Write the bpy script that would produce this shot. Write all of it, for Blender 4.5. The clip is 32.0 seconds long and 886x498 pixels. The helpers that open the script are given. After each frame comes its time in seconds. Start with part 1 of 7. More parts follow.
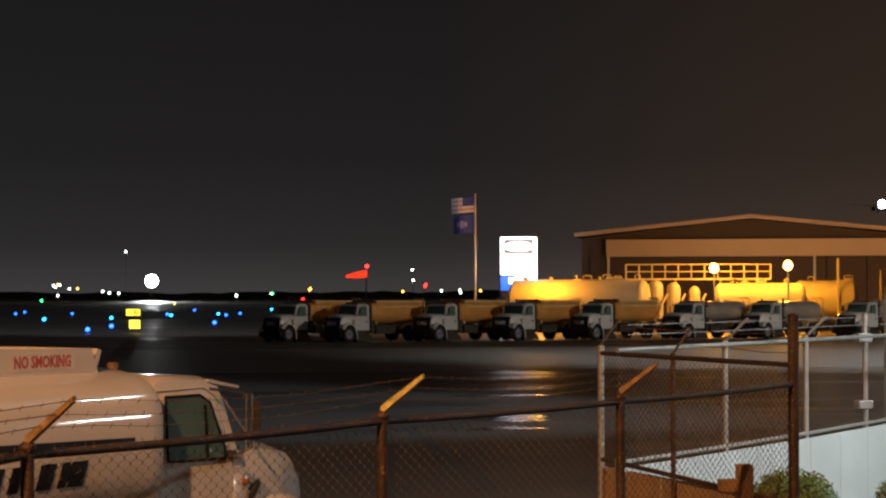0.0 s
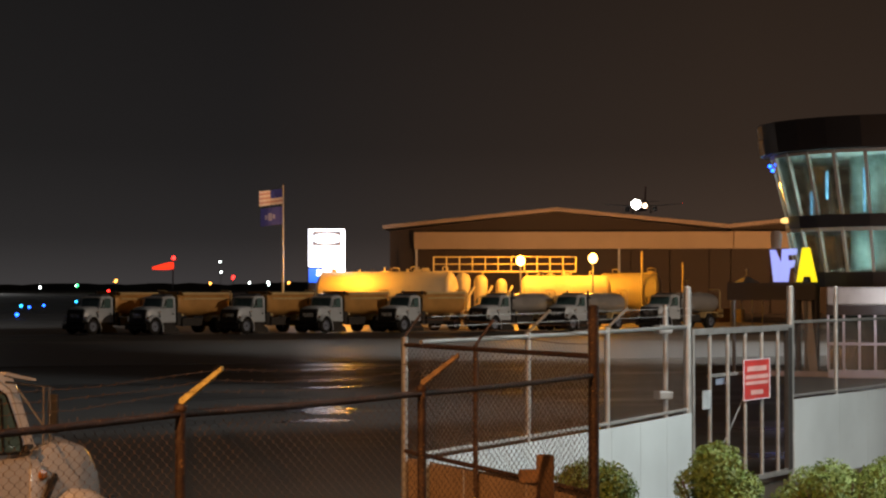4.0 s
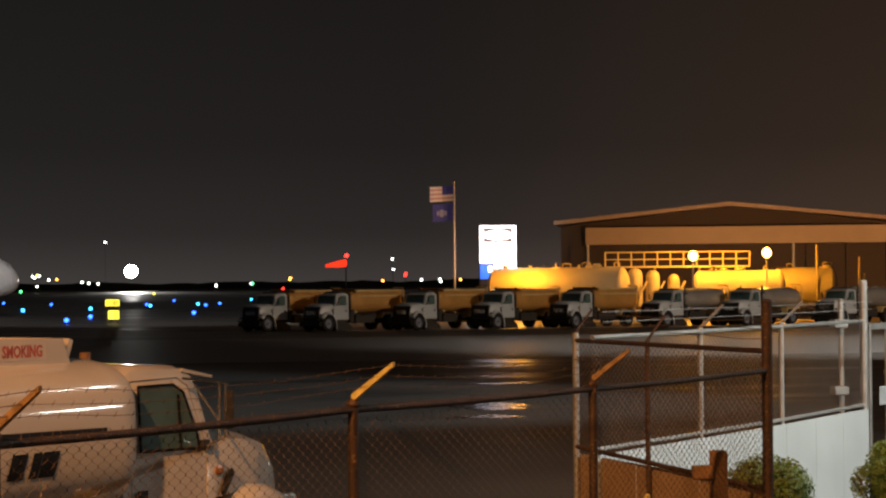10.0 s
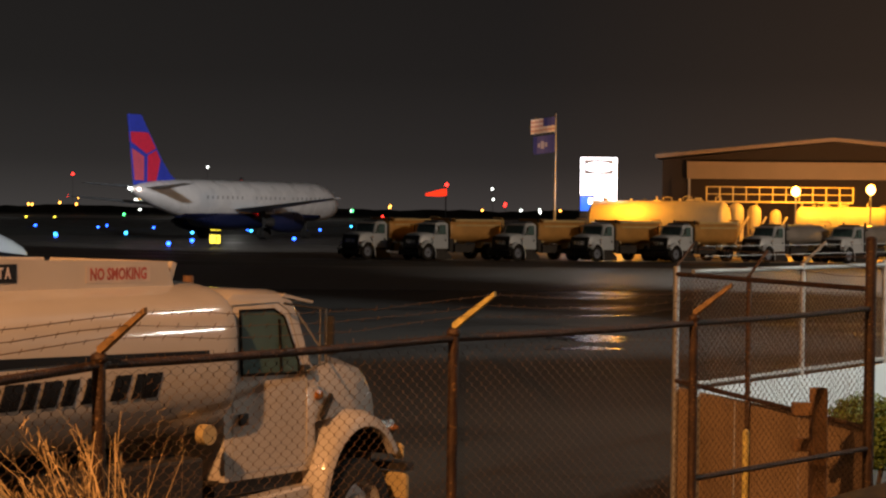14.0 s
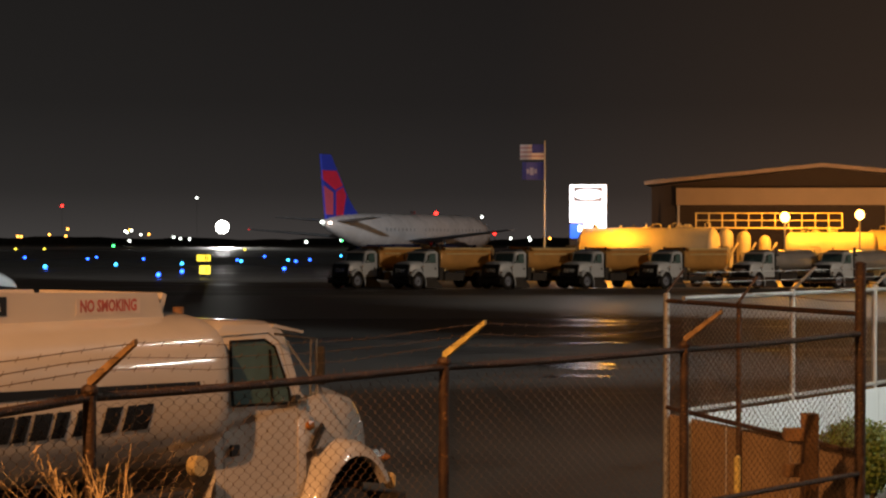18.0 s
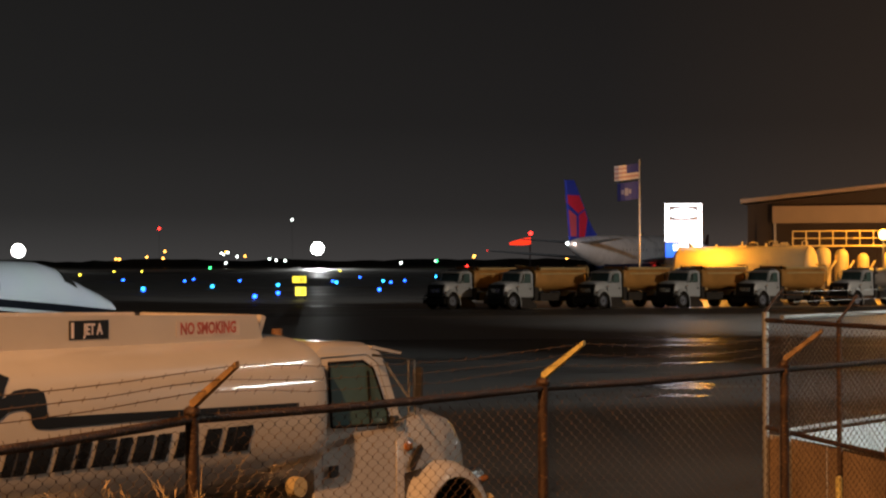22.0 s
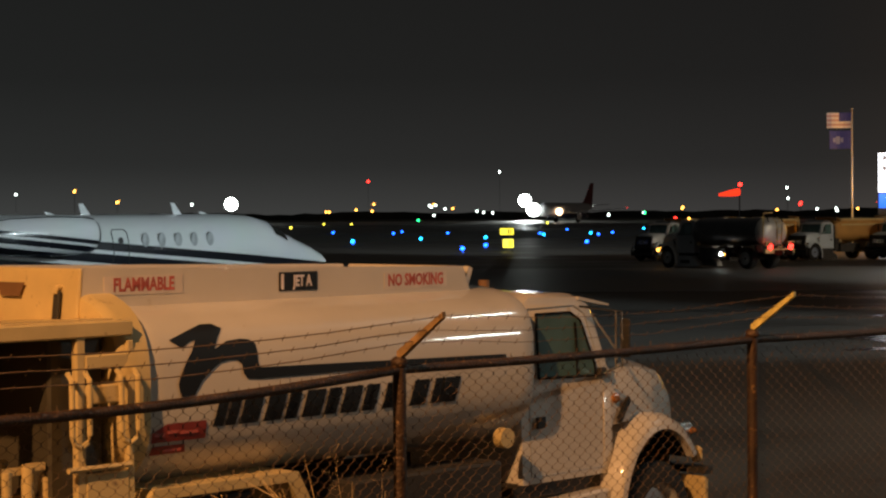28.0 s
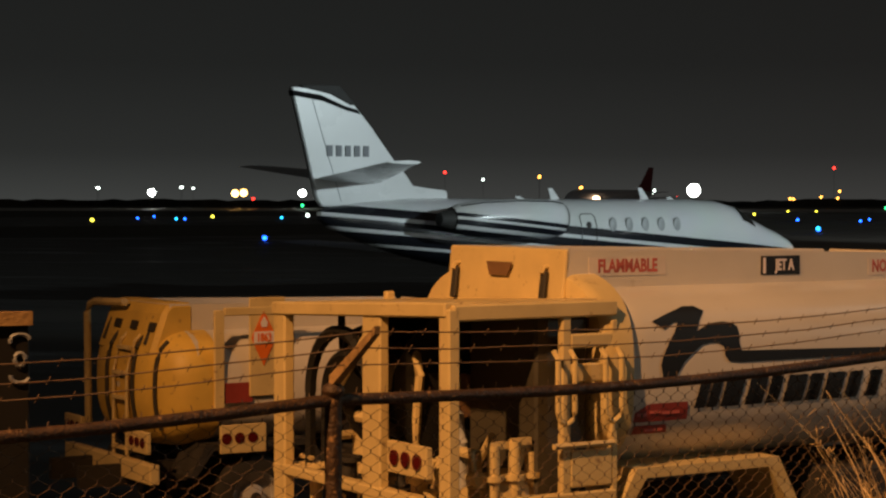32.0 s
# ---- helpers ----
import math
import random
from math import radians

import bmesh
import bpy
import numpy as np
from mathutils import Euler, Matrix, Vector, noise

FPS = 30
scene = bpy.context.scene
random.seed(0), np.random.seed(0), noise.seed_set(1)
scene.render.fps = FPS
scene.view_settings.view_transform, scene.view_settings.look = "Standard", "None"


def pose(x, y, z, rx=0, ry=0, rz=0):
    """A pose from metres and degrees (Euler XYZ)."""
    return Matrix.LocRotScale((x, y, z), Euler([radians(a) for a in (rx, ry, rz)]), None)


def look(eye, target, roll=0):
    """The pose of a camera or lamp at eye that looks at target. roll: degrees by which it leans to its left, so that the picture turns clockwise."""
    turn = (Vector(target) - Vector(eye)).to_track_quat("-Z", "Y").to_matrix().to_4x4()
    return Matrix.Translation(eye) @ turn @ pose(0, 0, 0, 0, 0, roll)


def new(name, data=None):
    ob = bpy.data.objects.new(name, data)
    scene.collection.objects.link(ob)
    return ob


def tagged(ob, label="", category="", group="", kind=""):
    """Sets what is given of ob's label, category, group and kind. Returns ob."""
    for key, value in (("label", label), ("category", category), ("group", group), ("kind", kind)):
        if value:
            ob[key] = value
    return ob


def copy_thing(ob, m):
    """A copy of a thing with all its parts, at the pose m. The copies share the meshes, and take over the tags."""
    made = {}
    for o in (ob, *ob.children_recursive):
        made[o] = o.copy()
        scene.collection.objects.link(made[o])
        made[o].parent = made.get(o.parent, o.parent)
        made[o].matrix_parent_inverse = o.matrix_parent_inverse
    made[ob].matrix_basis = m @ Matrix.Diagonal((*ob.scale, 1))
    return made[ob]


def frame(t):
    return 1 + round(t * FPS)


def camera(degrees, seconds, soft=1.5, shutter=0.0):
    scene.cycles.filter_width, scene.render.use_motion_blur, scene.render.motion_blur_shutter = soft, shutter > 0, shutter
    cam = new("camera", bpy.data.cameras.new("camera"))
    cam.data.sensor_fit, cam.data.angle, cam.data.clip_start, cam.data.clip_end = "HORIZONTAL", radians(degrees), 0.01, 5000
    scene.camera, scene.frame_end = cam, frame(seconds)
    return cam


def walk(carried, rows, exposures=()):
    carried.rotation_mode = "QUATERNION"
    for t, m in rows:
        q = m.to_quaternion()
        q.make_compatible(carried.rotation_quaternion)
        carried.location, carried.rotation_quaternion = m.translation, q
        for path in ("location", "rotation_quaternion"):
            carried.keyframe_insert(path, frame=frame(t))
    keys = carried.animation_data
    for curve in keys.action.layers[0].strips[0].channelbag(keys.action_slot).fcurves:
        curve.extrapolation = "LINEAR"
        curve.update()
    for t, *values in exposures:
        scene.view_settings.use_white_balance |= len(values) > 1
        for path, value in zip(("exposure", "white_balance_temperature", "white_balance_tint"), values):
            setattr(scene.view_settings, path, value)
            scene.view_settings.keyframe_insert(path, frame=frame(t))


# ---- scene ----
from mathutils.geometry import tessellate_polygon

# ---- camera: stands behind the fence, panning by hand ----
PATH = [
    (0.0, -0.040, -0.028, 3.060, 11.78, 1.28, -0.12),
    (0.5, -0.033, -0.017, 3.059, 13.17, 0.95, -0.19),
    (1.0, -0.014, -0.004, 3.053, 14.37, 0.79, -0.25),
    (1.5, 0.005, 0.005, 3.055, 15.36, 0.76, -0.24),
    (2.0, 0.013, 0.001, 3.053, 16.15, 0.86, -0.15),
    (2.5, 0.021, 0.008, 3.054, 16.76, 1.00, -0.01),
    (3.0, 0.020, 0.010, 3.049, 17.12, 1.09, 0.01),
    (3.5, 0.017, 0.007, 3.053, 17.36, 1.08, 0.04),
    (5.5, 0.033, 0.022, 3.057, 17.40, 0.93, -0.37),
    (6.0, 0.024, 0.021, 3.057, 16.69, 0.94, -0.29),
    (6.5, 0.023, 0.017, 3.056, 16.01, 1.04, -0.21),
    (7.0, 0.033, 0.029, 3.055, 15.61, 1.20, -0.18),
    (7.5, 0.034, 0.023, 3.053, 15.27, 1.27, -0.28),
    (8.0, 0.032, 0.017, 3.053, 14.88, 1.34, -0.31),
    (8.5, 0.029, 0.018, 3.053, 14.35, 1.35, -0.40),
    (9.0, 0.021, 0.009, 3.055, 13.71, 1.29, -0.45),
    (9.5, 0.024, 0.008, 3.051, 13.01, 1.18, -0.48),
    (10.0, 0.029, 0.001, 3.050, 12.37, 0.95, -0.42),
    (10.5, 0.026, -0.004, 3.050, 11.84, 0.63, -0.38),
    (11.0, 0.023, 0.002, 3.051, 11.39, 0.28, -0.33),
    (11.5, 0.023, 0.010, 3.046, 11.00, -0.07, -0.09),
    (12.0, 0.024, 0.009, 3.048, 10.63, -0.41, 0.11),
    (12.5, 0.021, 0.012, 3.048, 10.27, -0.73, 0.35),
    (13.0, 0.012, 0.008, 3.050, 9.92, -0.98, 0.58),
    (13.5, 0.008, 0.002, 3.048, 9.63, -1.12, 0.69),
    (14.0, 0.009, 0.013, 3.048, 9.43, -1.13, 0.71),
    (14.5, 0.008, 0.020, 3.049, 9.28, -1.00, 0.66),
    (16.5, 0.008, 0.005, 3.054, 9.40, -0.56, 0.78),
    (17.0, 0.006, 0.007, 3.053, 9.57, -0.45, 0.60),
    (17.5, 0.012, 0.007, 3.050, 9.70, -0.34, 0.35),
    (18.0, 0.009, 0.004, 3.050, 9.72, -0.28, 0.20),
    (18.5, 0.001, -0.002, 3.052, 9.55, -0.27, 0.18),
    (19.0, -0.016, -0.006, 3.052, 9.15, -0.26, 0.24),
    (19.5, -0.023, -0.006, 3.053, 8.65, -0.28, 0.23),
    (20.0, -0.016, 0.006, 3.057, 8.15, -0.24, 0.15),
    (20.5, -0.009, 0.008, 3.055, 7.72, -0.13, -0.01),
    (21.0, -0.011, 0.007, 3.054, 7.40, 0.02, -0.14),
    (21.5, -0.010, -0.011, 3.057, 7.15, 0.17, -0.18),
    (22.0, -0.015, -0.014, 3.055, 6.92, 0.32, -0.18),
    (22.5, -0.008, -0.002, 3.053, 6.74, 0.29, -0.26),
    (23.0, 0.008, 0.006, 3.057, 6.78, 0.62, -0.49),
    (23.5, 0.012, -0.006, 3.058, 6.75, 0.84, -0.63),
    (24.0, 0.011, -0.014, 3.058, 6.51, 0.84, -0.73),
    (24.5, 0.004, -0.010, 3.057, 6.28, 0.70, -0.69),
    (26.5, 0.007, 0.020, 3.048, 4.08, -0.84, -0.41),
    (27.0, -0.005, 0.030, 3.048, 2.97, -1.01, -0.51),
    (27.5, -0.005, 0.038, 3.044, 1.85, -1.05, -0.47),
    (28.0, -0.005, 0.032, 3.047, 0.77, -1.07, -0.40),
    (28.5, 0.011, 0.032, 3.042, -0.41, -1.17, -0.28),
    (29.0, 0.016, 0.021, 3.039, -1.74, -1.35, -0.34),
    (29.5, -0.010, -0.008, 3.048, -3.26, -1.52, -0.40),
    (30.0, -0.029, -0.041, 3.050, -4.87, -1.56, -0.47),
    (30.5, -0.043, -0.065, 3.048, -6.57, -1.51, -0.42),
    (31.0, -0.071, -0.086, 3.052, -8.36, -1.45, -0.33),
    (31.5, -0.102, -0.097, 3.049, -10.45, -1.42, -0.20),
    (32.0, -0.150, -0.081, 3.024, -12.85, -1.44, 0.03),
]
cam = camera(25.82, 32.0, soft=2.3)


def aim(x, y, z, yaw, pitch, roll):
    a, b = radians(yaw), radians(pitch)
    return look((x, y, z), (x + math.sin(a) * math.cos(b), y + math.cos(a) * math.cos(b), z + math.sin(b)), roll)


WHITE_BALANCE = [(0, 0.05, 6500, 18), (3.5, 0.05, 6500, 18), (6.5, 0.06, 7000, 20), (20.0, 0.06, 7000, 19), (22.0, 0.05, 6650, 16), (24.5, 0.06, 6600, 14), (27, 0.06, 6500, 10), (30, 0.0, 6500, 8), (31.5, 0, 6650, 9), (32, 0, 6650, 9)]
walk(cam, [(row[0], aim(*row[1:])) for row in PATH], WHITE_BALANCE)

# ---- night sky and lamps ----
world = bpy.data.worlds.new("night_sky")
scene.world = world
world.use_nodes = True
wn, wl = world.node_tree.nodes, world.node_tree.links
background = wn["Background"]
tc = wn.new("ShaderNodeTexCoord")
split = wn.new("ShaderNodeSeparateXYZ")
wl.new(tc.outputs["Generated"], split.inputs[0])
side = wn.new("ShaderNodeValToRGB")          # town glow: brown to the east, teal over the field
side.color_ramp.elements[0].position, side.color_ramp.elements[0].color = 0.36, (0.0122, 0.0128, 0.0124, 1)
side.color_ramp.elements[1].position, side.color_ramp.elements[1].color = 0.72, (0.0250, 0.0168, 0.0114, 1)
middle = side.color_ramp.elements.new(0.60)
middle.color = (0.0112, 0.0105, 0.0100, 1)
half = wn.new("ShaderNodeMath")
half.operation, half.inputs[1].default_value = "MULTIPLY_ADD", 0.5
half.inputs[2].default_value = 0.5
wl.new(split.outputs[0], half.inputs[0])
wl.new(half.outputs[0], side.inputs[0])
up = wn.new("ShaderNodeValToRGB")            # haze lit from below, fading upwards
up.color_ramp.elements[0].position, up.color_ramp.elements[0].color = 0.0, (3.7, 3.7, 3.7, 1)
up.color_ramp.elements[1].position, up.color_ramp.elements[1].color = 0.16, (0.88, 0.88, 0.88, 1)
low = up.color_ramp.elements.new(0.025)
low.color = (1.95, 1.95, 1.95, 1)
mid = up.color_ramp.elements.new(0.07)
mid.color = (1.22, 1.22, 1.22, 1)
wl.new(split.outputs[2], up.inputs[0])
mix = wn.new("ShaderNodeMix")
mix.data_type, mix.blend_type, mix.inputs[0].default_value = "RGBA", "MULTIPLY", 1.0
wl.new(side.outputs[0], mix.inputs[6])
wl.new(up.outputs[0], mix.inputs[7])
wl.new(mix.outputs[2], background.inputs[0])
background.inputs[1].default_value = 1.0

SODIUM, COOL = (1.0, 0.462, 0.162), (0.90, 1.0, 0.93)


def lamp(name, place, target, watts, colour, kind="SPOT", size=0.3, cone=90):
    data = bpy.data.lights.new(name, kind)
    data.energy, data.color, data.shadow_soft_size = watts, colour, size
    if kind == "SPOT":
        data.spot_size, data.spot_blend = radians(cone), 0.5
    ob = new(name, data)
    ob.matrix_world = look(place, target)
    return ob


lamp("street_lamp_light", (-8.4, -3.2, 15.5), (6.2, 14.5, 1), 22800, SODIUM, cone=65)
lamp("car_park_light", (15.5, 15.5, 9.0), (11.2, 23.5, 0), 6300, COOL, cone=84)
for x, y, z, long, watts in ((17.3, 21.8, 15.1, 1.4, 320), (22.2, 16.8, 5.4, 1.6, 270)):
    bar = lamp("pole_floodlight", (x, y, z), (1, 16, 2), watts, COOL, "AREA")
    bar.data.shape, bar.data.size, bar.data.size_y = "RECTANGLE", long, 0.09
lamp("ramp_floodlight", (36.0, 34.0, 13.0), (-10, 58, 3), 44000, (0.78, 0.95, 1.0), cone=47)
# unseen lamp over the ramp, added to light the taxiing airliner
lamp("airliner_fill_light", (5.0, 95.0, 26.0), (13, 190, 9), 135000, (0.86, 0.97, 1.0), cone=48)

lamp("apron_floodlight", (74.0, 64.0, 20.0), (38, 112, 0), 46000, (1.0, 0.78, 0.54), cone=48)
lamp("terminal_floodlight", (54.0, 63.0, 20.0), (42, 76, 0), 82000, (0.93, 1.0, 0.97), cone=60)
# added fill without a fixture, brightens the tower's mullions and ground floor
lamp("tower_fill_light", (31.9, 53.7, 2.7), (34, 60, 1), 95, (0.95, 0.97, 1.0), "POINT", 0.3)


# ---- materials ----
def mat(name, colour, rough=0.6, metal=0.0, vary=0.25, scale=3.0, bump=0.0, bump_scale=60.0, wear=None, wear_amount=0.0, coat=0.0, emit=0.0, emit_colour=None):
    m = bpy.data.materials.new(name)
    m.use_nodes = True
    n, l = m.node_tree.nodes, m.node_tree.links
    b = n["Principled BSDF"]
    b.inputs["Roughness"].default_value, b.inputs["Metallic"].default_value = rough, metal
    b.inputs["Coat Weight"].default_value = coat
    b.inputs["Coat Roughness"].default_value = 0.07
    if emit:
        b.inputs["Base Color"].default_value = (*colour, 1)
        b.inputs["Emission Color"].default_value = (*(emit_colour or colour), 1)
        b.inputs["Emission Strength"].default_value = emit
        return m
    where = n.new("ShaderNodeTexCoord")
    big = n.new("ShaderNodeTexNoise")
    big.inputs["Scale"].default_value, big.inputs["Detail"].default_value = scale, 6
    l.new(where.outputs["Object"], big.inputs["Vector"])
    ramp = n.new("ShaderNodeValToRGB")
    ramp.color_ramp.elements[0].position, ramp.color_ramp.elements[1].position = 0.3, 0.7
    ramp.color_ramp.elements[0].color = (*[c * (1 - vary) for c in colour], 1)
    ramp.color_ramp.elements[1].color = (*[min(1, c * (1 + vary * 0.6)) for c in colour], 1)
    l.new(big.outputs["Fac"], ramp.inputs[0])
    last = ramp.outputs[0]
    if wear:
        spots = n.new("ShaderNodeTexNoise")
        spots.inputs["Scale"].default_value, spots.inputs["Detail"].default_value = scale * 5, 8
        l.new(where.outputs["Object"], spots.inputs["Vector"])
        cut = n.new("ShaderNodeValToRGB")
        cut.color_ramp.elements[0].position = 0.72 - 0.4 * wear_amount
        cut.color_ramp.elements[1].position = 0.80 - 0.4 * wear_amount + 0.06
        l.new(spots.outputs["Fac"], cut.inputs[0])
        mx = n.new("ShaderNodeMix")
        mx.data_type = "RGBA"
        l.new(cut.outputs[0], mx.inputs[0])
        l.new(last, mx.inputs[6])
        mx.inputs[7].default_value = (*wear, 1)
        last = mx.outputs[2]
    l.new(last, b.inputs["Base Color"])
    rr = n.new("ShaderNodeMapRange")
    rr.inputs[3].default_value, rr.inputs[4].default_value = max(0.02, rough - 0.12), min(1, rough + 0.12)
    l.new(big.outputs["Fac"], rr.inputs[0])
    l.new(rr.outputs[0], b.inputs["Roughness"])
    if bump:
        fine = n.new("ShaderNodeTexNoise")
        fine.inputs["Scale"].default_value, fine.inputs["Detail"].default_value = bump_scale, 5
        l.new(where.outputs["Object"], fine.inputs["Vector"])
        bp = n.new("ShaderNodeBump")
        bp.inputs["Strength"].default_value, bp.inputs["Distance"].default_value = bump, 0.01
        l.new(fine.outputs["Fac"], bp.inputs["Height"])
        l.new(bp.outputs[0], b.inputs["Normal"])
    return m


def glow(name, colour, strength):
    return mat(name, colour, emit=strength)


WHITE = mat("white_truck_paint", (0.62, 0.59, 0.55), 0.36, vary=0.10, scale=1.2, wear=(0.42, 0.37, 0.30), wear_amount=0.12, coat=0.65)
WHITE.node_tree.nodes["Principled BSDF"].inputs["Specular IOR Level"].default_value = 0.25
CREAM = mat("cream_frame_paint", (0.62, 0.49, 0.24), 0.45, vary=0.14, scale=2.5, wear=(0.20, 0.12, 0.07), wear_amount=0.2, bump=0.1)
YELLOWEND = mat("yellow_tank_end_paint", (0.66, 0.45, 0.10), 0.5, vary=0.22, scale=2.0, wear=(0.22, 0.13, 0.06), wear_amount=0.22, bump=0.15)
JETWHITE = mat("white_aircraft_paint", (0.74, 0.75, 0.76), 0.28, vary=0.05, scale=0.6, coat=0.4)
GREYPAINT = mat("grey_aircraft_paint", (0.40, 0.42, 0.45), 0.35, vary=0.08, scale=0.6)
NAVY = mat("navy_aircraft_paint", (0.012, 0.018, 0.06), 0.3, vary=0.2, scale=0.5, coat=0.4)
DARKHOOD = mat("dark_grey_bonnet_paint", (0.075, 0.075, 0.082), 0.35, vary=0.2, coat=0.3)
MATTBLACK = mat("matt_black_film", (0.010, 0.010, 0.011), 0.85, vary=0.2)
MATTBLACK.node_tree.nodes["Principled BSDF"].inputs["Specular IOR Level"].default_value = 0.15
BLACKPAINT = mat("black_lettering_film", (0.010, 0.010, 0.011), 0.5, vary=0.2)
REDPAINT = mat("red_lettering_film", (0.50, 0.045, 0.04), 0.45, vary=0.15)
BLACKPAINT.node_tree.nodes["Principled BSDF"].inputs["Specular IOR Level"].default_value = 0.25
FADEDRED = mat("faded_red_lettering", (0.46, 0.10, 0.08), 0.6, vary=0.35, scale=6.0)
STICKER = mat("weathered_sticker_film", (0.64, 0.575, 0.53), 0.5, vary=0.15, scale=5.0)
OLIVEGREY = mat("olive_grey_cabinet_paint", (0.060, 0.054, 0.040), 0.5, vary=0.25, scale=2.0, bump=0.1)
DULLRED = mat("faded_red_film", (0.27, 0.035, 0.028), 0.6, vary=0.25)
RUBBER = mat("tyre_rubber", (0.014, 0.013, 0.012), 0.85, vary=0.3, bump=0.3)
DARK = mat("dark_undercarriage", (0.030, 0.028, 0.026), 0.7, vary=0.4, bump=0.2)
CHROME = mat("polished_aluminium", (0.72, 0.72, 0.70), 0.25, 1.0, vary=0.1)
STEEL = mat("brushed_tank_steel", (0.55, 0.55, 0.54), 0.38, 0.85, vary=0.15, scale=1.5)
RUST = mat("rusty_galvanised_pipe", (0.060, 0.034, 0.020), 0.50, 0.2, vary=0.55, scale=9, wear=(0.34, 0.20, 0.085), wear_amount=0.30, bump=1.0, bump_scale=70)
RUSTWIRE = mat("weathered_fence_wire", (0.135, 0.092, 0.062), 0.7, 0.1, vary=0.3, scale=9)
GALV = mat("galvanised_pipe", (0.46, 0.47, 0.46), 0.42, 0.7, vary=0.15, scale=6)
GALVWIRE = mat("galvanised_fence_wire", (0.42, 0.42, 0.41), 0.45, 0.6, vary=0.15)
YELLOWARM = mat("bright_yellow_metal", (0.74, 0.62, 0.20), 0.5, 0.1, vary=0.3, scale=14, wear=(0.20, 0.10, 0.04), wear_amount=0.3, bump=0.3)
TANARM = mat("rust_tanned_arm", (0.30, 0.19, 0.085), 0.6, 0.1, vary=0.4, scale=14, wear=(0.09, 0.045, 0.02), wear_amount=0.3, bump=0.4)
PANEL = mat("white_fence_sheeting", (0.46, 0.51, 0.52), 0.55, vary=0.10, scale=1.0, wear=(0.40, 0.41, 0.39), wear_amount=0.08)
PLYWOOD = mat("weathered_fence_board", (0.40, 0.28, 0.16), 0.7, vary=0.25, scale=1.5, bump=0.2)
TIMBER = mat("weathered_timber", (0.26, 0.15, 0.07), 0.8, vary=0.35, scale=6, bump=0.6)
HANGARWALL = mat("dark_hangar_cladding", (0.050, 0.034, 0.021), 0.7, vary=0.15, scale=0.3)
HANGARBAND = mat("tan_door_header", (0.50, 0.38, 0.25), 0.6, vary=0.08, scale=0.4)
HANGARTRIM = mat("pale_roof_edge", (0.44, 0.34, 0.25), 0.5, vary=0.1)
TANKPAINT = mat("white_storage_tank_paint", (0.68, 0.60, 0.42), 0.5, vary=0.12, scale=0.5, wear=(0.4, 0.3, 0.2), wear_amount=0.15)
CLAD = mat("dark_tower_cladding", (0.035, 0.036, 0.040), 0.5, vary=0.2, scale=0.6)
PALEWALL = mat("pale_tower_wall", (0.58, 0.58, 0.55), 0.6, vary=0.1)
GLASS = mat("dark_tinted_glass", (0.012, 0.022, 0.022), 0.06, vary=0.2, coat=1.0)
CABGLASS = mat("cab_window_glass", (0.085, 0.165, 0.170), 0.05, vary=0.2, coat=1.0)
LEAF = mat("green_shrub_leaf", (0.15, 0.235, 0.045), 0.55, vary=0.35, scale=9)
TWIG = mat("brown_shrub_stem", (0.10, 0.07, 0.04), 0.8, vary=0.3)
STRAW = mat("dry_straw_grass", (0.66, 0.50, 0.27), 0.75, vary=0.3, scale=6)
BLUEFLAG = mat("blue_flag_cloth", (0.045, 0.06, 0.34), 0.8, vary=0.1)
WHITEFLAG = mat("white_flag_cloth", (0.72, 0.68, 0.74), 0.8, vary=0.06)
REDFLAG = mat("red_flag_cloth", (0.52, 0.34, 0.38), 0.8, vary=0.1)
PALEPOLE = mat("pale_pole_paint", (0.50, 0.50, 0.50), 0.4, 0.3, vary=0.1)
HOSE = mat("black_hose_rubber", (0.008, 0.008, 0.008), 0.6, vary=0.3)
BROWNREEL = mat("brown_reel_hub", (0.18, 0.10, 0.05), 0.6, vary=0.3)
AMBERLENS = mat("amber_lens", (0.34, 0.13, 0.02), 0.25, vary=0.1, coat=0.6)
REDLENS = mat("red_lens", (0.09, 0.008, 0.007), 0.2, vary=0.1, coat=0.6)
ORANGESIGN = mat("orange_placard", (0.72, 0.16, 0.02), 0.5, vary=0.08)
TREES = mat("far_dark_woods", (0.05, 0.05, 0.045), 0.95, vary=0.4, scale=0.05)

STICKERGREY = mat("faded_paper", (0.34, 0.38, 0.40), 0.7, vary=0.2, scale=8.0)
GREYBLUE = mat("grey_blue_paint", (0.20, 0.24, 0.32), 0.5, vary=0.1)
PINKPRINT = mat("faded_pinkish_print", (0.62, 0.36, 0.34), 0.55, vary=0.15)

BLUEGLOW = glow("blue_taxiway_lens", (0.010, 0.10, 1.0), 9)
CYANGLOW = glow("cyan_taxiway_lens", (0.015, 0.42, 1.0), 7)
YELGLOW = glow("yellow_runway_lens", (0.85, 0.72, 0.06), 5)
WHITEGLOW = glow("white_lamp_lens", (0.85, 1.0, 0.92), 7)
HOTWHITE = glow("floodlight_lens", (0.95, 1.0, 0.95), 28)
PALELAMP = glow("rosy_white_lamp_lens", (1.0, 0.78, 0.66), 7)
WARMLAMP = glow("warm_landing_lens", (1.0, 0.62, 0.36), 9)
AMBERGLOW = glow("amber_lamp_lens", (1.0, 0.42, 0.06), 7)
HOTAMBER = glow("sodium_lamp_lens", (1.0, 0.58, 0.15), 11)
REDGLOW = glow("red_lamp_lens", (1.0, 0.03, 0.02), 6)
GREENGLOW = glow("green_lamp_lens", (0.03, 1.0, 0.25), 4)
SIGNGLOW = glow("lit_sign_panel", (0.88, 0.92, 1.0), 5.5)
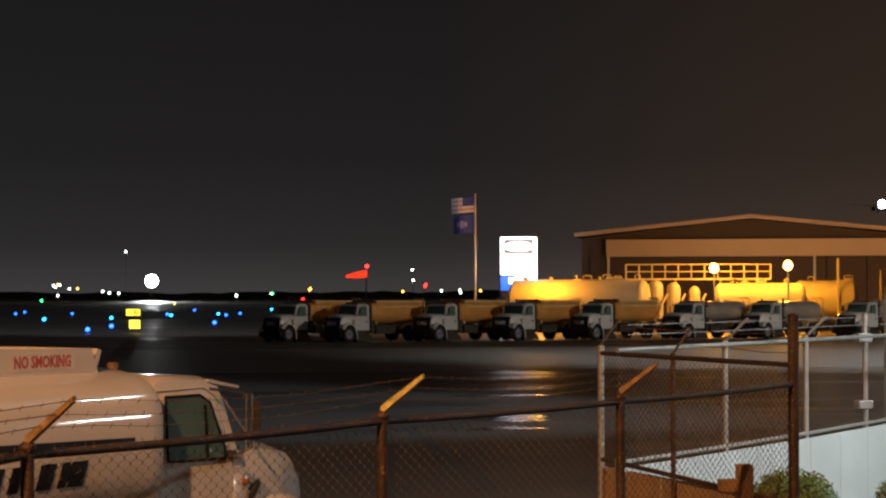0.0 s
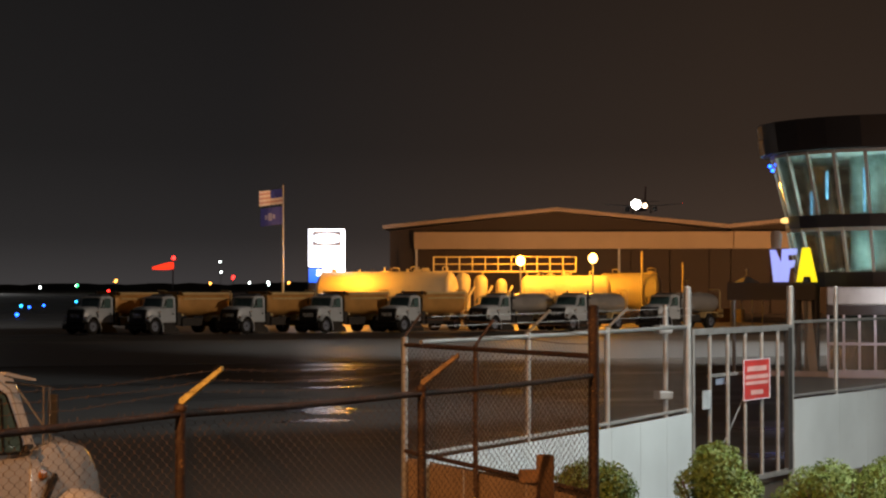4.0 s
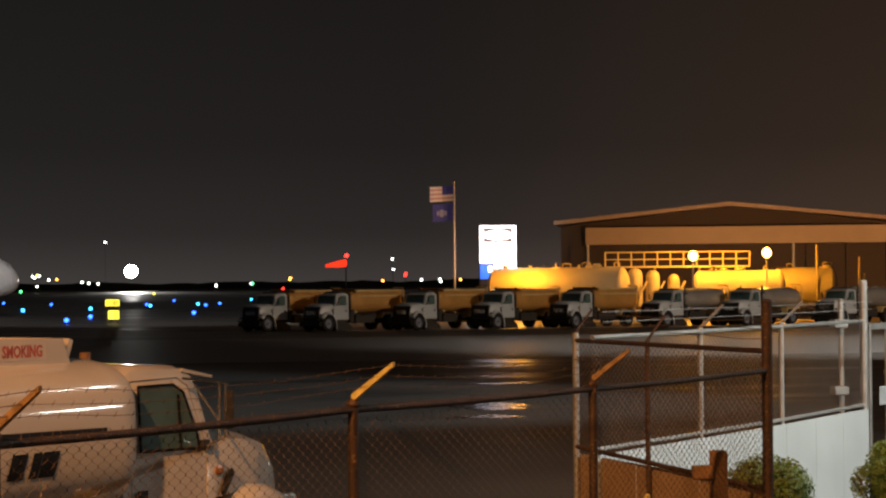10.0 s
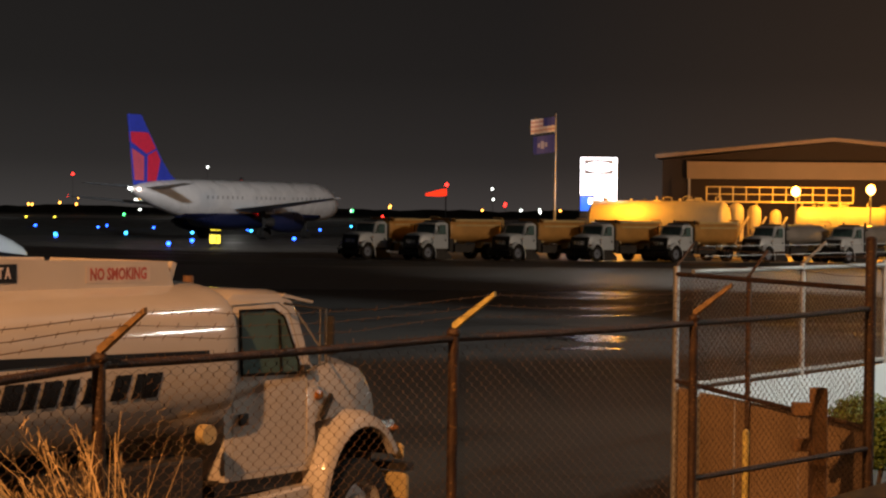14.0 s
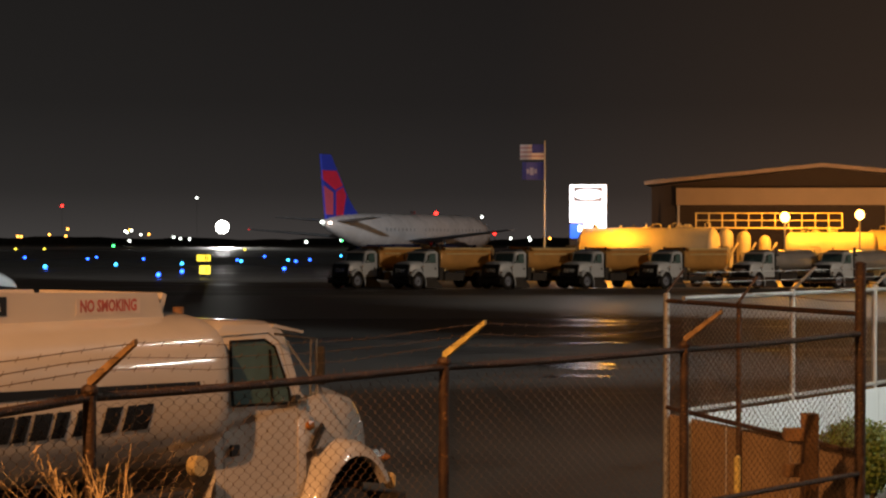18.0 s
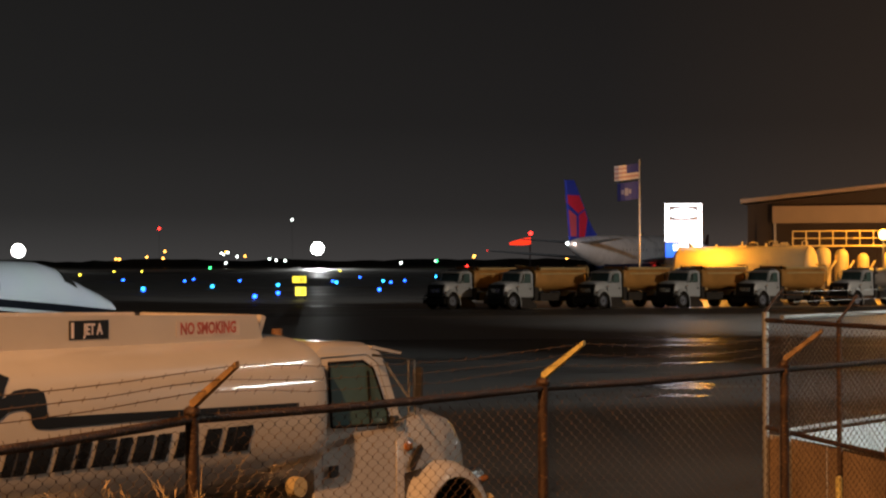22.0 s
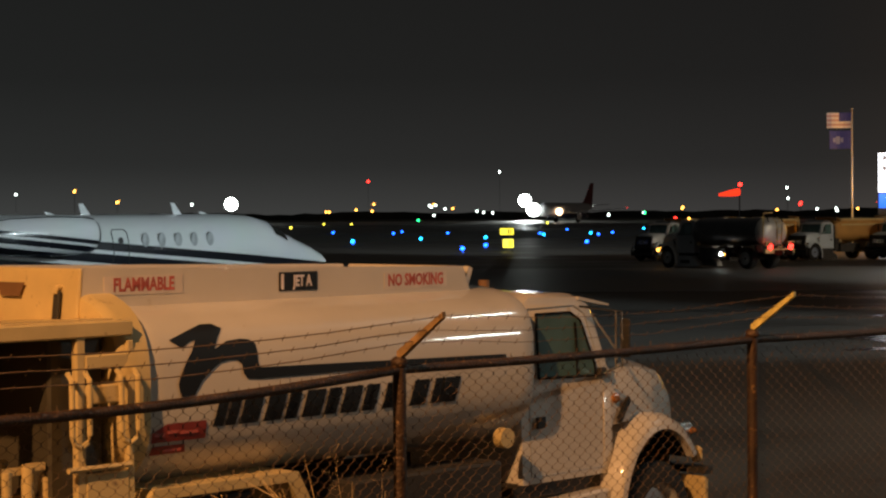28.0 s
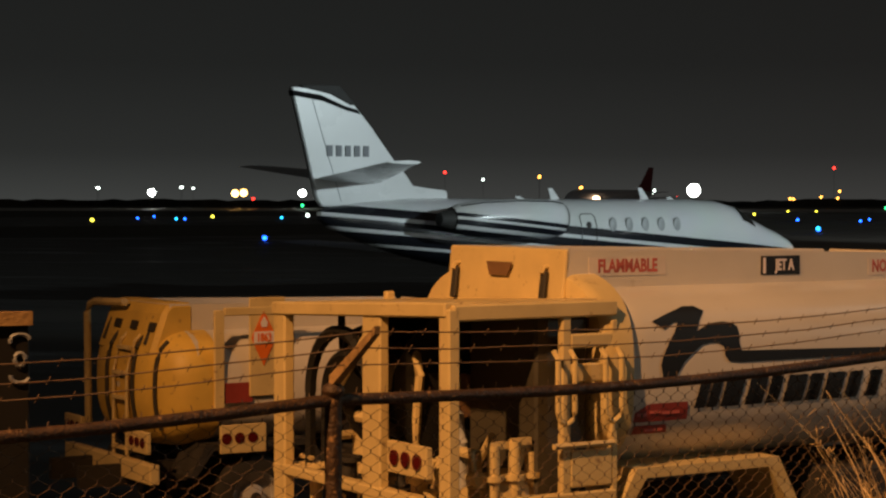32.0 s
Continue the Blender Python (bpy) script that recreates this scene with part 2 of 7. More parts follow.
SIGNBLUE = glow("lit_blue_sign_panel", (0.03, 0.16, 0.95), 1.6)
BANDGLOW = glow("dim_lit_grey_band", (0.20, 0.21, 0.25), 0.9)
SIGNGREY = mat("grey_sign_band", (0.16, 0.17, 0.19), 0.5, vary=0.1)
TAXISIGN = glow("lit_yellow_guidance_panel", (0.95, 0.78, 0.05), 1.5)
LETTERBLUE = glow("lit_blue_letter", (0.34, 0.42, 0.95), 1.0)
LETTERYELLOW = glow("lit_yellow_letter", (0.95, 0.80, 0.01), 1.1)
WINDCONE = glow("lit_orange_windsock", (1.0, 0.038, 0.010), 1.5)
TUBE = glow("pale_blue_light_tube", (0.20, 0.52, 0.85), 0.6)
ROOMWALL = mat("grey_green_room_wall", (0.30, 0.36, 0.34), 0.7, vary=0.35, scale=0.8)
DOMEGLOW = glow("warm_dome_lens", (1.0, 0.66, 0.20), 1.6)
# white cab paint with the cool light's blue tint mixed in
ROWCAB = mat("cool_lit_white_cab_paint", (0.52, 0.60, 0.68), 0.3, vary=0.15, scale=1.2, coat=0.3)
ROWTANK = mat("weathered_tank_paint", (0.58, 0.31, 0.09), 0.42, 0.2, vary=0.25, scale=0.8)
DARKTANK = mat("dull_dark_tank_steel", (0.46, 0.45, 0.44), 0.34, 0.45, vary=0.25, scale=0.8)
CONCRETE = mat("pale_wet_concrete", (0.30, 0.28, 0.25), 0.5, vary=0.2, scale=0.6, bump=0.2)
PANE = mat("clear_tinted_glass", (0.75, 0.85, 0.82), 0.04)
PANE.node_tree.nodes["Principled BSDF"].inputs["Transmission Weight"].default_value = 1.0


def asphalt(name):
    """Wet dark asphalt: rough stone with smooth films of water that mirror the lamps."""
    m = bpy.data.materials.new(name)
    m.use_nodes = True
    n, l = m.node_tree.nodes, m.node_tree.links
    b = n["Principled BSDF"]
    g = n.new("ShaderNodeNewGeometry")
    wet = n.new("ShaderNodeTexNoise")
    wet.inputs["Scale"].default_value, wet.inputs["Detail"].default_value = 0.16, 7
    streak = n.new("ShaderNodeMapping")
    streak.inputs["Scale"].default_value = (0.5, 1.3, 1.0)
    l.new(g.outputs["Position"], streak.inputs["Vector"])
    l.new(streak.outputs[0], wet.inputs["Vector"])
    stone = n.new("ShaderNodeTexNoise")
    stone.inputs["Scale"].default_value, stone.inputs["Detail"].default_value = 45, 6
    l.new(g.outputs["Position"], stone.inputs["Vector"])
    col = n.new("ShaderNodeValToRGB")
    col.color_ramp.elements[0].position, col.color_ramp.elements[0].color = 0.30, (0.018, 0.016, 0.0135, 1)
    col.color_ramp.elements[1].position, col.color_ramp.elements[1].color = 0.72, (0.052, 0.045, 0.036, 1)
    l.new(wet.outputs["Fac"], col.inputs[0])
    l.new(col.outputs[0], b.inputs["Base Color"])
    ro = n.new("ShaderNodeMapRange")
    ro.inputs[1].default_value, ro.inputs[2].default_value = 0.33, 0.47
    ro.inputs[3].default_value, ro.inputs[4].default_value = 0.27, 0.62
    l.new(wet.outputs["Fac"], ro.inputs[0])
    l.new(ro.outputs[0], b.inputs["Roughness"])
    bp = n.new("ShaderNodeBump")
    bp.inputs["Strength"].default_value, bp.inputs["Distance"].default_value = 0.22, 0.01
    l.new(stone.outputs["Fac"], bp.inputs["Height"])
    l.new(bp.outputs[0], b.inputs["Normal"])
    return m


ASPHALT = asphalt("wet_asphalt")


# ---- mesh helpers ----
def box(bm, c, s, m=None):
    x, y, z = s[0] / 2, s[1] / 2, s[2] / 2
    vs = []
    for dx, dy, dz in ((-x, -y, -z), (x, -y, -z), (x, y, -z), (-x, y, -z), (-x, -y, z), (x, -y, z), (x, y, z), (-x, y, z)):
        p = Vector((dx, dy, dz))
        if m:
            p = m @ p
        vs.append(bm.verts.new(p + Vector(c)))
    for f in ((3, 2, 1, 0), (4, 5, 6, 7), (0, 1, 5, 4), (1, 2, 6, 5), (2, 3, 7, 6), (3, 0, 4, 7)):
        bm.faces.new([vs[i] for i in f])


def loft(bm, rings, cap=True, closed=True):
    rows = [[bm.verts.new(p) for p in ring] for ring in rings]
    k = len(rows[0])
    for a, b in zip(rows, rows[1:]):
        for i in range(k if closed else k - 1):
            j = (i + 1) % k
            bm.faces.new((a[i], a[j], b[j], b[i]))
    if cap:
        bm.faces.new(rows[0][::-1])
        bm.faces.new(rows[-1])


def cyl(bm, a, b, r, r2=None, seg=10):
    a, b = Vector(a), Vector(b)
    q = (b - a).to_track_quat("Z", "Y")
    r2 = r if r2 is None else r2
    ring = [Vector((math.cos(i * math.tau / seg), math.sin(i * math.tau / seg), 0)) for i in range(seg)]
    loft(bm, [[a + q @ (p * r) for p in ring], [b + q @ (p * r2) for p in ring]])


def pipe(bm, pts, r, seg=6):
    """A tube along a line of points."""
    pts = [Vector(p) for p in pts]
    rings = []
    for i, p in enumerate(pts):
        way = (pts[min(i + 1, len(pts) - 1)] - pts[max(i - 1, 0)]).normalized()
        side = way.cross(Vector((0, 0, 1)) if abs(way.z) < 0.95 else Vector((1, 0, 0))).normalized()
        top = side.cross(way)
        rings.append([p + (side * math.cos(k * math.tau / seg) + top * math.sin(k * math.tau / seg)) * r for k in range(seg)])
    loft(bm, rings)


def ball(bm, c, r, squash=(1, 1, 1), sub=2):
    m = Matrix.Translation(c) @ Matrix.Diagonal((*squash, 1))
    bmesh.ops.create_icosphere(bm, subdivisions=sub, radius=r, matrix=m)


def prism(bm, outline, depth, m=None):
    """Extrude an outline in the xz plane along y by depth."""
    m = m or Matrix()
    a = [bm.verts.new(m @ Vector((x, 0, z))) for x, z in outline]
    b = [bm.verts.new(m @ Vector((x, depth, z))) for x, z in outline]
    bm.faces.new(a)
    bm.faces.new(b[::-1])
    for i in range(len(a)):
        j = (i + 1) % len(a)
        bm.faces.new((a[j], a[i], b[i], b[j]))


def superring(x, cy, cz, ry, rz, n=28, power=2.0, lean=0.0):
    pts = []
    for i in range(n):
        t = i * math.tau / n
        c, s = math.cos(t), math.sin(t)
        e = 2 / power
        pts.append(Vector((x + lean * s, cy + ry * math.copysign(abs(c) ** e, c), cz + rz * math.copysign(abs(s) ** e, s))))
    return pts


def mesh(name, bm, material, smooth=False, bevel=0.0):
    if bevel:
        bmesh.ops.bevel(bm, geom=bm.edges[:], offset=bevel, segments=1, affect="EDGES")
    bmesh.ops.recalc_face_normals(bm, faces=bm.faces)
    me = bpy.data.meshes.new(name)
    bm.to_mesh(me)
    bm.free()
    for mm in material if isinstance(material, (list, tuple)) else (material,):
        me.materials.append(mm)
    if smooth:
        me.polygons.foreach_set("use_smooth", [True] * len(me.polygons))
        me.set_sharp_from_angle(angle=radians(40))
    return me


def part(name, bm, material, parent, label="", smooth=False, bevel=0.0, m=None):
    ob = new(name, mesh(name, bm, material, smooth, bevel))
    ob.parent = parent
    if m is not None:
        ob.matrix_basis = m
    if label:
        ob["label"] = label
    return ob


def thing(name, label, category, m=None, group="", kind=""):
    ob = new(name)
    ob.empty_display_size = 0.2
    if m is not None:
        ob.matrix_basis = m
    return tagged(ob, label, category, group, kind)


def solid(name, bm, material, label, category, m=None, group="", kind="", smooth=False, bevel=0.0):
    ob = new(name, mesh(name, bm, material, smooth, bevel))
    if m is not None:
        ob.matrix_basis = m
    return tagged(ob, label, category, group, kind)


def words(name, text, size, material, parent, m, stretch=1.0):
    """Raised lettering in the built-in font, as a mesh."""
    cu = bpy.data.curves.new(name, "FONT")
    cu.body, cu.size, cu.extrude, cu.align_x, cu.align_y = text, size, 0.002, "CENTER", "CENTER"
    cu.resolution_u, cu.offset = 2, size * 0.032
    tmp = bpy.data.objects.new(name, cu)
    me = bpy.data.meshes.new_from_object(tmp)
    bpy.data.objects.remove(tmp)
    me.materials.clear()
    me.materials.append(material)
    me.transform(Matrix.Diagonal((stretch, 1, 1, 1)))
    ob = new(name, me)
    ob.parent, ob.matrix_basis = parent, m
    return ob


B = bmesh.new


def ramp_place(u, v, z=0.0):
    """The ramp's own axes: u along the parked aircraft and the fence, v across them towards the runway."""
    return ((u - v) * math.sqrt(0.5), (u + v) * math.sqrt(0.5), z)


# ---- ground ----
DIP = 0.22                                   # the drain gully in which the nearest truck stands


def ease(x):
    x = min(1, max(0, x))
    return x * x * (3 - 2 * x)


def bank(u, v):
    s = min(1, max(0, (6.75 - v) / 2.2))
    k = min(1, max(0, (16.5 - u) / 3.0))
    return 1.42 * s * s * (3 - 2 * s) * k - DIP * ease((v - 8.0) / 2.0) * ease((14.8 - v) / 1.4) * ease((u - 2.0) / 3.0) * ease((21.0 - u) / 4.0)


def ground():
    us = [-3500, -1200, -500, -250, -120, -60, -30, -15] + [-10 + 1.5 * i for i in range(24)] + [30, 40, 60, 90, 130, 200, 300, 500, 900, 1600, 3500]
    vs = [-3500, -1000, -200, -60, -20, -8] + [-4 + 0.4 * i for i in range(32)] + [8.8, 9.3, 10.0, 11, 12.2, 13.4, 13.9, 14.4, 14.8, 16, 22, 32, 45, 60, 80, 105, 130, 150, 170, 215, 260, 330, 420, 600, 1000, 1800, 3500]
    me = bpy.data.meshes.new("ground")
    verts = [ramp_place(u, v, bank(u, v)) for v in vs for u in us]
    k = len(us)
    faces = [(j * k + i, j * k + i + 1, (j + 1) * k + i + 1, (j + 1) * k + i) for j in range(len(vs) - 1) for i in range(k - 1)]
    me.from_pydata(verts, [], faces)
    me.materials.append(ASPHALT)
    me.materials.append(GRASS)
    for p in me.polygons:
        v = (p.center.y - p.center.x) * math.sqrt(0.5)
        p.material_index = 1 if (150 < v < 215 or v > 330 or v < 4.4) else 0
    me.polygons.foreach_set("use_smooth", [True] * len(me.polygons))
    return tagged(new("ground", me), "dark wet asphalt ramp with grass strips", "ground", kind="structure")


GRASS = mat("dark_wet_grass", (0.018, 0.021, 0.011), 0.85, vary=0.4, scale=0.3, bump=0.4)
ground()


# ---- chain-link fences ----
def chain(bm, a, b, low, high, step=0.0455, r=0.0023, turn=0.034):
    """Woven wire between two posts: upright zigzag wires hooked into their neighbours, so that the openings are six-sided."""
    a, b = Vector((a[0], a[1], 0)), Vector((b[0], b[1], 0))
    run = (b - a).length
    way = (b - a) / run
    out = Vector((way.y, -way.x, 0))
    count, levels = int(run / step), int((high - low) / turn)
    for c in range(count):
        rings = []
        for k in range(levels + 1):
            right = (k + c) % 2
            x = (c + (0.98 if right else 0.02)) * run / count
            for dz in (-0.17, 0.17):
                p = a + way * x + out * (r * (1 if right else -1)) + Vector((0, 0, min(high, max(low, low + (k + dz) * turn))))
                rings.append([p + way * r, p - way * (r * 0.5) + out * (r * 0.87), p - way * (r * 0.5) - out * (r * 0.87)])
        loft(bm, rings[1:-1], cap=False)


def twists(bm, a, b, z, r=0.002, step=0.072, bay=9):
    a, b = Vector((*a, z)), Vector((*b, z))
    n = int((b - a).length / step)
    for i in range(n):
        p = a.lerp(b, (i + 0.5) / n) - Vector((0, 0, sag(bay, (i + 0.5) / n)))
        lean = Vector((random.uniform(-0.012, 0.012), random.uniform(-0.012, 0.012), random.uniform(0.02, 0.04)))
        cyl(bm, p, p + lean, r, seg=3)


RAIL = 2.256


def sag(i, s):
    return (0.042 if i < 4 else 0.010) * math.sin(math.pi * s)

POSTS = [(-5.7, 5.95), (-2.6, 6.1), (0.45, 6.25), (3.43, 6.56), (6.86, 7.0), (9.84, 6.94), (12.5, 6.68), (15.67, 6.67)]
rusty = thing("chain_link_fence", "rusty chain-link fence with barbed wire arms along the ramp", "fence")
places = [ramp_place(u, v) for u, v in POSTS]
for i, p in enumerate(places):
    q = places[min(i + 1, len(places) - 1)]
    last = i == len(places) - 1
    base = bank(*POSTS[i])
    bm = B()
    cyl(bm, (p[0], p[1], base - 0.05), (p[0], p[1], 2.85 if last else RAIL + 0.02), 0.048 if last else 0.034, seg=12)
    post = part("post", bm, RUST, rusty, "thick rusty corner post" if last else "", smooth=True)
    bm = B()
    if last:
        ball(bm, (p[0], p[1], 2.85), 0.052, (1, 1, 0.5))
    else:
        ball(bm, (p[0], p[1], RAIL + 0.035), 0.046, (1, 1, 0.8))
    part("post_cap", bm, RUST, post, smooth=True)
    if not last:
        a = Vector((p[0], p[1], RAIL + 0.045))
        tip = a + Vector((0.225, -0.185, 0.225))
        bm = B()
        side = Vector((0.013, 0.013, 0))
        loft(bm, [[a - side, a + side, a + side + Vector((0, 0, 0.05)), a - side + Vector((0, 0, 0.05))],
                  [tip - side * 0.7, tip + side * 0.7, tip + side * 0.7 + Vector((0, 0, 0.03)), tip - side * 0.7 + Vector((0, 0, 0.03))]])
        # lamplight on one arm is put into its yellow colour
        part("barbed_wire_arm", bm, YELLOWARM if i == 5 else TANARM, post, "barbed wire arm coloured bright yellow for lamplight" if i == 5 else "rust-tanned barbed wire arm")
        bm = B()
        pipe(bm, [Vector((p[0], p[1], RAIL)).lerp(Vector((q[0], q[1], RAIL)), k / 12) - Vector((0, 0, sag(i, k / 12))) for k in range(13)], 0.024, 10)
        part("top_rail", bm, RUST, rusty, smooth=True)
        bm = B()
        twists(bm, p[:2], q[:2], RAIL + 0.01, bay=i)
        part("barbed_edge", bm, RUSTWIRE, rusty)["kind"] = "stuff"
        bm = B()
        chain(bm, p, q, max(0.05, bank(*POSTS[i]) + 0.04), RAIL - (0.02 if i < 4 else 0.0))
        part("wire_mesh", bm, RUSTWIRE, rusty)["kind"] = "stuff"
        if i < len(places) - 2:
            for s in (0.35, 0.65, 0.95):
                a = Vector((p[0], p[1], RAIL + 0.065)) + Vector((0.225, -0.185, 0.225)) * s
                b = Vector((q[0], q[1], RAIL + 0.065)) + Vector((0.225, -0.185, 0.225)) * s
                pts = [a.lerp(b, k / 8) + Vector((0, 0, -0.05 * math.sin(math.pi * k / 8) + random.uniform(-0.006, 0.006))) for k in range(9)]
                bm = B()
                pipe(bm, pts, 0.0028 if i < 4 else 0.0016, 4)
                for k in range(22):
                    c = a.lerp(b, (k + 0.5) / 22) + Vector((0, 0, -0.05 * math.sin(math.pi * (k + 0.5) / 22)))
                    cyl(bm, c - Vector((0.008, 0, 0.014)), c + Vector((0.008, 0, 0.014)), 0.0018, seg=3)
                part("barbed_strand", bm, RUSTWIRE, rusty)
# lower rail of the last bay
bm = B()
cyl(bm, (places[6][0], places[6][1], 1.12), (places[7][0], places[7][1], 1.05), 0.022, seg=8)
part("lower_rail", bm, RUST, rusty, smooth=True)

# return of the fence towards the ramp, with boards in its lower half
C, G = Vector(places[-1]), Vector((5.72, 19.5, 0))
ret = thing("fence_return", "rusty chain-link fence return with boarded lower half", "fence")
for k, top in ((0.0, 2.50), (0.42, 2.46)):
    p = G.lerp(C, k)
    bm = B()
    cyl(bm, (p.x, p.y, 0), (p.x, p.y, top), 0.036 if k == 0 else 0.026, seg=10)
    post = part("post", bm, GALV if k == 0 else RUST, ret, smooth=True)
    bm = B()
    cyl(bm, (p.x, p.y, top), (p.x + 0.20, p.y + 0.05, top + 0.24), 0.014, seg=6)
    part("barbed_wire_arm", bm, RUST, post)
for z0, z1, name in ((2.42, 2.42, "top_rail"), (1.31, 1.22, "lower_rail")):
    bm = B()
    cyl(bm, (G.x, G.y, z0), (C.x, C.y, z1), 0.024, seg=8)
    part(name, bm, RUST, ret, smooth=True)
bm = B()
chain(bm, G, C, 0.05, 2.44)
part("wire_mesh", bm, RUSTWIRE, ret)["kind"] = "stuff"
for k in range(3):
    a, b = G.lerp(C, k / 3 + 0.003), G.lerp(C, (k + 1) / 3 - 0.003)
    mid, turn = (a + b) / 2, Matrix.Rotation(math.atan2(b.y - a.y, b.x - a.x), 3, "Z")
    bm = B()
    box(bm, (mid.x + 0.05, mid.y + 0.02, 0.62), ((b - a).length, 0.018, 1.22), turn)
    part("board", bm, PLYWOOD, ret)
for s in (0.3, 0.6, 0.9):
    bm = B()
    pts = [G.lerp(C, k / 6) + Vector((0.20 * s, 0.05 * s, 2.46 + 0.24 * s + random.uniform(-0.02, 0.01))) for k in range(7)]
    pipe(bm, pts, 0.0035, 4)
    part("barbed_strand", bm, RUSTWIRE, ret)

# timber post and scraps beside the corner
bm = B()
box(bm, (5.80, 15.50, 0.80), (0.13, 0.12, 1.60))
stump = solid("timber_post", bm, TIMBER, "weathered square timber post beside the fence corner", "post", bevel=0.012)
for z in (1.42, 1.12):
    bm = B()
    box(bm, (5.66, 15.52, z), (0.16, 0.10, 0.11))
    part("bracket_block", bm, TIMBER, stump, bevel=0.008)
bm = B()
cyl(bm, (5.30, 15.9, 0), (5.30, 15.9, 1.18), 0.03, seg=10)
ball(bm, (5.30, 15.9, 1.18), 0.03)
solid("marker_stake", bm, YELLOWARM, "short yellow metal stake behind the fence", "stake", smooth=True)

# grey fence with white sheeting and a gate
grey = thing("galvanised_fence", "galvanised chain-link fence with white sheeting along its foot", "fence")
GREYPOSTS = [(5.75, 19.0, 2.5), (7.55, 20.75, 2.5), (9.2, 22.4, 2.5), (11.35, 24.7, 3.0), (14.2, 27.1, 3.0), (15.6, 28.2, 3.0), (18.4, 30.4, 3.0), (21.6, 32.9, 3.0), (24.8, 35.4, 3.0), (28.0, 37.9, 3.0)]
for (px, py, top), (qx, qy, _) in zip(GREYPOSTS, GREYPOSTS[1:]):
    p, q = (px, py), (qx, qy)
    r = 0.055 if px in (11.35, 14.2) else 0.034
    bm = B()
    if px == 5.75:
        top = 1.34
    cyl(bm, (*p, 0), (*p, top), r, seg=12)
    ball(bm, (*p, top), r * 1.1, (1, 1, 0.6), 1)
    post = part("post", bm, GALV, grey, "stout gate post" if r > 0.05 else "", smooth=True)
    if top < 2.6 and px > 6:
        bm = B()
        cyl(bm, (*p, top), (px + 0.24, py - 0.10, top + 0.26), 0.018, seg=6)
        part("barbed_wire_arm", bm, GALV, post)
    if px == 11.35:
        continue
    for z in (2.46, 1.31):
        bm = B()
        cyl(bm, (*p, z), (*q, z), 0.024, seg=8)
        part("rail", bm, GALV, grey, smooth=True)
    bm = B()
    chain(bm, p, q, 1.28, 2.46, r=0.0026)
    part("wire_mesh", bm, GALVWIRE, grey)["kind"] = "stuff"
    run = math.hypot(qx - px, qy - py)
    way = Vector(((qx - px) / run, (qy - py) / run, 0))
    k = max(1, round(run / 1.25))
    for i in range(k):
        c = Vector((px, py, 0.63)) + way * (run * (i + 0.5) / k) + Vector((way.y, -way.x, 0)) * 0.05
        bm = B()
        box(bm, c, (run / k - 0.006, 0.02, 1.26), Matrix.Rotation(math.atan2(way.y, way.x), 3, "Z"))
        part("sheet", bm, PANEL, grey)
for z in (2.62, 2.72):
    for a, b in zip(GREYPOSTS[:3], GREYPOSTS[1:4]):
        bm = B()
        cyl(bm, (a[0] + 0.1, a[1] - 0.05, z), (b[0] + 0.1, b[1] - 0.05, z), 0.004, seg=4)
        part("barbed_strand", bm, GALVWIRE, grey)

bm = B()
cyl(bm, (11.55, 25.9, 0), (11.55, 25.9, 2.75), 0.04, seg=10)
roller = part("post", bm, GALV, grey, "roller post behind the gate", smooth=True)
for z in (1.45, 2.40):
    bm = B()
    box(bm, (11.45, 25.75, z), (0.22, 0.20, 0.12))
    part("roller_bracket", bm, GALV, roller, bevel=0.015)
gate = thing("sliding_gate", "grey metal bar gate with a red notice", "gate", m=pose(11.42, 24.74, 0, 0, 0, 40.1))
for name, c, s in (("top_rail", (1.82, 0, 2.38), (3.6, 0.07, 0.09)), ("bottom_rail", (1.82, 0, 0.16), (3.6, 0.06, 0.08)),
                   ("left_stile", (0.05, 0, 1.28), (0.06, 0.06, 2.2)), ("right_stile", (3.52, 0, 1.28), (0.16, 0.08, 2.2))):
    bm = B()
    box(bm, c, s)
    part(name, bm, GALV if "right" not in name else DARK, gate, bevel=0.008)
for k in range(5):
    bm = B()
    cyl(bm, (0.62 + k * 0.62, 0, 0.18), (0.62 + k * 0.62, 0, 2.36), 0.030, seg=10)
    part("bar", bm, GALV, gate, smooth=True)
bm = B()
cyl(bm, (0.5, 0.02, 0.2), (2.0, 0.02, 1.5), 0.012, seg=6)
part("brace_cable", bm, GALV, gate)
bm = B()
box(bm, (2.10, -0.08, 1.64), (0.98, 0.012, 0.60))
notice = part("notice_board", bm, REDPAINT, gate, "red notice with white printed panels", bevel=0.004)
for z, w, h in ((1.80, 0.72, 0.075), (1.68, 0.84, 0.06), (1.59, 0.84, 0.05), (1.45, 0.46, 0.07)):
    bm = B()
    box(bm, (2.10, -0.089, z), (w, 0.004, h))
    part("text_bar", bm, PINKPRINT, notice)
bm = B()
for c, s in (((2.10, -0.088, 1.935), (0.98, 0.004, 0.012)), ((2.10, -0.088, 1.345), (0.98, 0.004, 0.012)), ((1.62, -0.088, 1.64), (0.024, 0.004, 0.58)), ((2.58, -0.088, 1.64), (0.024, 0.004, 0.58))):
    box(bm, c, s)
part("white_border", bm, WHITEFLAG, notice)
bm = B()
box(bm, (0.38, -0.06, 1.42), (0.27, 0.01, 0.26))
part("paper_notice", bm, STICKERGREY, gate, "small pale paper notice", bevel=0.003)
bm = B()
box(bm, (1.15, 0.06, 1.66), (0.40, 0.01, 0.12))
part("blue_plate", bm, GREYBLUE, gate, "small grey-blue plate")
bm = B()
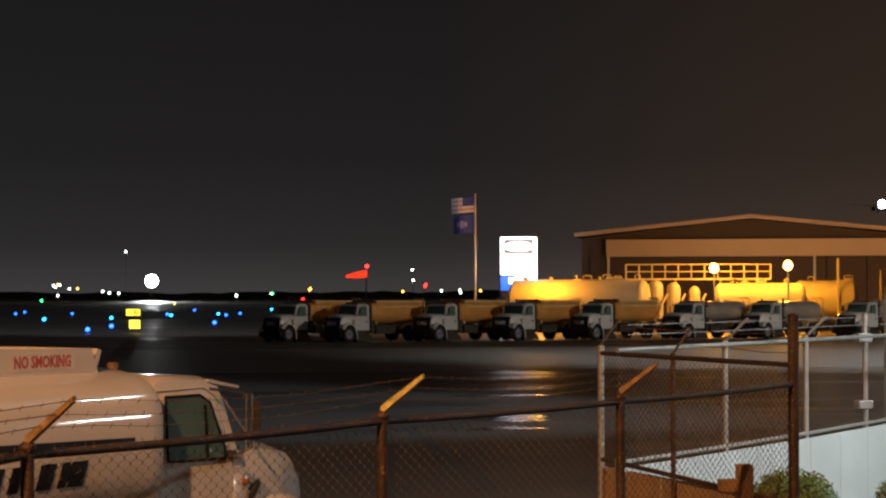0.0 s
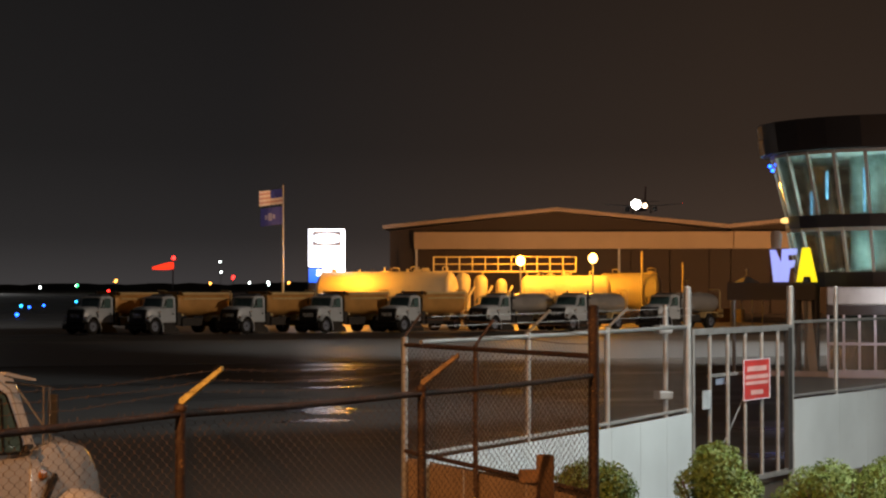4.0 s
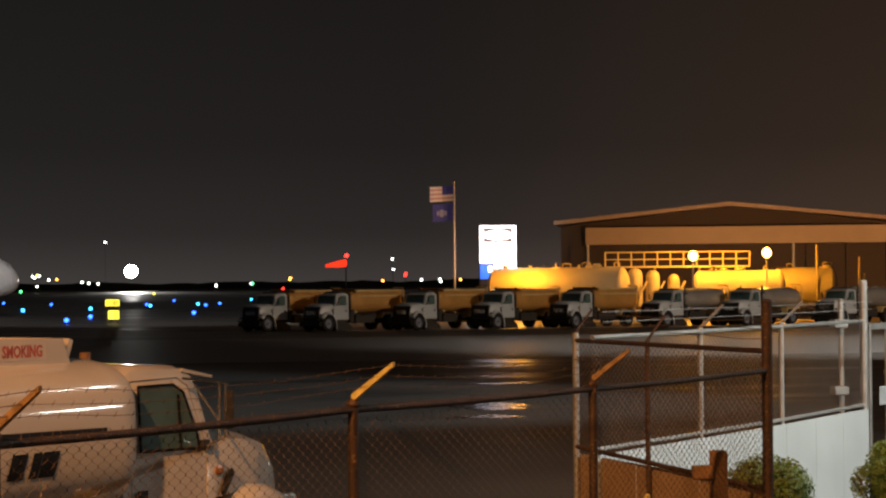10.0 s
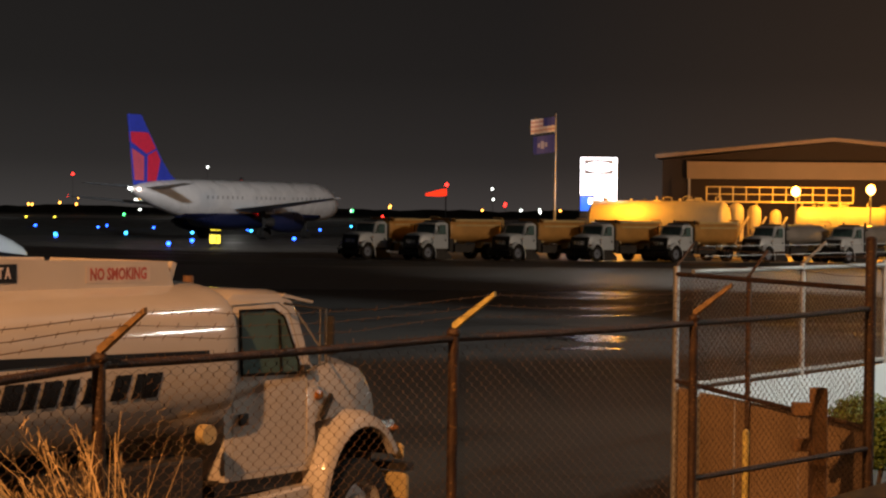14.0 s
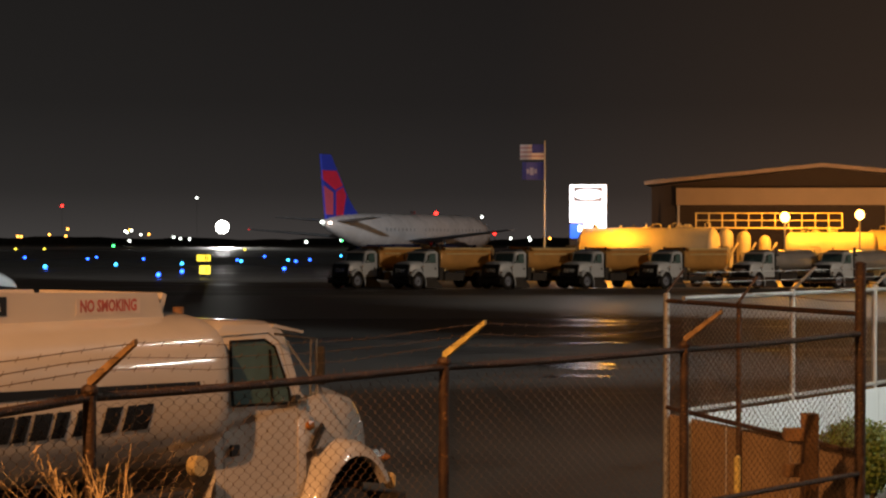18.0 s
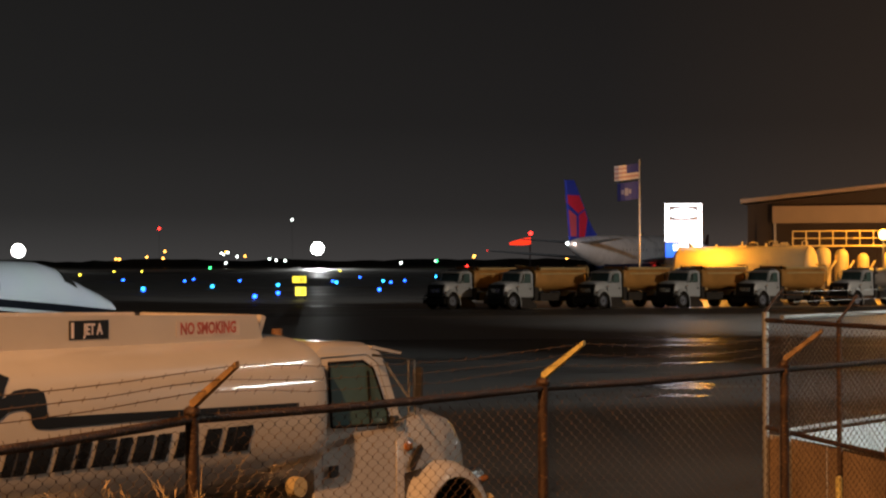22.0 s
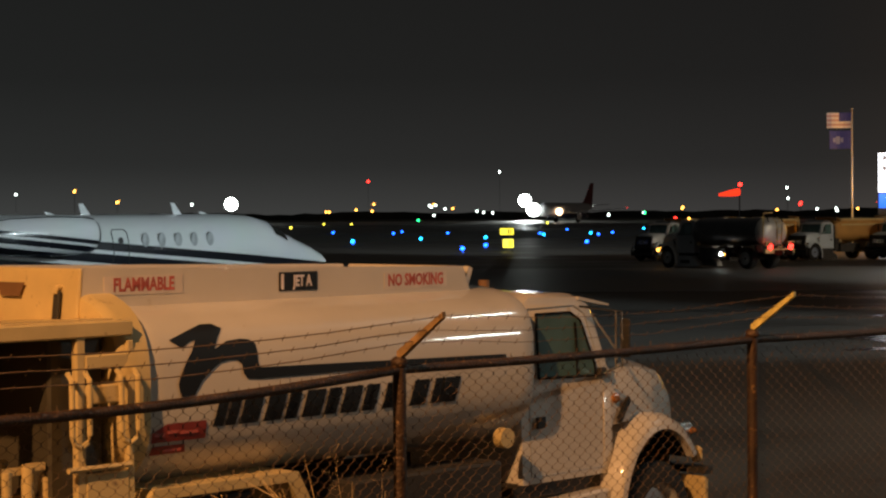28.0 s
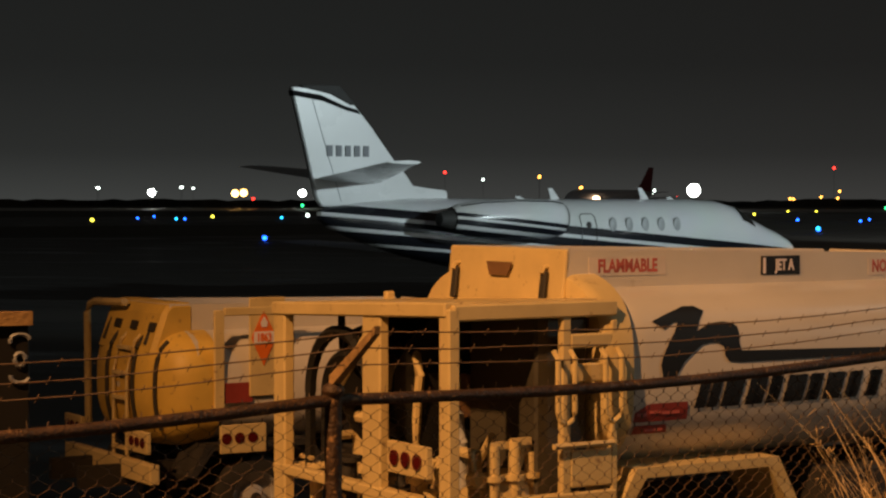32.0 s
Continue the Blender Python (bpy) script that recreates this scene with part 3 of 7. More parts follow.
box(bm, (1.30, 0.03, 1.74), (1.36, 0.04, 0.05))
part("mid_rail", bm, GALV, gate, bevel=0.006)


# ---- shrubs and dry grass ----
def shrub(place, width, height, seed):
    rnd = random.Random(seed)
    ob = thing("shrub", "clipped leafy green shrub in front of the fence", "shrub", m=pose(*place), group="shrubs by the gate")
    bm = B()
    for k in range(9):
        a = rnd.uniform(0, math.tau)
        pipe(bm, [(0.05 * math.cos(a), 0.05 * math.sin(a), 0), (0.2 * width * math.cos(a), 0.2 * width * math.sin(a), height * 0.45), (0.36 * width * math.cos(a), 0.36 * width * math.sin(a), height * rnd.uniform(0.6, 0.85))], 0.014, 5)
    part("stem", bm, TWIG, ob)
    verts, faces = [], []
    lobes = [(rnd.uniform(-0.32, 0.32) * width, rnd.uniform(-0.32, 0.32) * width, height * rnd.uniform(0.45, 0.78), rnd.uniform(0.20, 0.32) * width) for _ in range(11)]
    for k in range(13000):
        lx, ly, lz, lr = lobes[k % len(lobes)]
        d = Vector((rnd.gauss(0, 1), rnd.gauss(0, 1), rnd.gauss(0.25, 1))).normalized()
        p = Vector((lx, ly, lz)) + d * lr * rnd.uniform(0.72, 1.06)
        if p.z < 0.05:
            continue
        n = (d + Vector((rnd.gauss(0, 0.5), rnd.gauss(0, 0.5), rnd.gauss(0.2, 0.5)))).normalized()
        t = n.orthogonal().normalized()
        t.rotate(Matrix.Rotation(rnd.uniform(0, math.tau), 3, n))
        s = n.cross(t)
        w, L = rnd.uniform(0.009, 0.016), rnd.uniform(0.026, 0.045)
        i = len(verts)
        verts += [p - t * L * 0.5, p + s * w + n * 0.004, p + t * L * 0.6, p - s * w + n * 0.004]
        faces.append((i, i + 1, i + 2, i + 3))
    me = bpy.data.meshes.new("crown")
    me.from_pydata(verts, [], faces)
    me.materials.append(LEAF)
    crown = new("crown", me)
    crown.parent, crown["kind"] = ob, "stuff"
    return ob


shrub((6.98, 17.4, 0), 0.88, 1.46, 3)
shrub((8.95, 18.95, 0), 0.98, 1.44, 4)
shrub((10.45, 18.9, 0), 1.2, 1.10, 5)
shrub((11.7, 19.2, 0), 1.3, 1.22, 6)


def weeds(place, seed, n, height, spread, lean):
    rnd = random.Random(seed)
    verts, faces = [], []
    for k in range(n):
        bx, by = rnd.gauss(0, spread), rnd.gauss(0, spread)
        a, h = rnd.uniform(0, math.tau), height * rnd.uniform(0.5, 1.0)
        dx, dy = math.cos(a) * rnd.uniform(0.04, 0.33) * h + lean * h, math.sin(a) * rnd.uniform(0.05, 0.3) * h
        side = Vector((math.cos(a + 1.57), math.sin(a + 1.57), 0)) * rnd.uniform(0.004, 0.009)
        last = None
        for s in range(6):
            f = s / 5
            c = Vector((bx + dx * f * f, by + dy * f * f, h * f * (1 - 0.18 * f * f)))
            w = side * (1 - f * 0.8)
            i = len(verts)
            verts += [c - w, c + w]
            if s:
                faces.append((i - 2, i - 1, i + 1, i))
        if k % 3 == 0:                       # feathery seed heads
            for s in range(16):
                f = rnd.uniform(0.7, 1.0)
                c = Vector((bx + dx * f * f, by + dy * f * f, h * f * (1 - 0.18 * f * f)))
                d = Vector((rnd.gauss(0, 0.02), rnd.gauss(0, 0.02), rnd.uniform(0.0, 0.05)))
                i = len(verts)
                verts += [c, c + d + side * 0.8, c + d * 1.25]
                faces.append((i, i + 1, i + 2))
    me = bpy.data.meshes.new("dry_grass")
    me.from_pydata(verts, [], faces)
    me.materials.append(STRAW)
    ob = new("dry_grass", me)
    ob.matrix_basis = pose(*place)
    return tagged(ob, "clump of tall dry straw-coloured grass at the fence", "grass", kind="stuff")


CLUMPS = []
for du, dv, seed, n, h in ((5.85, 5.75, 11, 140, 2.0), (5.70, 5.75, 12, 60, 1.95), (5.98, 5.82, 13, 100, 1.7), (5.62, 5.7, 14, 26, 1.45)):
    at = ramp_place(du, dv, bank(du, dv) - 0.03)
    CLUMPS.append((weeds(at, seed, n, h, 0.11, -0.12), at))


# ---- refuelling trucks ----
def wheel(parent, x, y, r=0.50, w=0.28, dual=False, drop=0.0, rim=None):
    s = 1 if y > 0 else -1
    bm = B()
    prof = [(0.30, 0.0), (0.44, 0.02), (0.49, 0.06), (0.50, 0.10), (0.50, w - 0.10), (0.49, w - 0.06), (0.44, w - 0.02), (0.30, w)]
    rings = []
    for rad, d in prof:
        rings.append([Vector((rad / 0.5 * r * math.cos(k * math.tau / 26), s * (-d), rad / 0.5 * r * math.sin(k * math.tau / 26))) for k in range(26)])
    loft(bm, rings, cap=False)
    ty = part("wheel", bm, RUBBER, parent, smooth=True, m=pose(x, y, r - drop))
    bm = B()
    rings = []
    for rad, d in ((0.31, 0.02), (0.29, 0.03), (0.26, 0.10 if not dual else 0.16), (0.16, 0.09 if not dual else 0.17), (0.14, 0.03 if not dual else 0.06), (0.02, 0.02)):
        rings.append([Vector((rad / 0.5 * r * math.cos(k * math.tau / 20), -s * d, rad / 0.5 * r * math.sin(k * math.tau / 20))) for k in range(20)])
    loft(bm, rings, cap=False)
    part("rim", bm, rim or PALEPOLE, ty, "painted steel rim", smooth=True)
    bm = B()
    cyl(bm, (0, -s * 0.10, 0), (0, -s * 0.005, 0), 0.075, 0.06, seg=12)
    part("hub", bm, DARK, ty, smooth=True)
    return ty


def pump_module(tr):
    """The open pump and hose frame at a truck's rear."""
    bm = B()
    box(bm, (-3.98, 0, 0.62), (0.12, 2.4, 0.20))
    for y in (-0.5, 0.5):
        box(bm, (-3.4, y, 0.80), (0.9, 0.09, 0.14))
    fr = part("pump_frame", bm, CREAM, tr, "cream open pump frame at the rear", bevel=0.012)
    frame_bars = [("corner_post", (-3.95, -1.16, 1.50), (0.09, 0.13, 1.62)), ("corner_post", (-3.95, 1.20, 1.45), (0.09, 0.18, 1.52)), ("middle_post", (-3.95, -0.19, 1.50), (0.08, 0.25, 1.62)),
                  ("side_post", (-3.03, -1.18, 1.50), (0.08, 0.06, 1.62)), ("side_post", (-3.03, 1.18, 1.50), (0.08, 0.06, 1.62)),
                  ("front_post", (-2.62, -1.18, 1.45), (0.06, 0.06, 1.5)), ("front_post", (-2.62, 1.18, 1.45), (0.06, 0.06, 1.5)),
                  ("top_bar", (-3.28, -1.18, 2.28), (1.35, 0.09, 0.11)),
                  ("lower_bar", (-3.95, 0.05, 0.98), (0.10, 2.49, 0.08)), ("lower_bar", (-3.28, -1.18, 0.96), (1.35, 0.08, 0.12)), ("lower_bar", (-3.28, 1.18, 0.96), (1.35, 0.08, 0.12))]
    frame_bars += [("ladder_panel", (-2.82, -1.20, 2.06), (0.36, 0.03, 0.10)), ("ladder_panel", (-2.82, -1.20, 1.84), (0.36, 0.03, 0.13)), ("ladder_panel", (-2.82, -1.20, 1.18), (0.36, 0.03, 0.26))]
    tilt = Matrix.Rotation(radians(-2.4), 3, "X")
    bm = B()
    box(bm, (-3.90, 0.05, 2.25), (0.22, 2.49, 0.10), tilt)
    part("top_bar", bm, CREAM, fr, bevel=0.012)
    for n2, c, s in frame_bars:
        bm = B()
        box(bm, c, s)
        part(n2, bm, CREAM, fr, bevel=0.012)
    bm = B()
    box(bm, (-3.32, 0.02, 2.292), (1.18, 2.36, 0.012), tilt)
    part("roof_sheet", bm, CREAM, fr, "cream sheet roof over the pump gear")
    for y in (-0.70,):
        bm = B()
        box(bm, (-3.98, y, 1.26), (0.05, 0.52, 0.22))
        plate = part("lamp_panel", bm, CREAM, fr, bevel=0.008)
        for k in range(3):
            bm = B()
            cyl(bm, (-4.0, y - 0.15 + 0.15 * k, 1.26), (-4.02, y - 0.15 + 0.15 * k, 1.26), 0.055, seg=14)
            part("tail_lamp", bm, REDLENS, fr, smooth=True)
    # hose reel
    bm = B()
    for y in (-0.20, 0.56):
        cyl(bm, (-3.25, y, 1.66), (-3.25, y + 0.03, 1.66), 0.56, seg=30)
    part("reel_flange", bm, HOSE, fr, "black hose reel", smooth=True)
    bm = B()
    for k in range(7):
        y = -0.12 + 0.1 * k
        for s in range(22):
            a, b = s * math.tau / 22, (s + 1) * math.tau / 22
            cyl(bm, (-3.25 + 0.36 * math.cos(a), y, 1.62 + 0.36 * math.sin(a)), (-3.25 + 0.36 * math.cos(b), y, 1.62 + 0.36 * math.sin(b)), 0.045, seg=5)
    part("hose", bm, HOSE, fr, smooth=True)
    bm = B()
    cyl(bm, (-3.25, -0.26, 1.62), (-3.25, 0.64, 1.62), 0.16, seg=16)
    part("reel_hub", bm, BROWNREEL, fr, smooth=True)
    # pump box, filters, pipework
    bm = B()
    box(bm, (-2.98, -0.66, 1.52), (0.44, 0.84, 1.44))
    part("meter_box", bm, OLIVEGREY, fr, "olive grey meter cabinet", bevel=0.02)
    bm = B()
    cyl(bm, (-3.35, 0.86, 0.95), (-3.35, 0.86, 1.75), 0.17, seg=16)
    ball(bm, (-3.35, 0.86, 1.75), 0.17)
    part("filter_vessel", bm, CREAM, fr, smooth=True)
    bm = B()
    pipe(bm, [(-3.62, -0.98, 1.02), (-3.62, -0.98, 1.30), (-3.62, -0.60, 1.30), (-3.62, -0.60, 1.02)], 0.045, 8)
    pipe(bm, [(-3.66, 0.25, 1.02), (-3.66, 0.25, 1.42), (-3.66, 0.55, 1.42)], 0.05, 8)
    pipe(bm, [(-3.5, -0.3, 0.98), (-3.5, -0.3, 1.12), (-3.5, 0.6, 1.12)], 0.06, 8)
    for c in ((-3.62, -0.98, 1.12), (-3.62, -0.60, 1.2), (-3.66, 0.25, 1.3), (-3.5, 0.1, 1.12)):
        ball(bm, c, 0.085, sub=1)
    part("pipework", bm, CREAM, fr, smooth=True)
    bm = B()
    for s in range(18):
        a, b = math.pi * s / 18, math.pi * (s + 1) / 18
        cyl(bm, (-3.84, 0.52 - 0.46 * math.cos(a), 1.58 + 0.48 * math.sin(a)), (-3.84, 0.52 - 0.46 * math.cos(b), 1.58 + 0.48 * math.sin(b)), 0.05, seg=6)
        cyl(bm, (-3.78, 0.50 - 0.34 * math.cos(a), 1.58 + 0.30 * math.sin(a)), (-3.78, 0.50 - 0.34 * math.cos(b), 1.58 + 0.30 * math.sin(b)), 0.045, seg=6)
    for x, y in ((-3.84, 0.06), (-3.84, 0.98), (-3.78, 0.16), (-3.78, 0.84)):
        cyl(bm, (x, y, 1.58), (x, y, 1.0), 0.045, seg=6)
    part("loose_hose", bm, HOSE, fr, smooth=True)
    # valves, couplings and braces low in the frame
    rnd = random.Random(21)
    for k in range(9):
        y = -1.0 + 0.25 * k
        bm = B()
        h = rnd.uniform(0.10, 0.30)
        cyl(bm, (-3.78, y, 0.72), (-3.78, y, 0.80 + h), rnd.uniform(0.045, 0.075), seg=10)
        cyl(bm, (-3.78, y, 0.80 + h), (-3.78, y, 0.84 + h), rnd.uniform(0.08, 0.11), seg=10)
        if k % 2:
            pipe(bm, [(-3.78, y, 0.86 + h), (-3.78, y, 0.96 + h), (-3.70, y + 0.10, 1.02 + h), (-3.45, y + 0.14, 1.02 + h)], 0.035, 8)
        else:
            cyl(bm, (-3.86, y - 0.09, 0.88 + h), (-3.86, y + 0.09, 0.88 + h), 0.018, seg=6)
        part("valve", bm, CREAM if k % 3 else DARK, fr, smooth=True)
    for a, b in (((-3.90, 0.48, 1.62), (-3.88, -0.06, 2.16)), ((-3.40, -0.55, 1.05), (-3.40, -0.85, 1.40))):
        bm = B()
        cyl(bm, a, b, 0.032, seg=8)
        part("brace", bm, CREAM, fr, smooth=True)
    bm = B()
    cyl(bm, (-3.6, 0.36, 1.60), (-3.6, 0.08, 1.72), 0.13, seg=14)
    ball(bm, (-3.6, 0.08, 1.72), 0.13)
    part("filter_bowl", bm, CREAM, fr, smooth=True)
    bm = B()
    pipe(bm, [(-3.6, 0.95, 1.35), (-3.6, 0.93, 1.75), (-3.6, 0.80, 2.00), (-3.6, 0.50, 2.08), (-3.6, 0.20, 2.02), (-3.6, 0.02, 1.88)], 0.045, 8)
    pipe(bm, [(-3.55, 1.02, 2.2), (-3.55, 1.0, 1.9), (-3.55, 0.86, 1.65), (-3.55, 0.84, 1.3)], 0.03, 8)
    part("hose_loop", bm, HOSE, fr, smooth=True)
    # pump body, its valves and bent pipes by the near side
    bm = B()
    ball(bm, (-3.35, -0.92, 0.98), 0.24, (1.25, 0.75, 0.85))
    cyl(bm, (-3.66, -0.92, 0.98), (-3.05, -0.92, 0.98), 0.10, seg=12)
    part("pump_body", bm, CREAM, fr, "yellow pump body low in the frame", smooth=True)
    for x, y, z in ((-3.52, -1.04, 1.36), (-3.36, -1.06, 1.38), (-3.20, -1.02, 1.30)):
        bm = B()
        cyl(bm, (x, y, 1.0), (x, y, z), 0.042, seg=10)
        cyl(bm, (x, y, 1.12), (x, y, 1.16), 0.075, seg=10)
        box(bm, (x + 0.05, y, z), (0.16, 0.035, 0.05))
        part("valve", bm, CREAM, fr, smooth=True)
    bm = B()
    pipe(bm, [(-3.56, -0.56, 1.56), (-3.58, -0.66, 1.52), (-3.58, -0.70, 1.35), (-3.58, -0.72, 1.0)], 0.062, 10)
    part("pale_hose", bm, GREYPAINT, fr, "pale grey bent hose", smooth=True)
    bm = B()
    pipe(bm, [(-3.62, -0.10, 1.98), (-3.62, -0.20, 1.92), (-3.62, -0.25, 1.78), (-3.62, -0.22, 1.60), (-3.62, -0.14, 1.0)], 0.035, 8)
    part("bent_pipe", bm, CREAM, fr, smooth=True)
    # ladder and grab rails beside the tank head
    for x in (-3.16, -2.76):
        bm = B()
        pipe(bm, [(x, -1.24, 2.0), (x, -1.29, 1.95), (x, -1.29, 1.58), (x + 0.02, -1.29, 1.53), (x + 0.07, -1.29, 1.50), (x + 0.12, -1.29, 1.53), (x + 0.14, -1.29, 1.58), (x + 0.14, -1.29, 1.95), (x + 0.14, -1.24, 2.0)], 0.020, 8)
        part("grab_rail", bm, CREAM, fr)
    for z in (1.35,):
        bm = B()
        cyl(bm, (-3.16, -1.24, z), (-2.65, -1.24, z), 0.022, seg=6)
        part("rung", bm, CREAM, fr)


def rear_ladder(tr):
    """A bare rear end: ladder over the tank head, beam and lamp panel."""
    for y in (-0.32, 0.06):
        bm = B()
        pipe(bm, [(-2.98, y, 0.9), (-2.98, y, 1.9), (-2.88, y, 2.25), (-2.66, y, 2.46)], 0.022, 6)
        rail = part("ladder_rail", bm, CREAM, tr)
    for k in range(5):
        bm = B()
        box(bm, (-2.98 + (0.06 if k == 4 else 0), -0.13, 1.05 + 0.28 * k), (0.06, 0.36, 0.04))
        part("ladder_rung", bm, CREAM, tr)
    bm = B()
    pipe(bm, [(-2.86, 1.12, 1.2), (-2.88, 1.10, 2.50), (-2.86, 1.06, 2.60), (-2.84, 0.95, 2.64), (-2.78, 0.2, 2.66)], 0.045, 8)
    part("side_hoop", bm, CREAM, tr)
    bm = B()
    box(bm, (-3.05, 0, 0.86), (0.12, 2.5, 0.22))
    beam = part("rear_beam", bm, CREAM, tr, bevel=0.015)
    for y in (-0.95, 0.95):
        bm = B()
        box(bm, (-3.10, y, 1.20), (0.05, 0.52, 0.24))
        plate = part("lamp_panel", bm, CREAM, tr, bevel=0.008)
        for k in range(3):
            bm = B()
            cyl(bm, (-3.12, y - 0.15 + 0.15 * k, 1.20), (-3.14, y - 0.15 + 0.15 * k, 1.20), 0.055, seg=14)
            part("tail_lamp", bm, REDLENS, plate, smooth=True)


def refueller(name, label, m, lettered, tank_material=None, group="", framed=True, power=3.2, box_half=0.74, hood=None, box_top=2.68, cab_paint=None, guard=None, drop=0.0, tall_cab=False):
    tr = thing(name, label, "truck", m=m, group=group)
    tm = tank_material or WHITE
    # chassis
    bm = B()
    for y in (-0.42, 0.42):
        box(bm, (0.0, y, 0.78), (7.2, 0.09, 0.24))
    for x in (-3.0, -1.6, 0.2, 2.0, 3.2):
        box(bm, (x, 0, 0.76), (0.12, 0.84, 0.16))
    cyl(bm, (-1.78, -0.9, 0.5 - drop), (-1.78, 0.9, 0.5 - drop), 0.09)
    cyl(bm, (3.36, -0.9, 0.5 - drop), (3.36, 0.9, 0.5 - drop), 0.07)
    for x in (-1.78, 3.36):
        for y in (-0.42, 0.42):
            box(bm, (x, y, 0.60 - drop / 2), (0.9, 0.07, 0.14 + drop))
    part("chassis", bm, DARK, tr)
    # tank
    bm = B()
    tz, ry, rz = 1.75, 1.19, 0.68

    def section(x, k):
        """Squarish shoulders above, rounder below."""
        top, low = superring(x, 0, tz, ry * k, rz * k, 48, power), superring(x, 0, tz, ry * k, rz * k, 48, min(power, 2.9))
        return [a if a.z >= tz else b for a, b in zip(top, low)]

    rings = []
    rear = ((-2.66, 0.05), (-2.65, 0.5), (-2.63, 0.85), (-2.60, 0.93), (-2.53, 0.98)) if framed else ((-2.94, 0.05), (-2.925, 0.35), (-2.87, 0.66), (-2.77, 0.86), (-2.65, 0.955), (-2.53, 0.99))
    for x, k in rear + ((-2.44, 1.0), (-2.30, 1.0), (1.40, 1.0), (1.53, 1.0), (1.575, 0.985), (1.60, 0.93), (1.615, 0.7), (1.62, 0.3)):
        rings.append(section(x, k))
    loft(bm, rings)
    tank = part("tank", bm, tm, tr, "white oval fuel tank", smooth=True)
    for x in (-2.46,):
        bm = B()
        loft(bm, [section(x - 0.03, 1.006), section(x + 0.03, 1.006)], cap=False)
        part("band", bm, tm, tank, smooth=True)
    # rollover box along the top
    if box_half:
        bm = B()
        top = box_top
        out = [(-2.82, 2.20), (-2.64, top), (1.14, top - 0.08), (1.28, 2.26)] if not framed else [(-2.72, 2.30), (-2.70, top), (1.14, top - 0.08), (1.28, 2.26)]
        for s in (-1, 1):
            prism(bm, out, 0.05, Matrix.Translation((0, s * box_half - 0.025, 0)))
        if not framed:
            prism(bm, [(-2.83, 2.18), (-2.645, top - 0.005), (-2.60, top - 0.02), (-2.78, 2.18)], 2 * box_half - 0.06, Matrix.Translation((0, -box_half + 0.03, 0)))
        box(bm, (1.2, 0, 2.42), (0.05, 2 * box_half, 0.36), Matrix.Rotation(radians(20), 3, "Y"))
        part("rollover_box", bm, tm, tr)
    for x in (-1.7, -0.6, 0.5):
        bm = B()
        cyl(bm, (x, 0, 2.34), (x, 0, 2.46), 0.26, seg=18)
        part("hatch", bm, STEEL, tr, smooth=True)
    # rear head: a yellow hood and panel on the framed truck
    if framed:
        bm = B()
        prism(bm, [(-2.765, 2.22), (-2.72, top - 0.004), (-2.675, top - 0.004), (-2.72, 2.22)], 2 * box_half + 0.05, Matrix.Translation((0, -box_half - 0.025, 0)))
        part("rear_panel", bm, CREAM, tr, "yellow upright panel behind the tank", bevel=0.012)
        bm = B()

        def rim(x, k):
            high, low = superring(x, 0, tz, 1.235 * k, 0.80 * k, 48, 3.4), superring(x, 0, tz, 1.235 * k, 0.69 * k, 48, 2.9)
            return [a if a.z >= tz else b for a, b in zip(high, low)]

        loft(bm, [rim(x, k) for x, k in ((-2.715, 0.72), (-2.725, 0.92), (-2.715, 0.97), (-2.68, 0.992), (-2.63, 1.0), (-2.47, 1.0), (-2.45, 0.97))], cap=False)
        part("tank_hood", bm, CREAM, tr, "yellow hood over the tank's rear end", smooth=True)
        # the head's dark colour stands in for shade inside the hood
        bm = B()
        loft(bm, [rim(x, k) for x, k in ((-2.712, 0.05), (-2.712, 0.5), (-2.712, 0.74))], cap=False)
        part("tank_head", bm, DARK, tr, "tank head darkened for the shade behind the pump gear", smooth=True)
        for y in (-0.56, 0.62):
            bm = B()
            box(bm, (-2.775, y, 2.40), (0.03, 0.07, 0.24), Matrix.Rotation(radians(7), 3, "Y"))
            strap = part("step_strap", bm, DARK, tr, bevel=0.008)
            bm = B()
            pipe(bm, [(-2.79, y, 2.50), (-2.77, y, 2.54), (-2.72, y, 2.55)], 0.022, 6)
            part("strap_hook", bm, CREAM, strap, smooth=True)
    else:
        for y in (-0.56, 0.62):
            bm = B()
            pipe(bm, [(-2.86, y, 2.22), (-2.80, y, 2.36), (-2.75, y, 2.46)], 0.030, 6)
            part("step_strap", bm, DARK, tr, smooth=True)
    # cab
    bm = B()
    roof = [(1.64, 0.72), (1.64, 2.18), (1.68, 2.29), (1.80, 2.35), (2.40, 2.335), (2.56, 2.27), (2.62, 2.17), (2.78, 1.68), (2.84, 1.62), (2.84, 0.72)]
    rings = []
    wide = 0.98
    for y, k in ((-1.0, 0.0), (-0.985, 0.5), (-0.92, 0.85), (-0.81, 1.0), (0.81, 1.0), (0.92, 0.85), (0.985, 0.5), (1.0, 0.0)):
        ring = []
        for x, z in roof:
            f = max(0, (z - 1.5) / 0.8)
            ring.append(Vector((x, wide * y * (1 - 0.05 * f), z - (1 - k) * 0.07 * f)))
        rings.append(ring)
    loft(bm, rings)
    cab = part("cab", bm, cab_paint or WHITE, tr, "grey steel cab" if cab_paint is GREYPAINT else "white steel cab", smooth=True)
    bm = B()
    prism(bm, [(2.42, 2.275), (2.46, 2.30), (2.86, 2.225), (2.85, 2.205)], 1.86, Matrix.Translation((0, -0.93, 0)))
    part("sun_visor", bm, WHITE, cab)

    def flank(s, x, z, o=0.0):
        """A point on the cab's side, which leans in above the waist."""
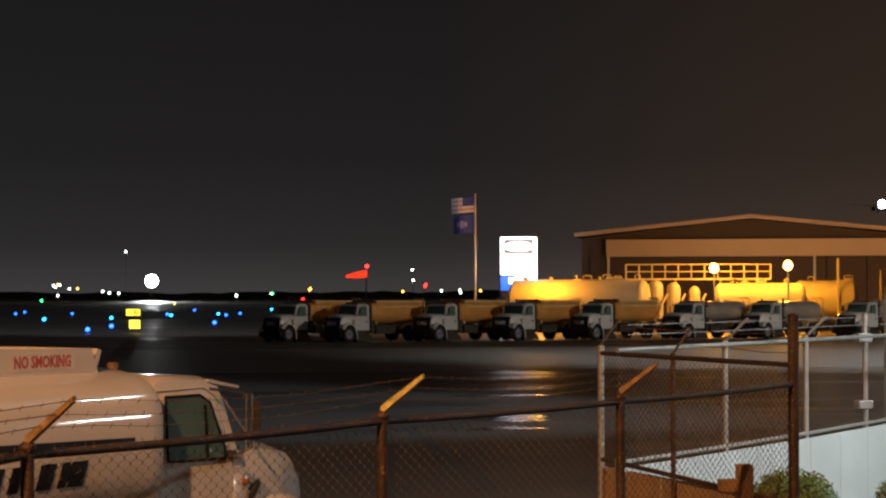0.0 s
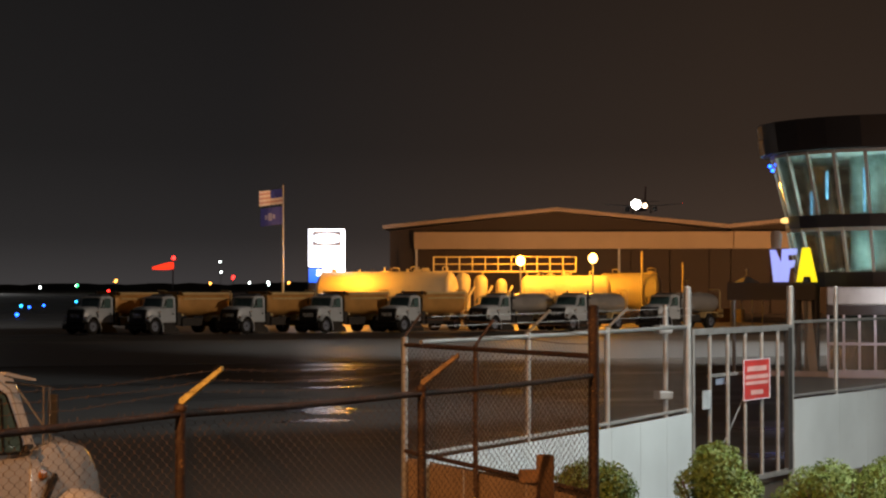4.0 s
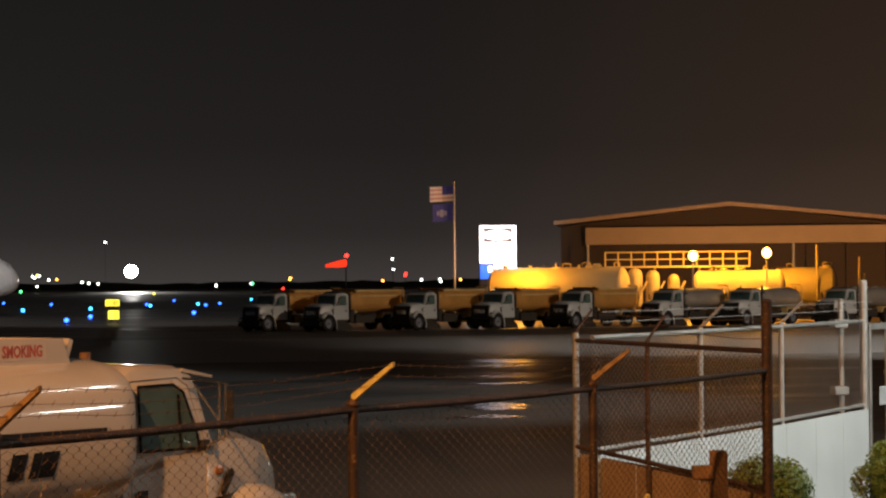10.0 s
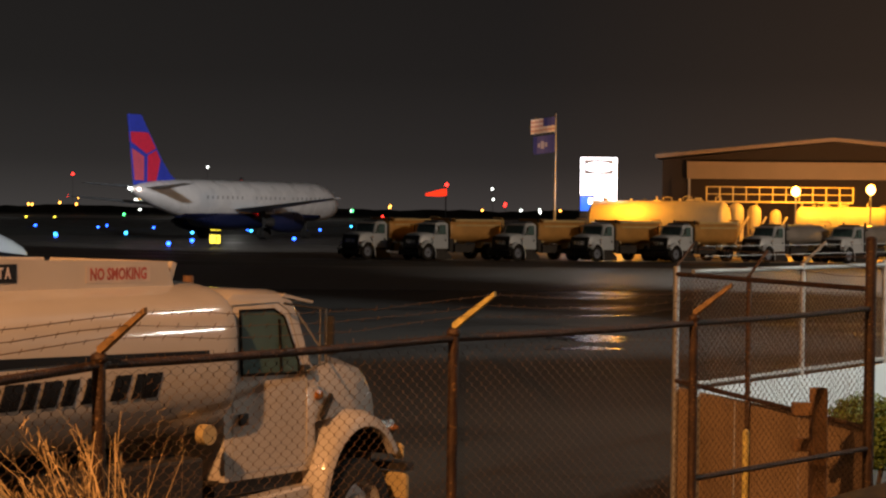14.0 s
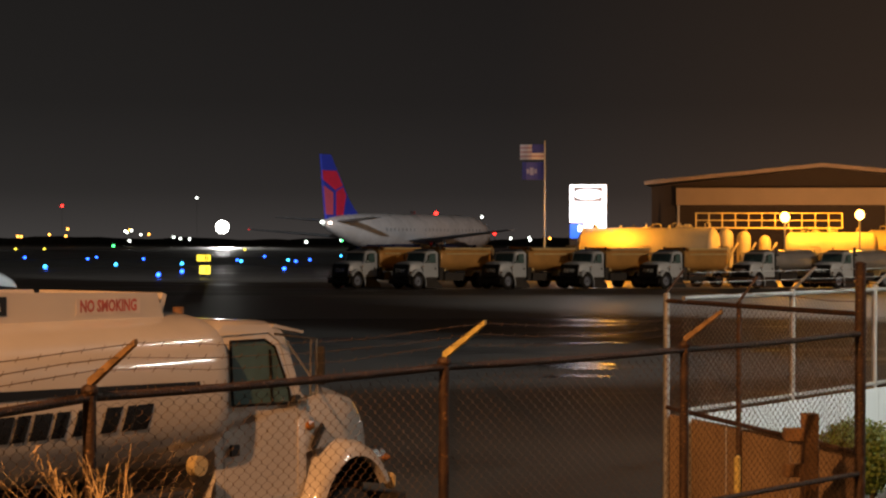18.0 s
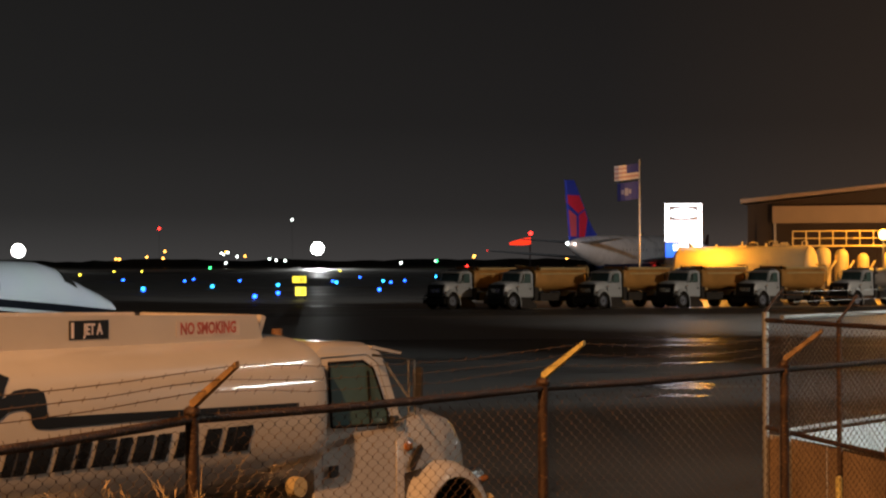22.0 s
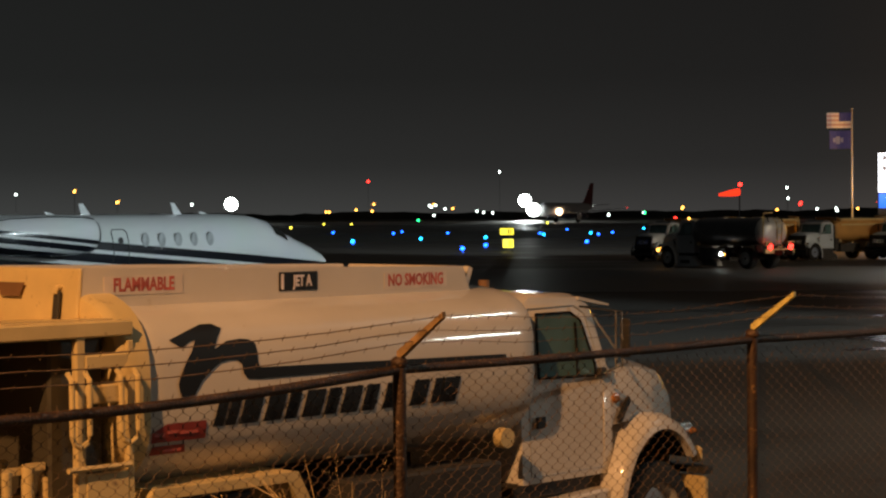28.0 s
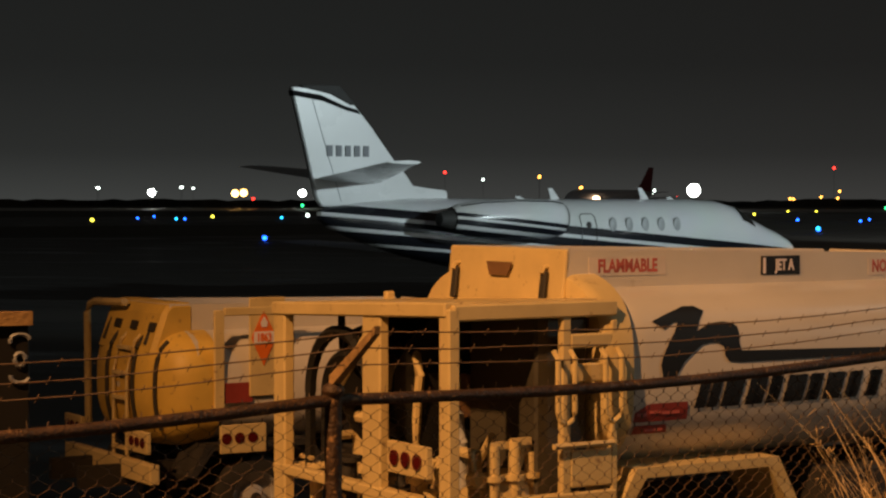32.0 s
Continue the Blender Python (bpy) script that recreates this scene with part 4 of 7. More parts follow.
        return Vector((x, s * (wide * (1 - 0.0625 * max(0, z - 1.5)) + o), z))

    for s in (-1, 1):
        bm = B()
        pane = [(1.85, 1.62), (1.85, 2.17), (2.30, 2.17), (2.43, 2.10), (2.60, 1.70), (2.60, 1.60)]
        loft(bm, [[flank(s, x, z, o) for x, z in pane] for o in (-0.01, 0.007)])
        win = part("side_window", bm, CABGLASS, cab, "dark greenish side window")
        bm = B()
        for (x0, z0), (x1, z1) in list(zip(pane, pane[1:] + pane[:1])) + [((2.36, 1.62), (2.36, 2.08))]:
            cyl(bm, flank(s, x0, z0, 0.008), flank(s, x1, z1, 0.008), 0.012, seg=5)
        part("window_seal", bm, MATTBLACK, win)
        bm = B()
        seam = [(1.75, 0.78), (1.75, 2.22), (2.36, 2.23), (2.50, 2.15), (2.70, 1.64), (2.74, 1.40), (2.74, 0.78), (1.75, 0.78)]
        for (x0, z0), (x1, z1) in zip(seam, seam[1:]):
            cyl(bm, flank(s, x0, z0, 0.0), flank(s, x1, z1, 0.0), 0.005, seg=4)
        part("door_seam", bm, GREYPAINT, cab)
        bm = B()
        box(bm, flank(s, 1.86, 1.24, 0.012), (0.11, 0.03, 0.10))
        part("door_handle", bm, DARK, cab, "black recessed door handle", bevel=0.006)
        bm = B()
        box(bm, flank(s, 2.68, 1.63, 0.02), (0.10, 0.05, 0.07))
        part("mirror_foot", bm, DARK, cab, bevel=0.01)
        bm = B()
        box(bm, (2.98, s * 1.0, 1.27), (0.045, 0.04, 0.22), Matrix.Rotation(radians(35), 3, "Y"))
        ball(bm, (2.92, s * 1.0, 1.18), 0.035, (1, 0.6, 1), 1)
        ball(bm, (3.04, s * 1.0, 1.36), 0.03, (1, 0.6, 1), 1)
        part("bonnet_latch", bm, HOSE, tr)
        # mirrors on brackets
        bm = B()
        pipe(bm, [(2.36, s * 1.0, 2.22), (2.66, s * 1.24, 2.17), (2.66, s * 1.24, 1.70), (2.62, s * 1.06, 1.62)], 0.013, 6)
        cyl(bm, (2.60, s * 1.22, 2.17), (2.60, s * 1.22, 1.68), 0.010, seg=5)
        cyl(bm, (2.50, s * 1.02, 2.16), (2.64, s * 1.22, 1.80), 0.010, seg=5)
        arm = part("mirror_bracket", bm, CHROME, tr)
        bm = B()
        box(bm, (2.68, s * 1.26, 1.94), (0.04, 0.10, 0.34))
        part("mirror", bm, DARK, arm, "slim dark mirror head", bevel=0.01)
        bm = B()
        prism(bm, [(1.36, 0.06 - drop), (1.44, 0.30), (1.80, 0.55), (2.74, 0.60), (2.74, 0.06 - drop)], 0.46, Matrix.Translation((0, s * 0.83 - 0.23, 0)))
        step = part("step_fairing", bm, DARK if tall_cab else cab_paint or WHITE, tr, "step fairing below the cab door", bevel=0.02)
        bm = B()
        box(bm, (2.20, s * 1.065, 0.30), (0.62, 0.03, 0.16))
        part("step_tread", bm, DARK, step)
        bm = B()
        box(bm, (2.16, s * 0.80, 0.66), (1.16, 0.24, 0.14))
        part("sill_beam", bm, DARK, step)
    bm = B()
    prism(bm, [(2.605, 2.165), (2.625, 2.185), (2.785, 1.71), (2.765, 1.69)], 1.66, Matrix.Translation((0.012, -0.83, 0.0)))
    part("windscreen", bm, CABGLASS, cab, "dark windscreen")
    # bonnet
    bm = B()
    rings = []
    for x, w, top, low in ((2.72, 0.985, 1.67, 0.80), (2.80, 0.985, 1.69, 0.80), (2.83, 0.98, 1.70, 1.14), (3.15, 0.95, 1.715, 1.16), (3.45, 0.91, 1.69, 1.16), (3.70, 0.88, 1.64, 1.10), (3.83, 0.85, 1.56, 0.98), (3.90, 0.82, 1.42, 0.82), (3.94, 0.79, 1.2, 0.80), (3.95, 0.76, 0.9, 0.74)):
        ring = [Vector((x, -w, low)), Vector((x, -w, top - 0.24)), Vector((x, -w * 0.9, top - 0.08)), Vector((x, -w * 0.6, top)), Vector((x, w * 0.6, top)), Vector((x, w * 0.9, top - 0.08)), Vector((x, w, top - 0.24)), Vector((x, w, low))]
        rings.append(ring)
    loft(bm, rings)
    bonnet = part("bonnet", bm, hood or WHITE, tr, "white bonnet tinted blue for cool light" if hood is ROWCAB else "soiled grey bonnet" if hood else "white sloping bonnet", smooth=True)
    bm = B()
    for k in range(6):
        box(bm, (3.955, 0, 0.80 + k * 0.085), (0.03, 1.0, 0.04))
    part("grille", bm, CHROME, bonnet)
    for s in (-1, 1):
        # wing over the front wheel, open arch
        bm = B()
        arch, n = [], 14
        for k in range(n + 1):
            a = radians(38 + 152 * k / n)
            arch.append((3.36 + 0.66 * math.cos(a), 0.30 + 0.88 * math.sin(a)))
        inner = [(3.36 + (x - 3.36) * 0.85, 0.30 + (z - 0.30) * 0.88) for x, z in arch]
        y0 = s * 0.62
        y1 = s * 1.16
        rows = []
        for (x, z), (xi, zi) in zip(arch, inner):
            rows.append([Vector((x, y0, z + 0.05)), Vector((x, s * 1.04, z + 0.035)), Vector((x, s * 1.12, z - 0.005)), Vector((x + (xi - x) * 0.4, y1, z + (zi - z) * 0.5)), Vector((xi, y1 + s * 0.005, zi)), Vector((xi, s * 1.10, zi)), Vector((xi, y0, zi))])
        loft(bm, rows)
        wing = part("wing", bm, hood if tall_cab else WHITE, tr, "pale flared front wing", smooth=True)
        bm = B()
        loft(bm, [[Vector((x, y, z)) for x, z in [(3.36 + (x - 3.36) * 0.84, 0.30 + (z - 0.30) * 0.87) for x, z in arch]] for y in (s * 0.58, s * 1.08)], cap=False, closed=False)
        prism(bm, [(3.36 + (x - 3.36) * 0.84, 0.30 + (z - 0.30) * 0.87) for x, z in arch], 0.02, Matrix.Translation((0, s * 0.58, 0)))
        part("arch_liner", bm, MATTBLACK, wing)
        bm = B()
        ball(bm, (3.96, s * 1.02, 1.00), 0.05, (1.3, 1, 0.7), 1)
        part("turn_signal", bm, AMBERLENS, wing)
        bm = B()
        cyl(bm, (3.80, s * 0.93, 1.00), (3.97, s * 0.93, 1.00), 0.10, seg=14)
        part("headlamp", bm, CHROME, wing, smooth=True)
        bm = B()
        ball(bm, (2.88, s * 0.99, 1.38), 0.055, (1.2, 0.5, 0.9), 1)
        part("side_lamp", bm, AMBERLENS, tr)
    bm = B()
    box(bm, (4.04, 0, 0.44), (0.10, 2.26, 0.26))
    for y in (-1.06, 1.06):
        box(bm, (3.98, y, 0.78), (0.08, 0.12, 0.15))
    part("bumper", bm, DARK if tall_cab else CREAM, tr, bevel=0.03)
    bm = B()
    box(bm, (4.05, 0, 0.63), (0.14, 2.3, 0.07))
    part("bumper_rail", bm, DARK, tr, bevel=0.01)
    if tall_cab:
        bm = B()
        prism(bm, [(1.72, 2.33), (1.78, 2.47), (2.20, 2.45), (2.44, 2.30)], 1.5, Matrix.Translation((0, -0.75, 0)))
        part("roof_fairing", bm, DARKHOOD, cab, "dark wind deflector on the cab roof", bevel=0.03)
        bm = B()
        prism(bm, [(3.80, 0.72), (3.80, 1.54), (3.88, 1.50), (3.955, 1.30), (3.985, 0.72)], 1.64, Matrix.Translation((0, -0.82, 0)))
        part("grille_panel", bm, DARK, bonnet, "dark grille across the bonnet's front", bevel=0.02)
        for s in (-1, 1):
            bm = B()
            box(bm, (1.44, s * 0.86, 1.36), (0.34, 0.44, 1.66))
            part("stack_locker", bm, DARK, tr, "dark upright locker behind the cab", bevel=0.03)
            bm = B()
            cyl(bm, (1.46, s * 0.94, 2.18), (1.46, s * 0.94, 2.62), 0.06, seg=10)
            part("exhaust_stack", bm, DARK, tr, smooth=True)
        if box_half:
            for s in (-1, 1):
                bm = B()
                box(bm, (-0.74, s * (box_half + 0.06), box_top - 0.02), (3.9, 0.16, 0.13))
                part("deck_edge", bm, CREAM, tr, "pale edge of the tank's flat deck", bevel=0.015)
                bm = B()
                box(bm, (-0.70, s * 1.17, 2.16), (3.7, 0.10, 0.09))
                part("side_rail", bm, CREAM, tr, bevel=0.01)
    rim = GREYBLUE if tall_cab else None
    wheel(tr, 3.36, -1.12, drop=drop, rim=rim), wheel(tr, 3.36, 1.12, drop=drop, rim=rim)
    wheel(tr, -1.78, -1.16, w=0.5, dual=True, drop=drop, rim=rim), wheel(tr, -1.78, 1.16, w=0.5, dual=True, drop=drop, rim=rim)
    bm = B()
    cyl(bm, (1.95, -0.25, 2.34), (1.95, -0.25, 2.45), 0.05, seg=12)
    part("beacon", bm, BROWNREEL, tr, "amber beacon behind the cab roof", smooth=True)
    # side cupboards and guards under the tank
    for s in (-1, 1):
        bm = B()
        box(bm, (0.35, s * 0.95, 0.74), (1.7, 0.40, 0.50))
        part("side_locker", bm, DARK, tr, bevel=0.02)
        bm = B()
        prism(bm, [(-2.42, 1.14), (-2.62, 0.80), (-2.55, 0.78), (-2.33, 1.07), (-1.20, 1.07), (-0.98, 0.76), (-0.90, 0.78), (-1.10, 1.14)], 0.55, Matrix.Translation((0, s * 0.93 - 0.275, 0)))
        part("mudguard", bm, guard or CREAM, tr, "dark angular rear mudguard" if guard else "pale angular rear mudguard")
        bm = B()
        cyl(bm, (1.22, s * 1.10, 1.18), (1.22, s * 1.19, 1.18), 0.085, seg=14)
        part("filler_cap", bm, CREAM, tr, smooth=True)
    if framed:
        pump_module(tr)
    else:
        rear_ladder(tr)
    if lettered:
        def skin(z, o=0.006):
            e = power if z >= tz else min(power, 2.9)
            return -ry * (1 - min(1, abs(z - tz) / rz) ** e) ** (1 / e) - o

        def decal(name, outline, material, label=""):
            """A flat film laid on the curved tank side."""
            bm = B()
            vs = [bm.verts.new((x, 0, z)) for x, z in outline]
            for tri in tessellate_polygon([[Vector((x, z, 0)) for x, z in outline]]):
                bm.faces.new([vs[i] for i in tri])
            for _ in range(4):
                long = [e for e in bm.edges if abs(e.verts[0].co.z - e.verts[1].co.z) > 0.035]
                if not long:
                    break
                bmesh.ops.subdivide_edges(bm, edges=long, cuts=1)
                bmesh.ops.triangulate(bm, faces=bm.faces[:])
            for v in bm.verts:
                v.co.y = skin(v.co.z)
            part(name, bm, material, tr, label)

        hook = [(-2.25, 2.17), (-2.09, 2.22), (-1.92, 2.265), (-1.82, 2.265), (-1.75, 2.23), (-1.82, 2.16), (-1.86, 2.09), (-1.74, 2.14), (-1.61, 2.15), (-1.53, 2.14), (-1.48, 2.11), (-1.47, 2.05), (-1.47, 1.98), (-1.45, 1.93),
                (-1.45, 1.85), (-1.57, 1.86), (-1.61, 1.90), (-1.62, 1.97), (-1.67, 2.0), (-1.74, 2.0), (-1.82, 1.99), (-1.90, 1.94), (-1.99, 1.87), (-2.06, 1.77), (-2.18, 1.77), (-2.20, 1.86), (-2.18, 1.92), (-2.12, 2.02), (-2.07, 2.08), (-2.02, 2.16), (-2.06, 2.155), (-2.15, 2.11)]
        decal("painted_flash", hook, BLACKPAINT, "black hooked flash painted on the tank side")
        for k in range(8):
            x0, x1 = -1.46 + k * 2.66 / 8, -1.46 + (k + 1) * 2.66 / 8
            decal("painted_stripe", [(x0, 1.85), (x1, 1.85), (x1, 1.935 - 0.055 * (k + 1) / 8), (x0, 1.935 - 0.055 * k / 8)], BLACKPAINT)
        xs = [(-1.89, 0.24), (-1.65, 0.21), (-1.42, 0.20), (-1.22, 0.15), (-1.05, 0.22), (-0.83, 0.16), (-0.66, 0.21), (-0.44, 0.17), (-0.22, 0.15), (0.08, 0.20), (0.31, 0.08), (0.42, 0.21)]
        for x, w in xs:
            for o in ((0, w - 0.125) if w > 0.1 else (0,)):
                x0, f = x + o, 0.094
                decal("painted_name_bar", [(x0, 1.535), (x0 + f, 1.535), (x0 + f + 0.06, 1.735), (x0 + 0.06, 1.735)], BLACKPAINT)
        face = lambda x, z: pose(x, -0.769, z, 90, 0, 0)
        for at, w, text in (((-2.17, 2.548), 0.70, "FLAMMABLE"), ((0.58, 2.503), 0.72, "NO SMOKING")):
            bm = B()
            box(bm, (at[0], -0.767, at[1]), (w, 0.004, 0.135))
            sticker = part("sticker", bm, STICKER, tr, "pale weathered sticker")
            words("sticker_lettering", text, 0.132, FADEDRED, sticker, face(*at), 0.76)
        bm = B()
        box(bm, (-0.70, -0.768, 2.53), (0.39, 0.006, 0.145))
        plate = part("fuel_grade_plate", bm, BLACKPAINT, tr)
        words("fuel_grade_lettering", "JET A", 0.118, WHITEFLAG, plate, pose(-0.66, -0.7725, 2.53, 90, 0, 0), 0.68)
        bm = B()
        box(bm, (-0.865, -0.773, 2.53), (0.025, 0.004, 0.12))
        part("white_bar", bm, WHITEFLAG, plate)
        decal("red_notice", [(-2.42, 1.46), (-1.94, 1.46), (-1.95, 1.59), (-2.30, 1.59), (-2.42, 1.53)], DULLRED, "dull red notice film with a stepped edge")
        decal("red_notice", [(-2.41, 1.37), (-2.09, 1.37), (-2.12, 1.435), (-2.40, 1.435)], DULLRED)
        for x, z, w in ((-2.36, 1.515, 0.09), (-2.24, 1.53, 0.10), (-2.10, 1.52, 0.16), (-2.22, 1.40, 0.16)):
            bm = B()
            box(bm, (x, skin(z) - 0.002, z), (w, 0.003, 0.022))
            part("faded_text_bar", bm, FADEDRED, tr)
        bm = B()
        prism(bm, [(-0.17, 0.05), (0.17, 0.05), (0.12, -0.05), (-0.12, -0.05)], 0.006, pose(-2.765, 0.03, 2.52, -5, 0, -90))
        part("head_notice", bm, BROWNREEL, tr, "small faded notice on the tank head")
    return tr


TRUCK_U, TRUCK_V = 10.6, 11.97
refueller("refuelling_truck", "white airport refuelling truck with black painted flash, parked by the fence", pose(*ramp_place(TRUCK_U, TRUCK_V), 0, 0, 45), True, group="parked refuelling trucks", power=4.0, drop=DIP)
second = refueller("refuelling_truck", "smaller white refuelling truck, yellow rear, orange placard, parked beyond another", pose(*ramp_place(8.9, 16.23), 0, 0, 45), False, group="parked refuelling trucks", framed=False, guard=DARK)
second.scale = (0.79, 0.79, 0.79)
bm = B()
loft(bm, [superring(x, 0, 1.75, 1.19 * k, 0.68 * k, 48, 3.0) for x, k in ((-2.24, 1.02), (-2.44, 1.02), (-2.53, 1.01), (-2.652, 0.975), (-2.776, 0.88), (-2.88, 0.68), (-2.937, 0.36), (-2.952, 0.05))], cap=False)
yellow_end = part("tank_head", bm, YELLOWEND, second, "yellow painted tank end", smooth=True)
HEAD = ((-2.952, 0.05), (-2.937, 0.36), (-2.88, 0.68), (-2.776, 0.88), (-2.652, 0.975), (-2.53, 1.01), (-2.24, 1.02))
for y in (0.30, -0.42, -0.86):
    bm = B()
    pts = []
    for k in range(13):
        z = 1.30 + 1.06 * k / 12
        f = ((abs(y) / 1.19) ** 3 + (abs(z - 1.75) / 0.68) ** 3) ** (1 / 3)
        for (x0, f0), (x1, f1) in zip(HEAD, HEAD[1:]):
            if f0 <= f <= f1:
                pts.append((x0 + (x1 - x0) * (f - f0) / (f1 - f0) - 0.02, y, z))
    pipe(bm, pts, 0.026, 6)
    part("strap", bm, DARK, yellow_end, "dark strap over the tank end", smooth=True)
bm = B()
box(bm, (-2.27, -1.215, 2.05), (0.12, 0.04, 1.14))
part("side_post", bm, CREAM, second, bevel=0.008)
bm = B()
box(bm, (-1.68, -1.215, 2.60), (1.06, 0.05, 0.09))
part("top_rail", bm, CREAM, second, bevel=0.008)
bm = B()
prism(bm, [(-2.90, 2.10), (-2.72, 2.62), (-2.64, 2.69), (-2.36, 2.69), (-2.36, 2.10)], 1.56, Matrix.Translation((0, -0.78, 0)))
part("rear_hood", bm, YELLOWEND, second, "yellow hood over the tank's rear end", bevel=0.05)
for y in (-0.62, -0.12, 0.34):
    bm = B()
    box(bm, (-2.80, y, 2.42), (0.03, 0.16, 0.10), Matrix.Rotation(radians(19), 3, "Y"))
    part("hood_slot", bm, DARK, second, "dark slot in the yellow hood")
bm = B()
box(bm, (-1.68, -1.215, 2.20), (0.44, 0.03, 1.10))
panel = part("side_panel", bm, CREAM, second, "cream side panel", bevel=0.008)
bm = B()
box(bm, (-2.03, -1.208, 1.70), (0.34, 0.012, 0.22))
part("red_notice", bm, DULLRED, second, "dull red notice")
bm = B()
box(bm, (-1.98, -1.215, 1.19), (0.56, 0.04, 0.32))
lamps = part("lamp_panel", bm, CREAM, second, bevel=0.008)
for x in (-2.19, -2.03, -1.87):
    bm = B()
    cyl(bm, (x, -1.235, 1.20), (x, -1.245, 1.20), 0.062, seg=14)
    part("tail_lamp", bm, REDLENS, lamps, smooth=True)
bm = B()
prism(bm, [(-0.155, 0), (0, -0.31), (0.155, 0), (0, 0.31)], 0.008, Matrix.Translation((-1.73, -1.240, 2.30)))
placard = part("hazard_placard", bm, ORANGESIGN, second, "orange diamond hazard placard")
bm = B()
box(bm, (-1.73, -1.243, 2.30), (0.25, 0.004, 0.14))
part("number_plate", bm, WHITEFLAG, placard)
bm = B()
prism(bm, [(-0.03, -0.05), (0.03, -0.05), (0.045, 0.0), (0.0, 0.07), (-0.045, 0.0)], 0.004, Matrix.Translation((-1.73, -1.246, 2.47)))
part("flame_mark", bm, WHITEFLAG, placard)
words("placard_number", "1863", 0.13, ORANGESIGN, placard, pose(-1.73, -1.248, 2.30, 90, 0, 0), 0.72)

# the row of tankers by the fuel farm: flat-topped ones, then round steel ones
row_truck = refueller("tanker_truck", "white-cabbed tanker truck with a flat-topped tan tank", pose(17.2, 121.5, 0, 0, 0, 215), False, ROWTANK, group="row of parked tanker trucks", framed=False, power=5.5, box_half=1.06, tall_cab=True, hood=ROWCAB, box_top=2.50, cab_paint=ROWCAB)
row_truck.scale = (1.0, 0.90, 1.0)
for x, turn in ((20.85, 212), (26.4, 214), (31.4, 215), (36.65, 213)):
    copy_thing(row_truck, pose(x, 119.6 + (x - 20) * 0.03, 0, 0, 0, turn))
steel_truck = refueller("tanker_truck", "white-cabbed tanker truck with a dull round steel tank", pose(42.9, 120.3, 0, 0, 0, 211), False, DARKTANK, group="row of parked tanker trucks", framed=False, power=2.3, box_half=0, tall_cab=True, hood=ROWCAB, cab_paint=ROWCAB)
steel_truck.scale = (1.0, 0.90, 1.0)
for x, turn in ((48.2, 213), (55.1, 210)):
    copy_thing(steel_truck, pose(x, 119.6 + (x - 20) * 0.03, 0, 0, 0, turn))
moving_truck = refueller("tanker_truck", "long dark tanker truck driving across the ramp, lamps lit", pose(60, 98, 0, 0, 0, 160), False, DARKHOOD, framed=False, power=2.3, box_half=0, cab_paint=GREYPAINT, guard=DARK)
moving_truck.scale = (1.08, 0.93, 1.10)


# dark board on the fence's near side
board = thing("fence_sign", "dark board with a pale curved mark on the fence", "sign", m=pose(-3.24, 6.56, -0.07, 0, 0, 30))
bm = B()
box(bm, (-0.35, 0, 2.08), (0.70, 0.03, 1.10))
part("panel", bm, BLACKPAINT, board, bevel=0.006)
bm = B()
box(bm, (-0.35, -0.012, 2.657), (0.72, 0.05, 0.05))
part("top_cap", bm, TANARM, board)
for z, a0, a1, rx in ((2.575, 10, 200, 0.036), (2.505, 0, 360, 0.020), (2.442, 170, 350, 0.034)):
    bm = B()
    pipe(bm, [(-0.035 + rx * math.cos(radians(a0 + (a1 - a0) * k / 12)), -0.019, z + 0.024 * math.sin(radians(a0 + (a1 - a0) * k / 12))) for k in range(13)], 0.009, 6)
    part("pale_mark", bm, SIGNGREY, board, smooth=True)

# films of standing water on the ramp
WATER = mat("standing_water", (0.012, 0.012, 0.013), 0.27, vary=0.2, bump=0.5, bump_scale=5.0)


def puddle(x, y, rx, ry, turn, seed):
    rnd = random.Random(seed)
    bm = B()
    k = 40
    ph = [rnd.uniform(0, math.tau) for _ in range(4)]
    ring = []
    for i in range(k):
        a = i * math.tau / k
        f = 1 + 0.22 * math.sin(2 * a + ph[0]) + 0.16 * math.sin(3 * a + ph[1]) + 0.10 * math.sin(5 * a + ph[2]) + 0.05 * math.sin(9 * a + ph[3])
        ring.append(Vector((rx * f * math.cos(a), ry * f * math.sin(a), 0)))
    loft(bm, [[p + Vector((0, 0, 0.001)) for p in ring], [p * 0.985 + Vector((0, 0, 0.005)) for p in ring]])
    solid("puddle", bm, WATER, "shallow puddle of rainwater on the asphalt", "puddle", m=pose(x, y, 0.001, 0, 0, turn), kind="structure")


for args in ((13.8, 55.7, 1.6, 0.36, 0, 1), (11.2, 45.6, 1.0, 1.2, 10, 2), (10.2, 42.2, 0.7, 0.6, 0, 3), (4.6, 92.0, 0.5, 5.0, 0, 9)):
    puddle(*args)


# ---- business jet ----
def surface(bm, root, tip, thick=0.10, tipthick=0.05, axis="z"):
    """A wing-like solid between two chords, each ((x0, x1), y, z)."""
    rings = []
    for (x0, x1), y, z, t in ((*root, thick), (*tip, tipthick)):
        c = x1 - x0
        prof = [(x0, 0), (x0 + c * 0.30, 0.35), (x0 + c * 0.65, 0.5), (x0 + c * 0.92, 0.35), (x1, 0), (x0 + c * 0.92, -0.35), (x0 + c * 0.65, -0.5), (x0 + c * 0.30, -0.35)]
        rings.append([Vector((px, y + (0 if axis == "z" else o * t), z + (o * t if axis == "z" else 0))) for px, o in prof])
    loft(bm, rings)


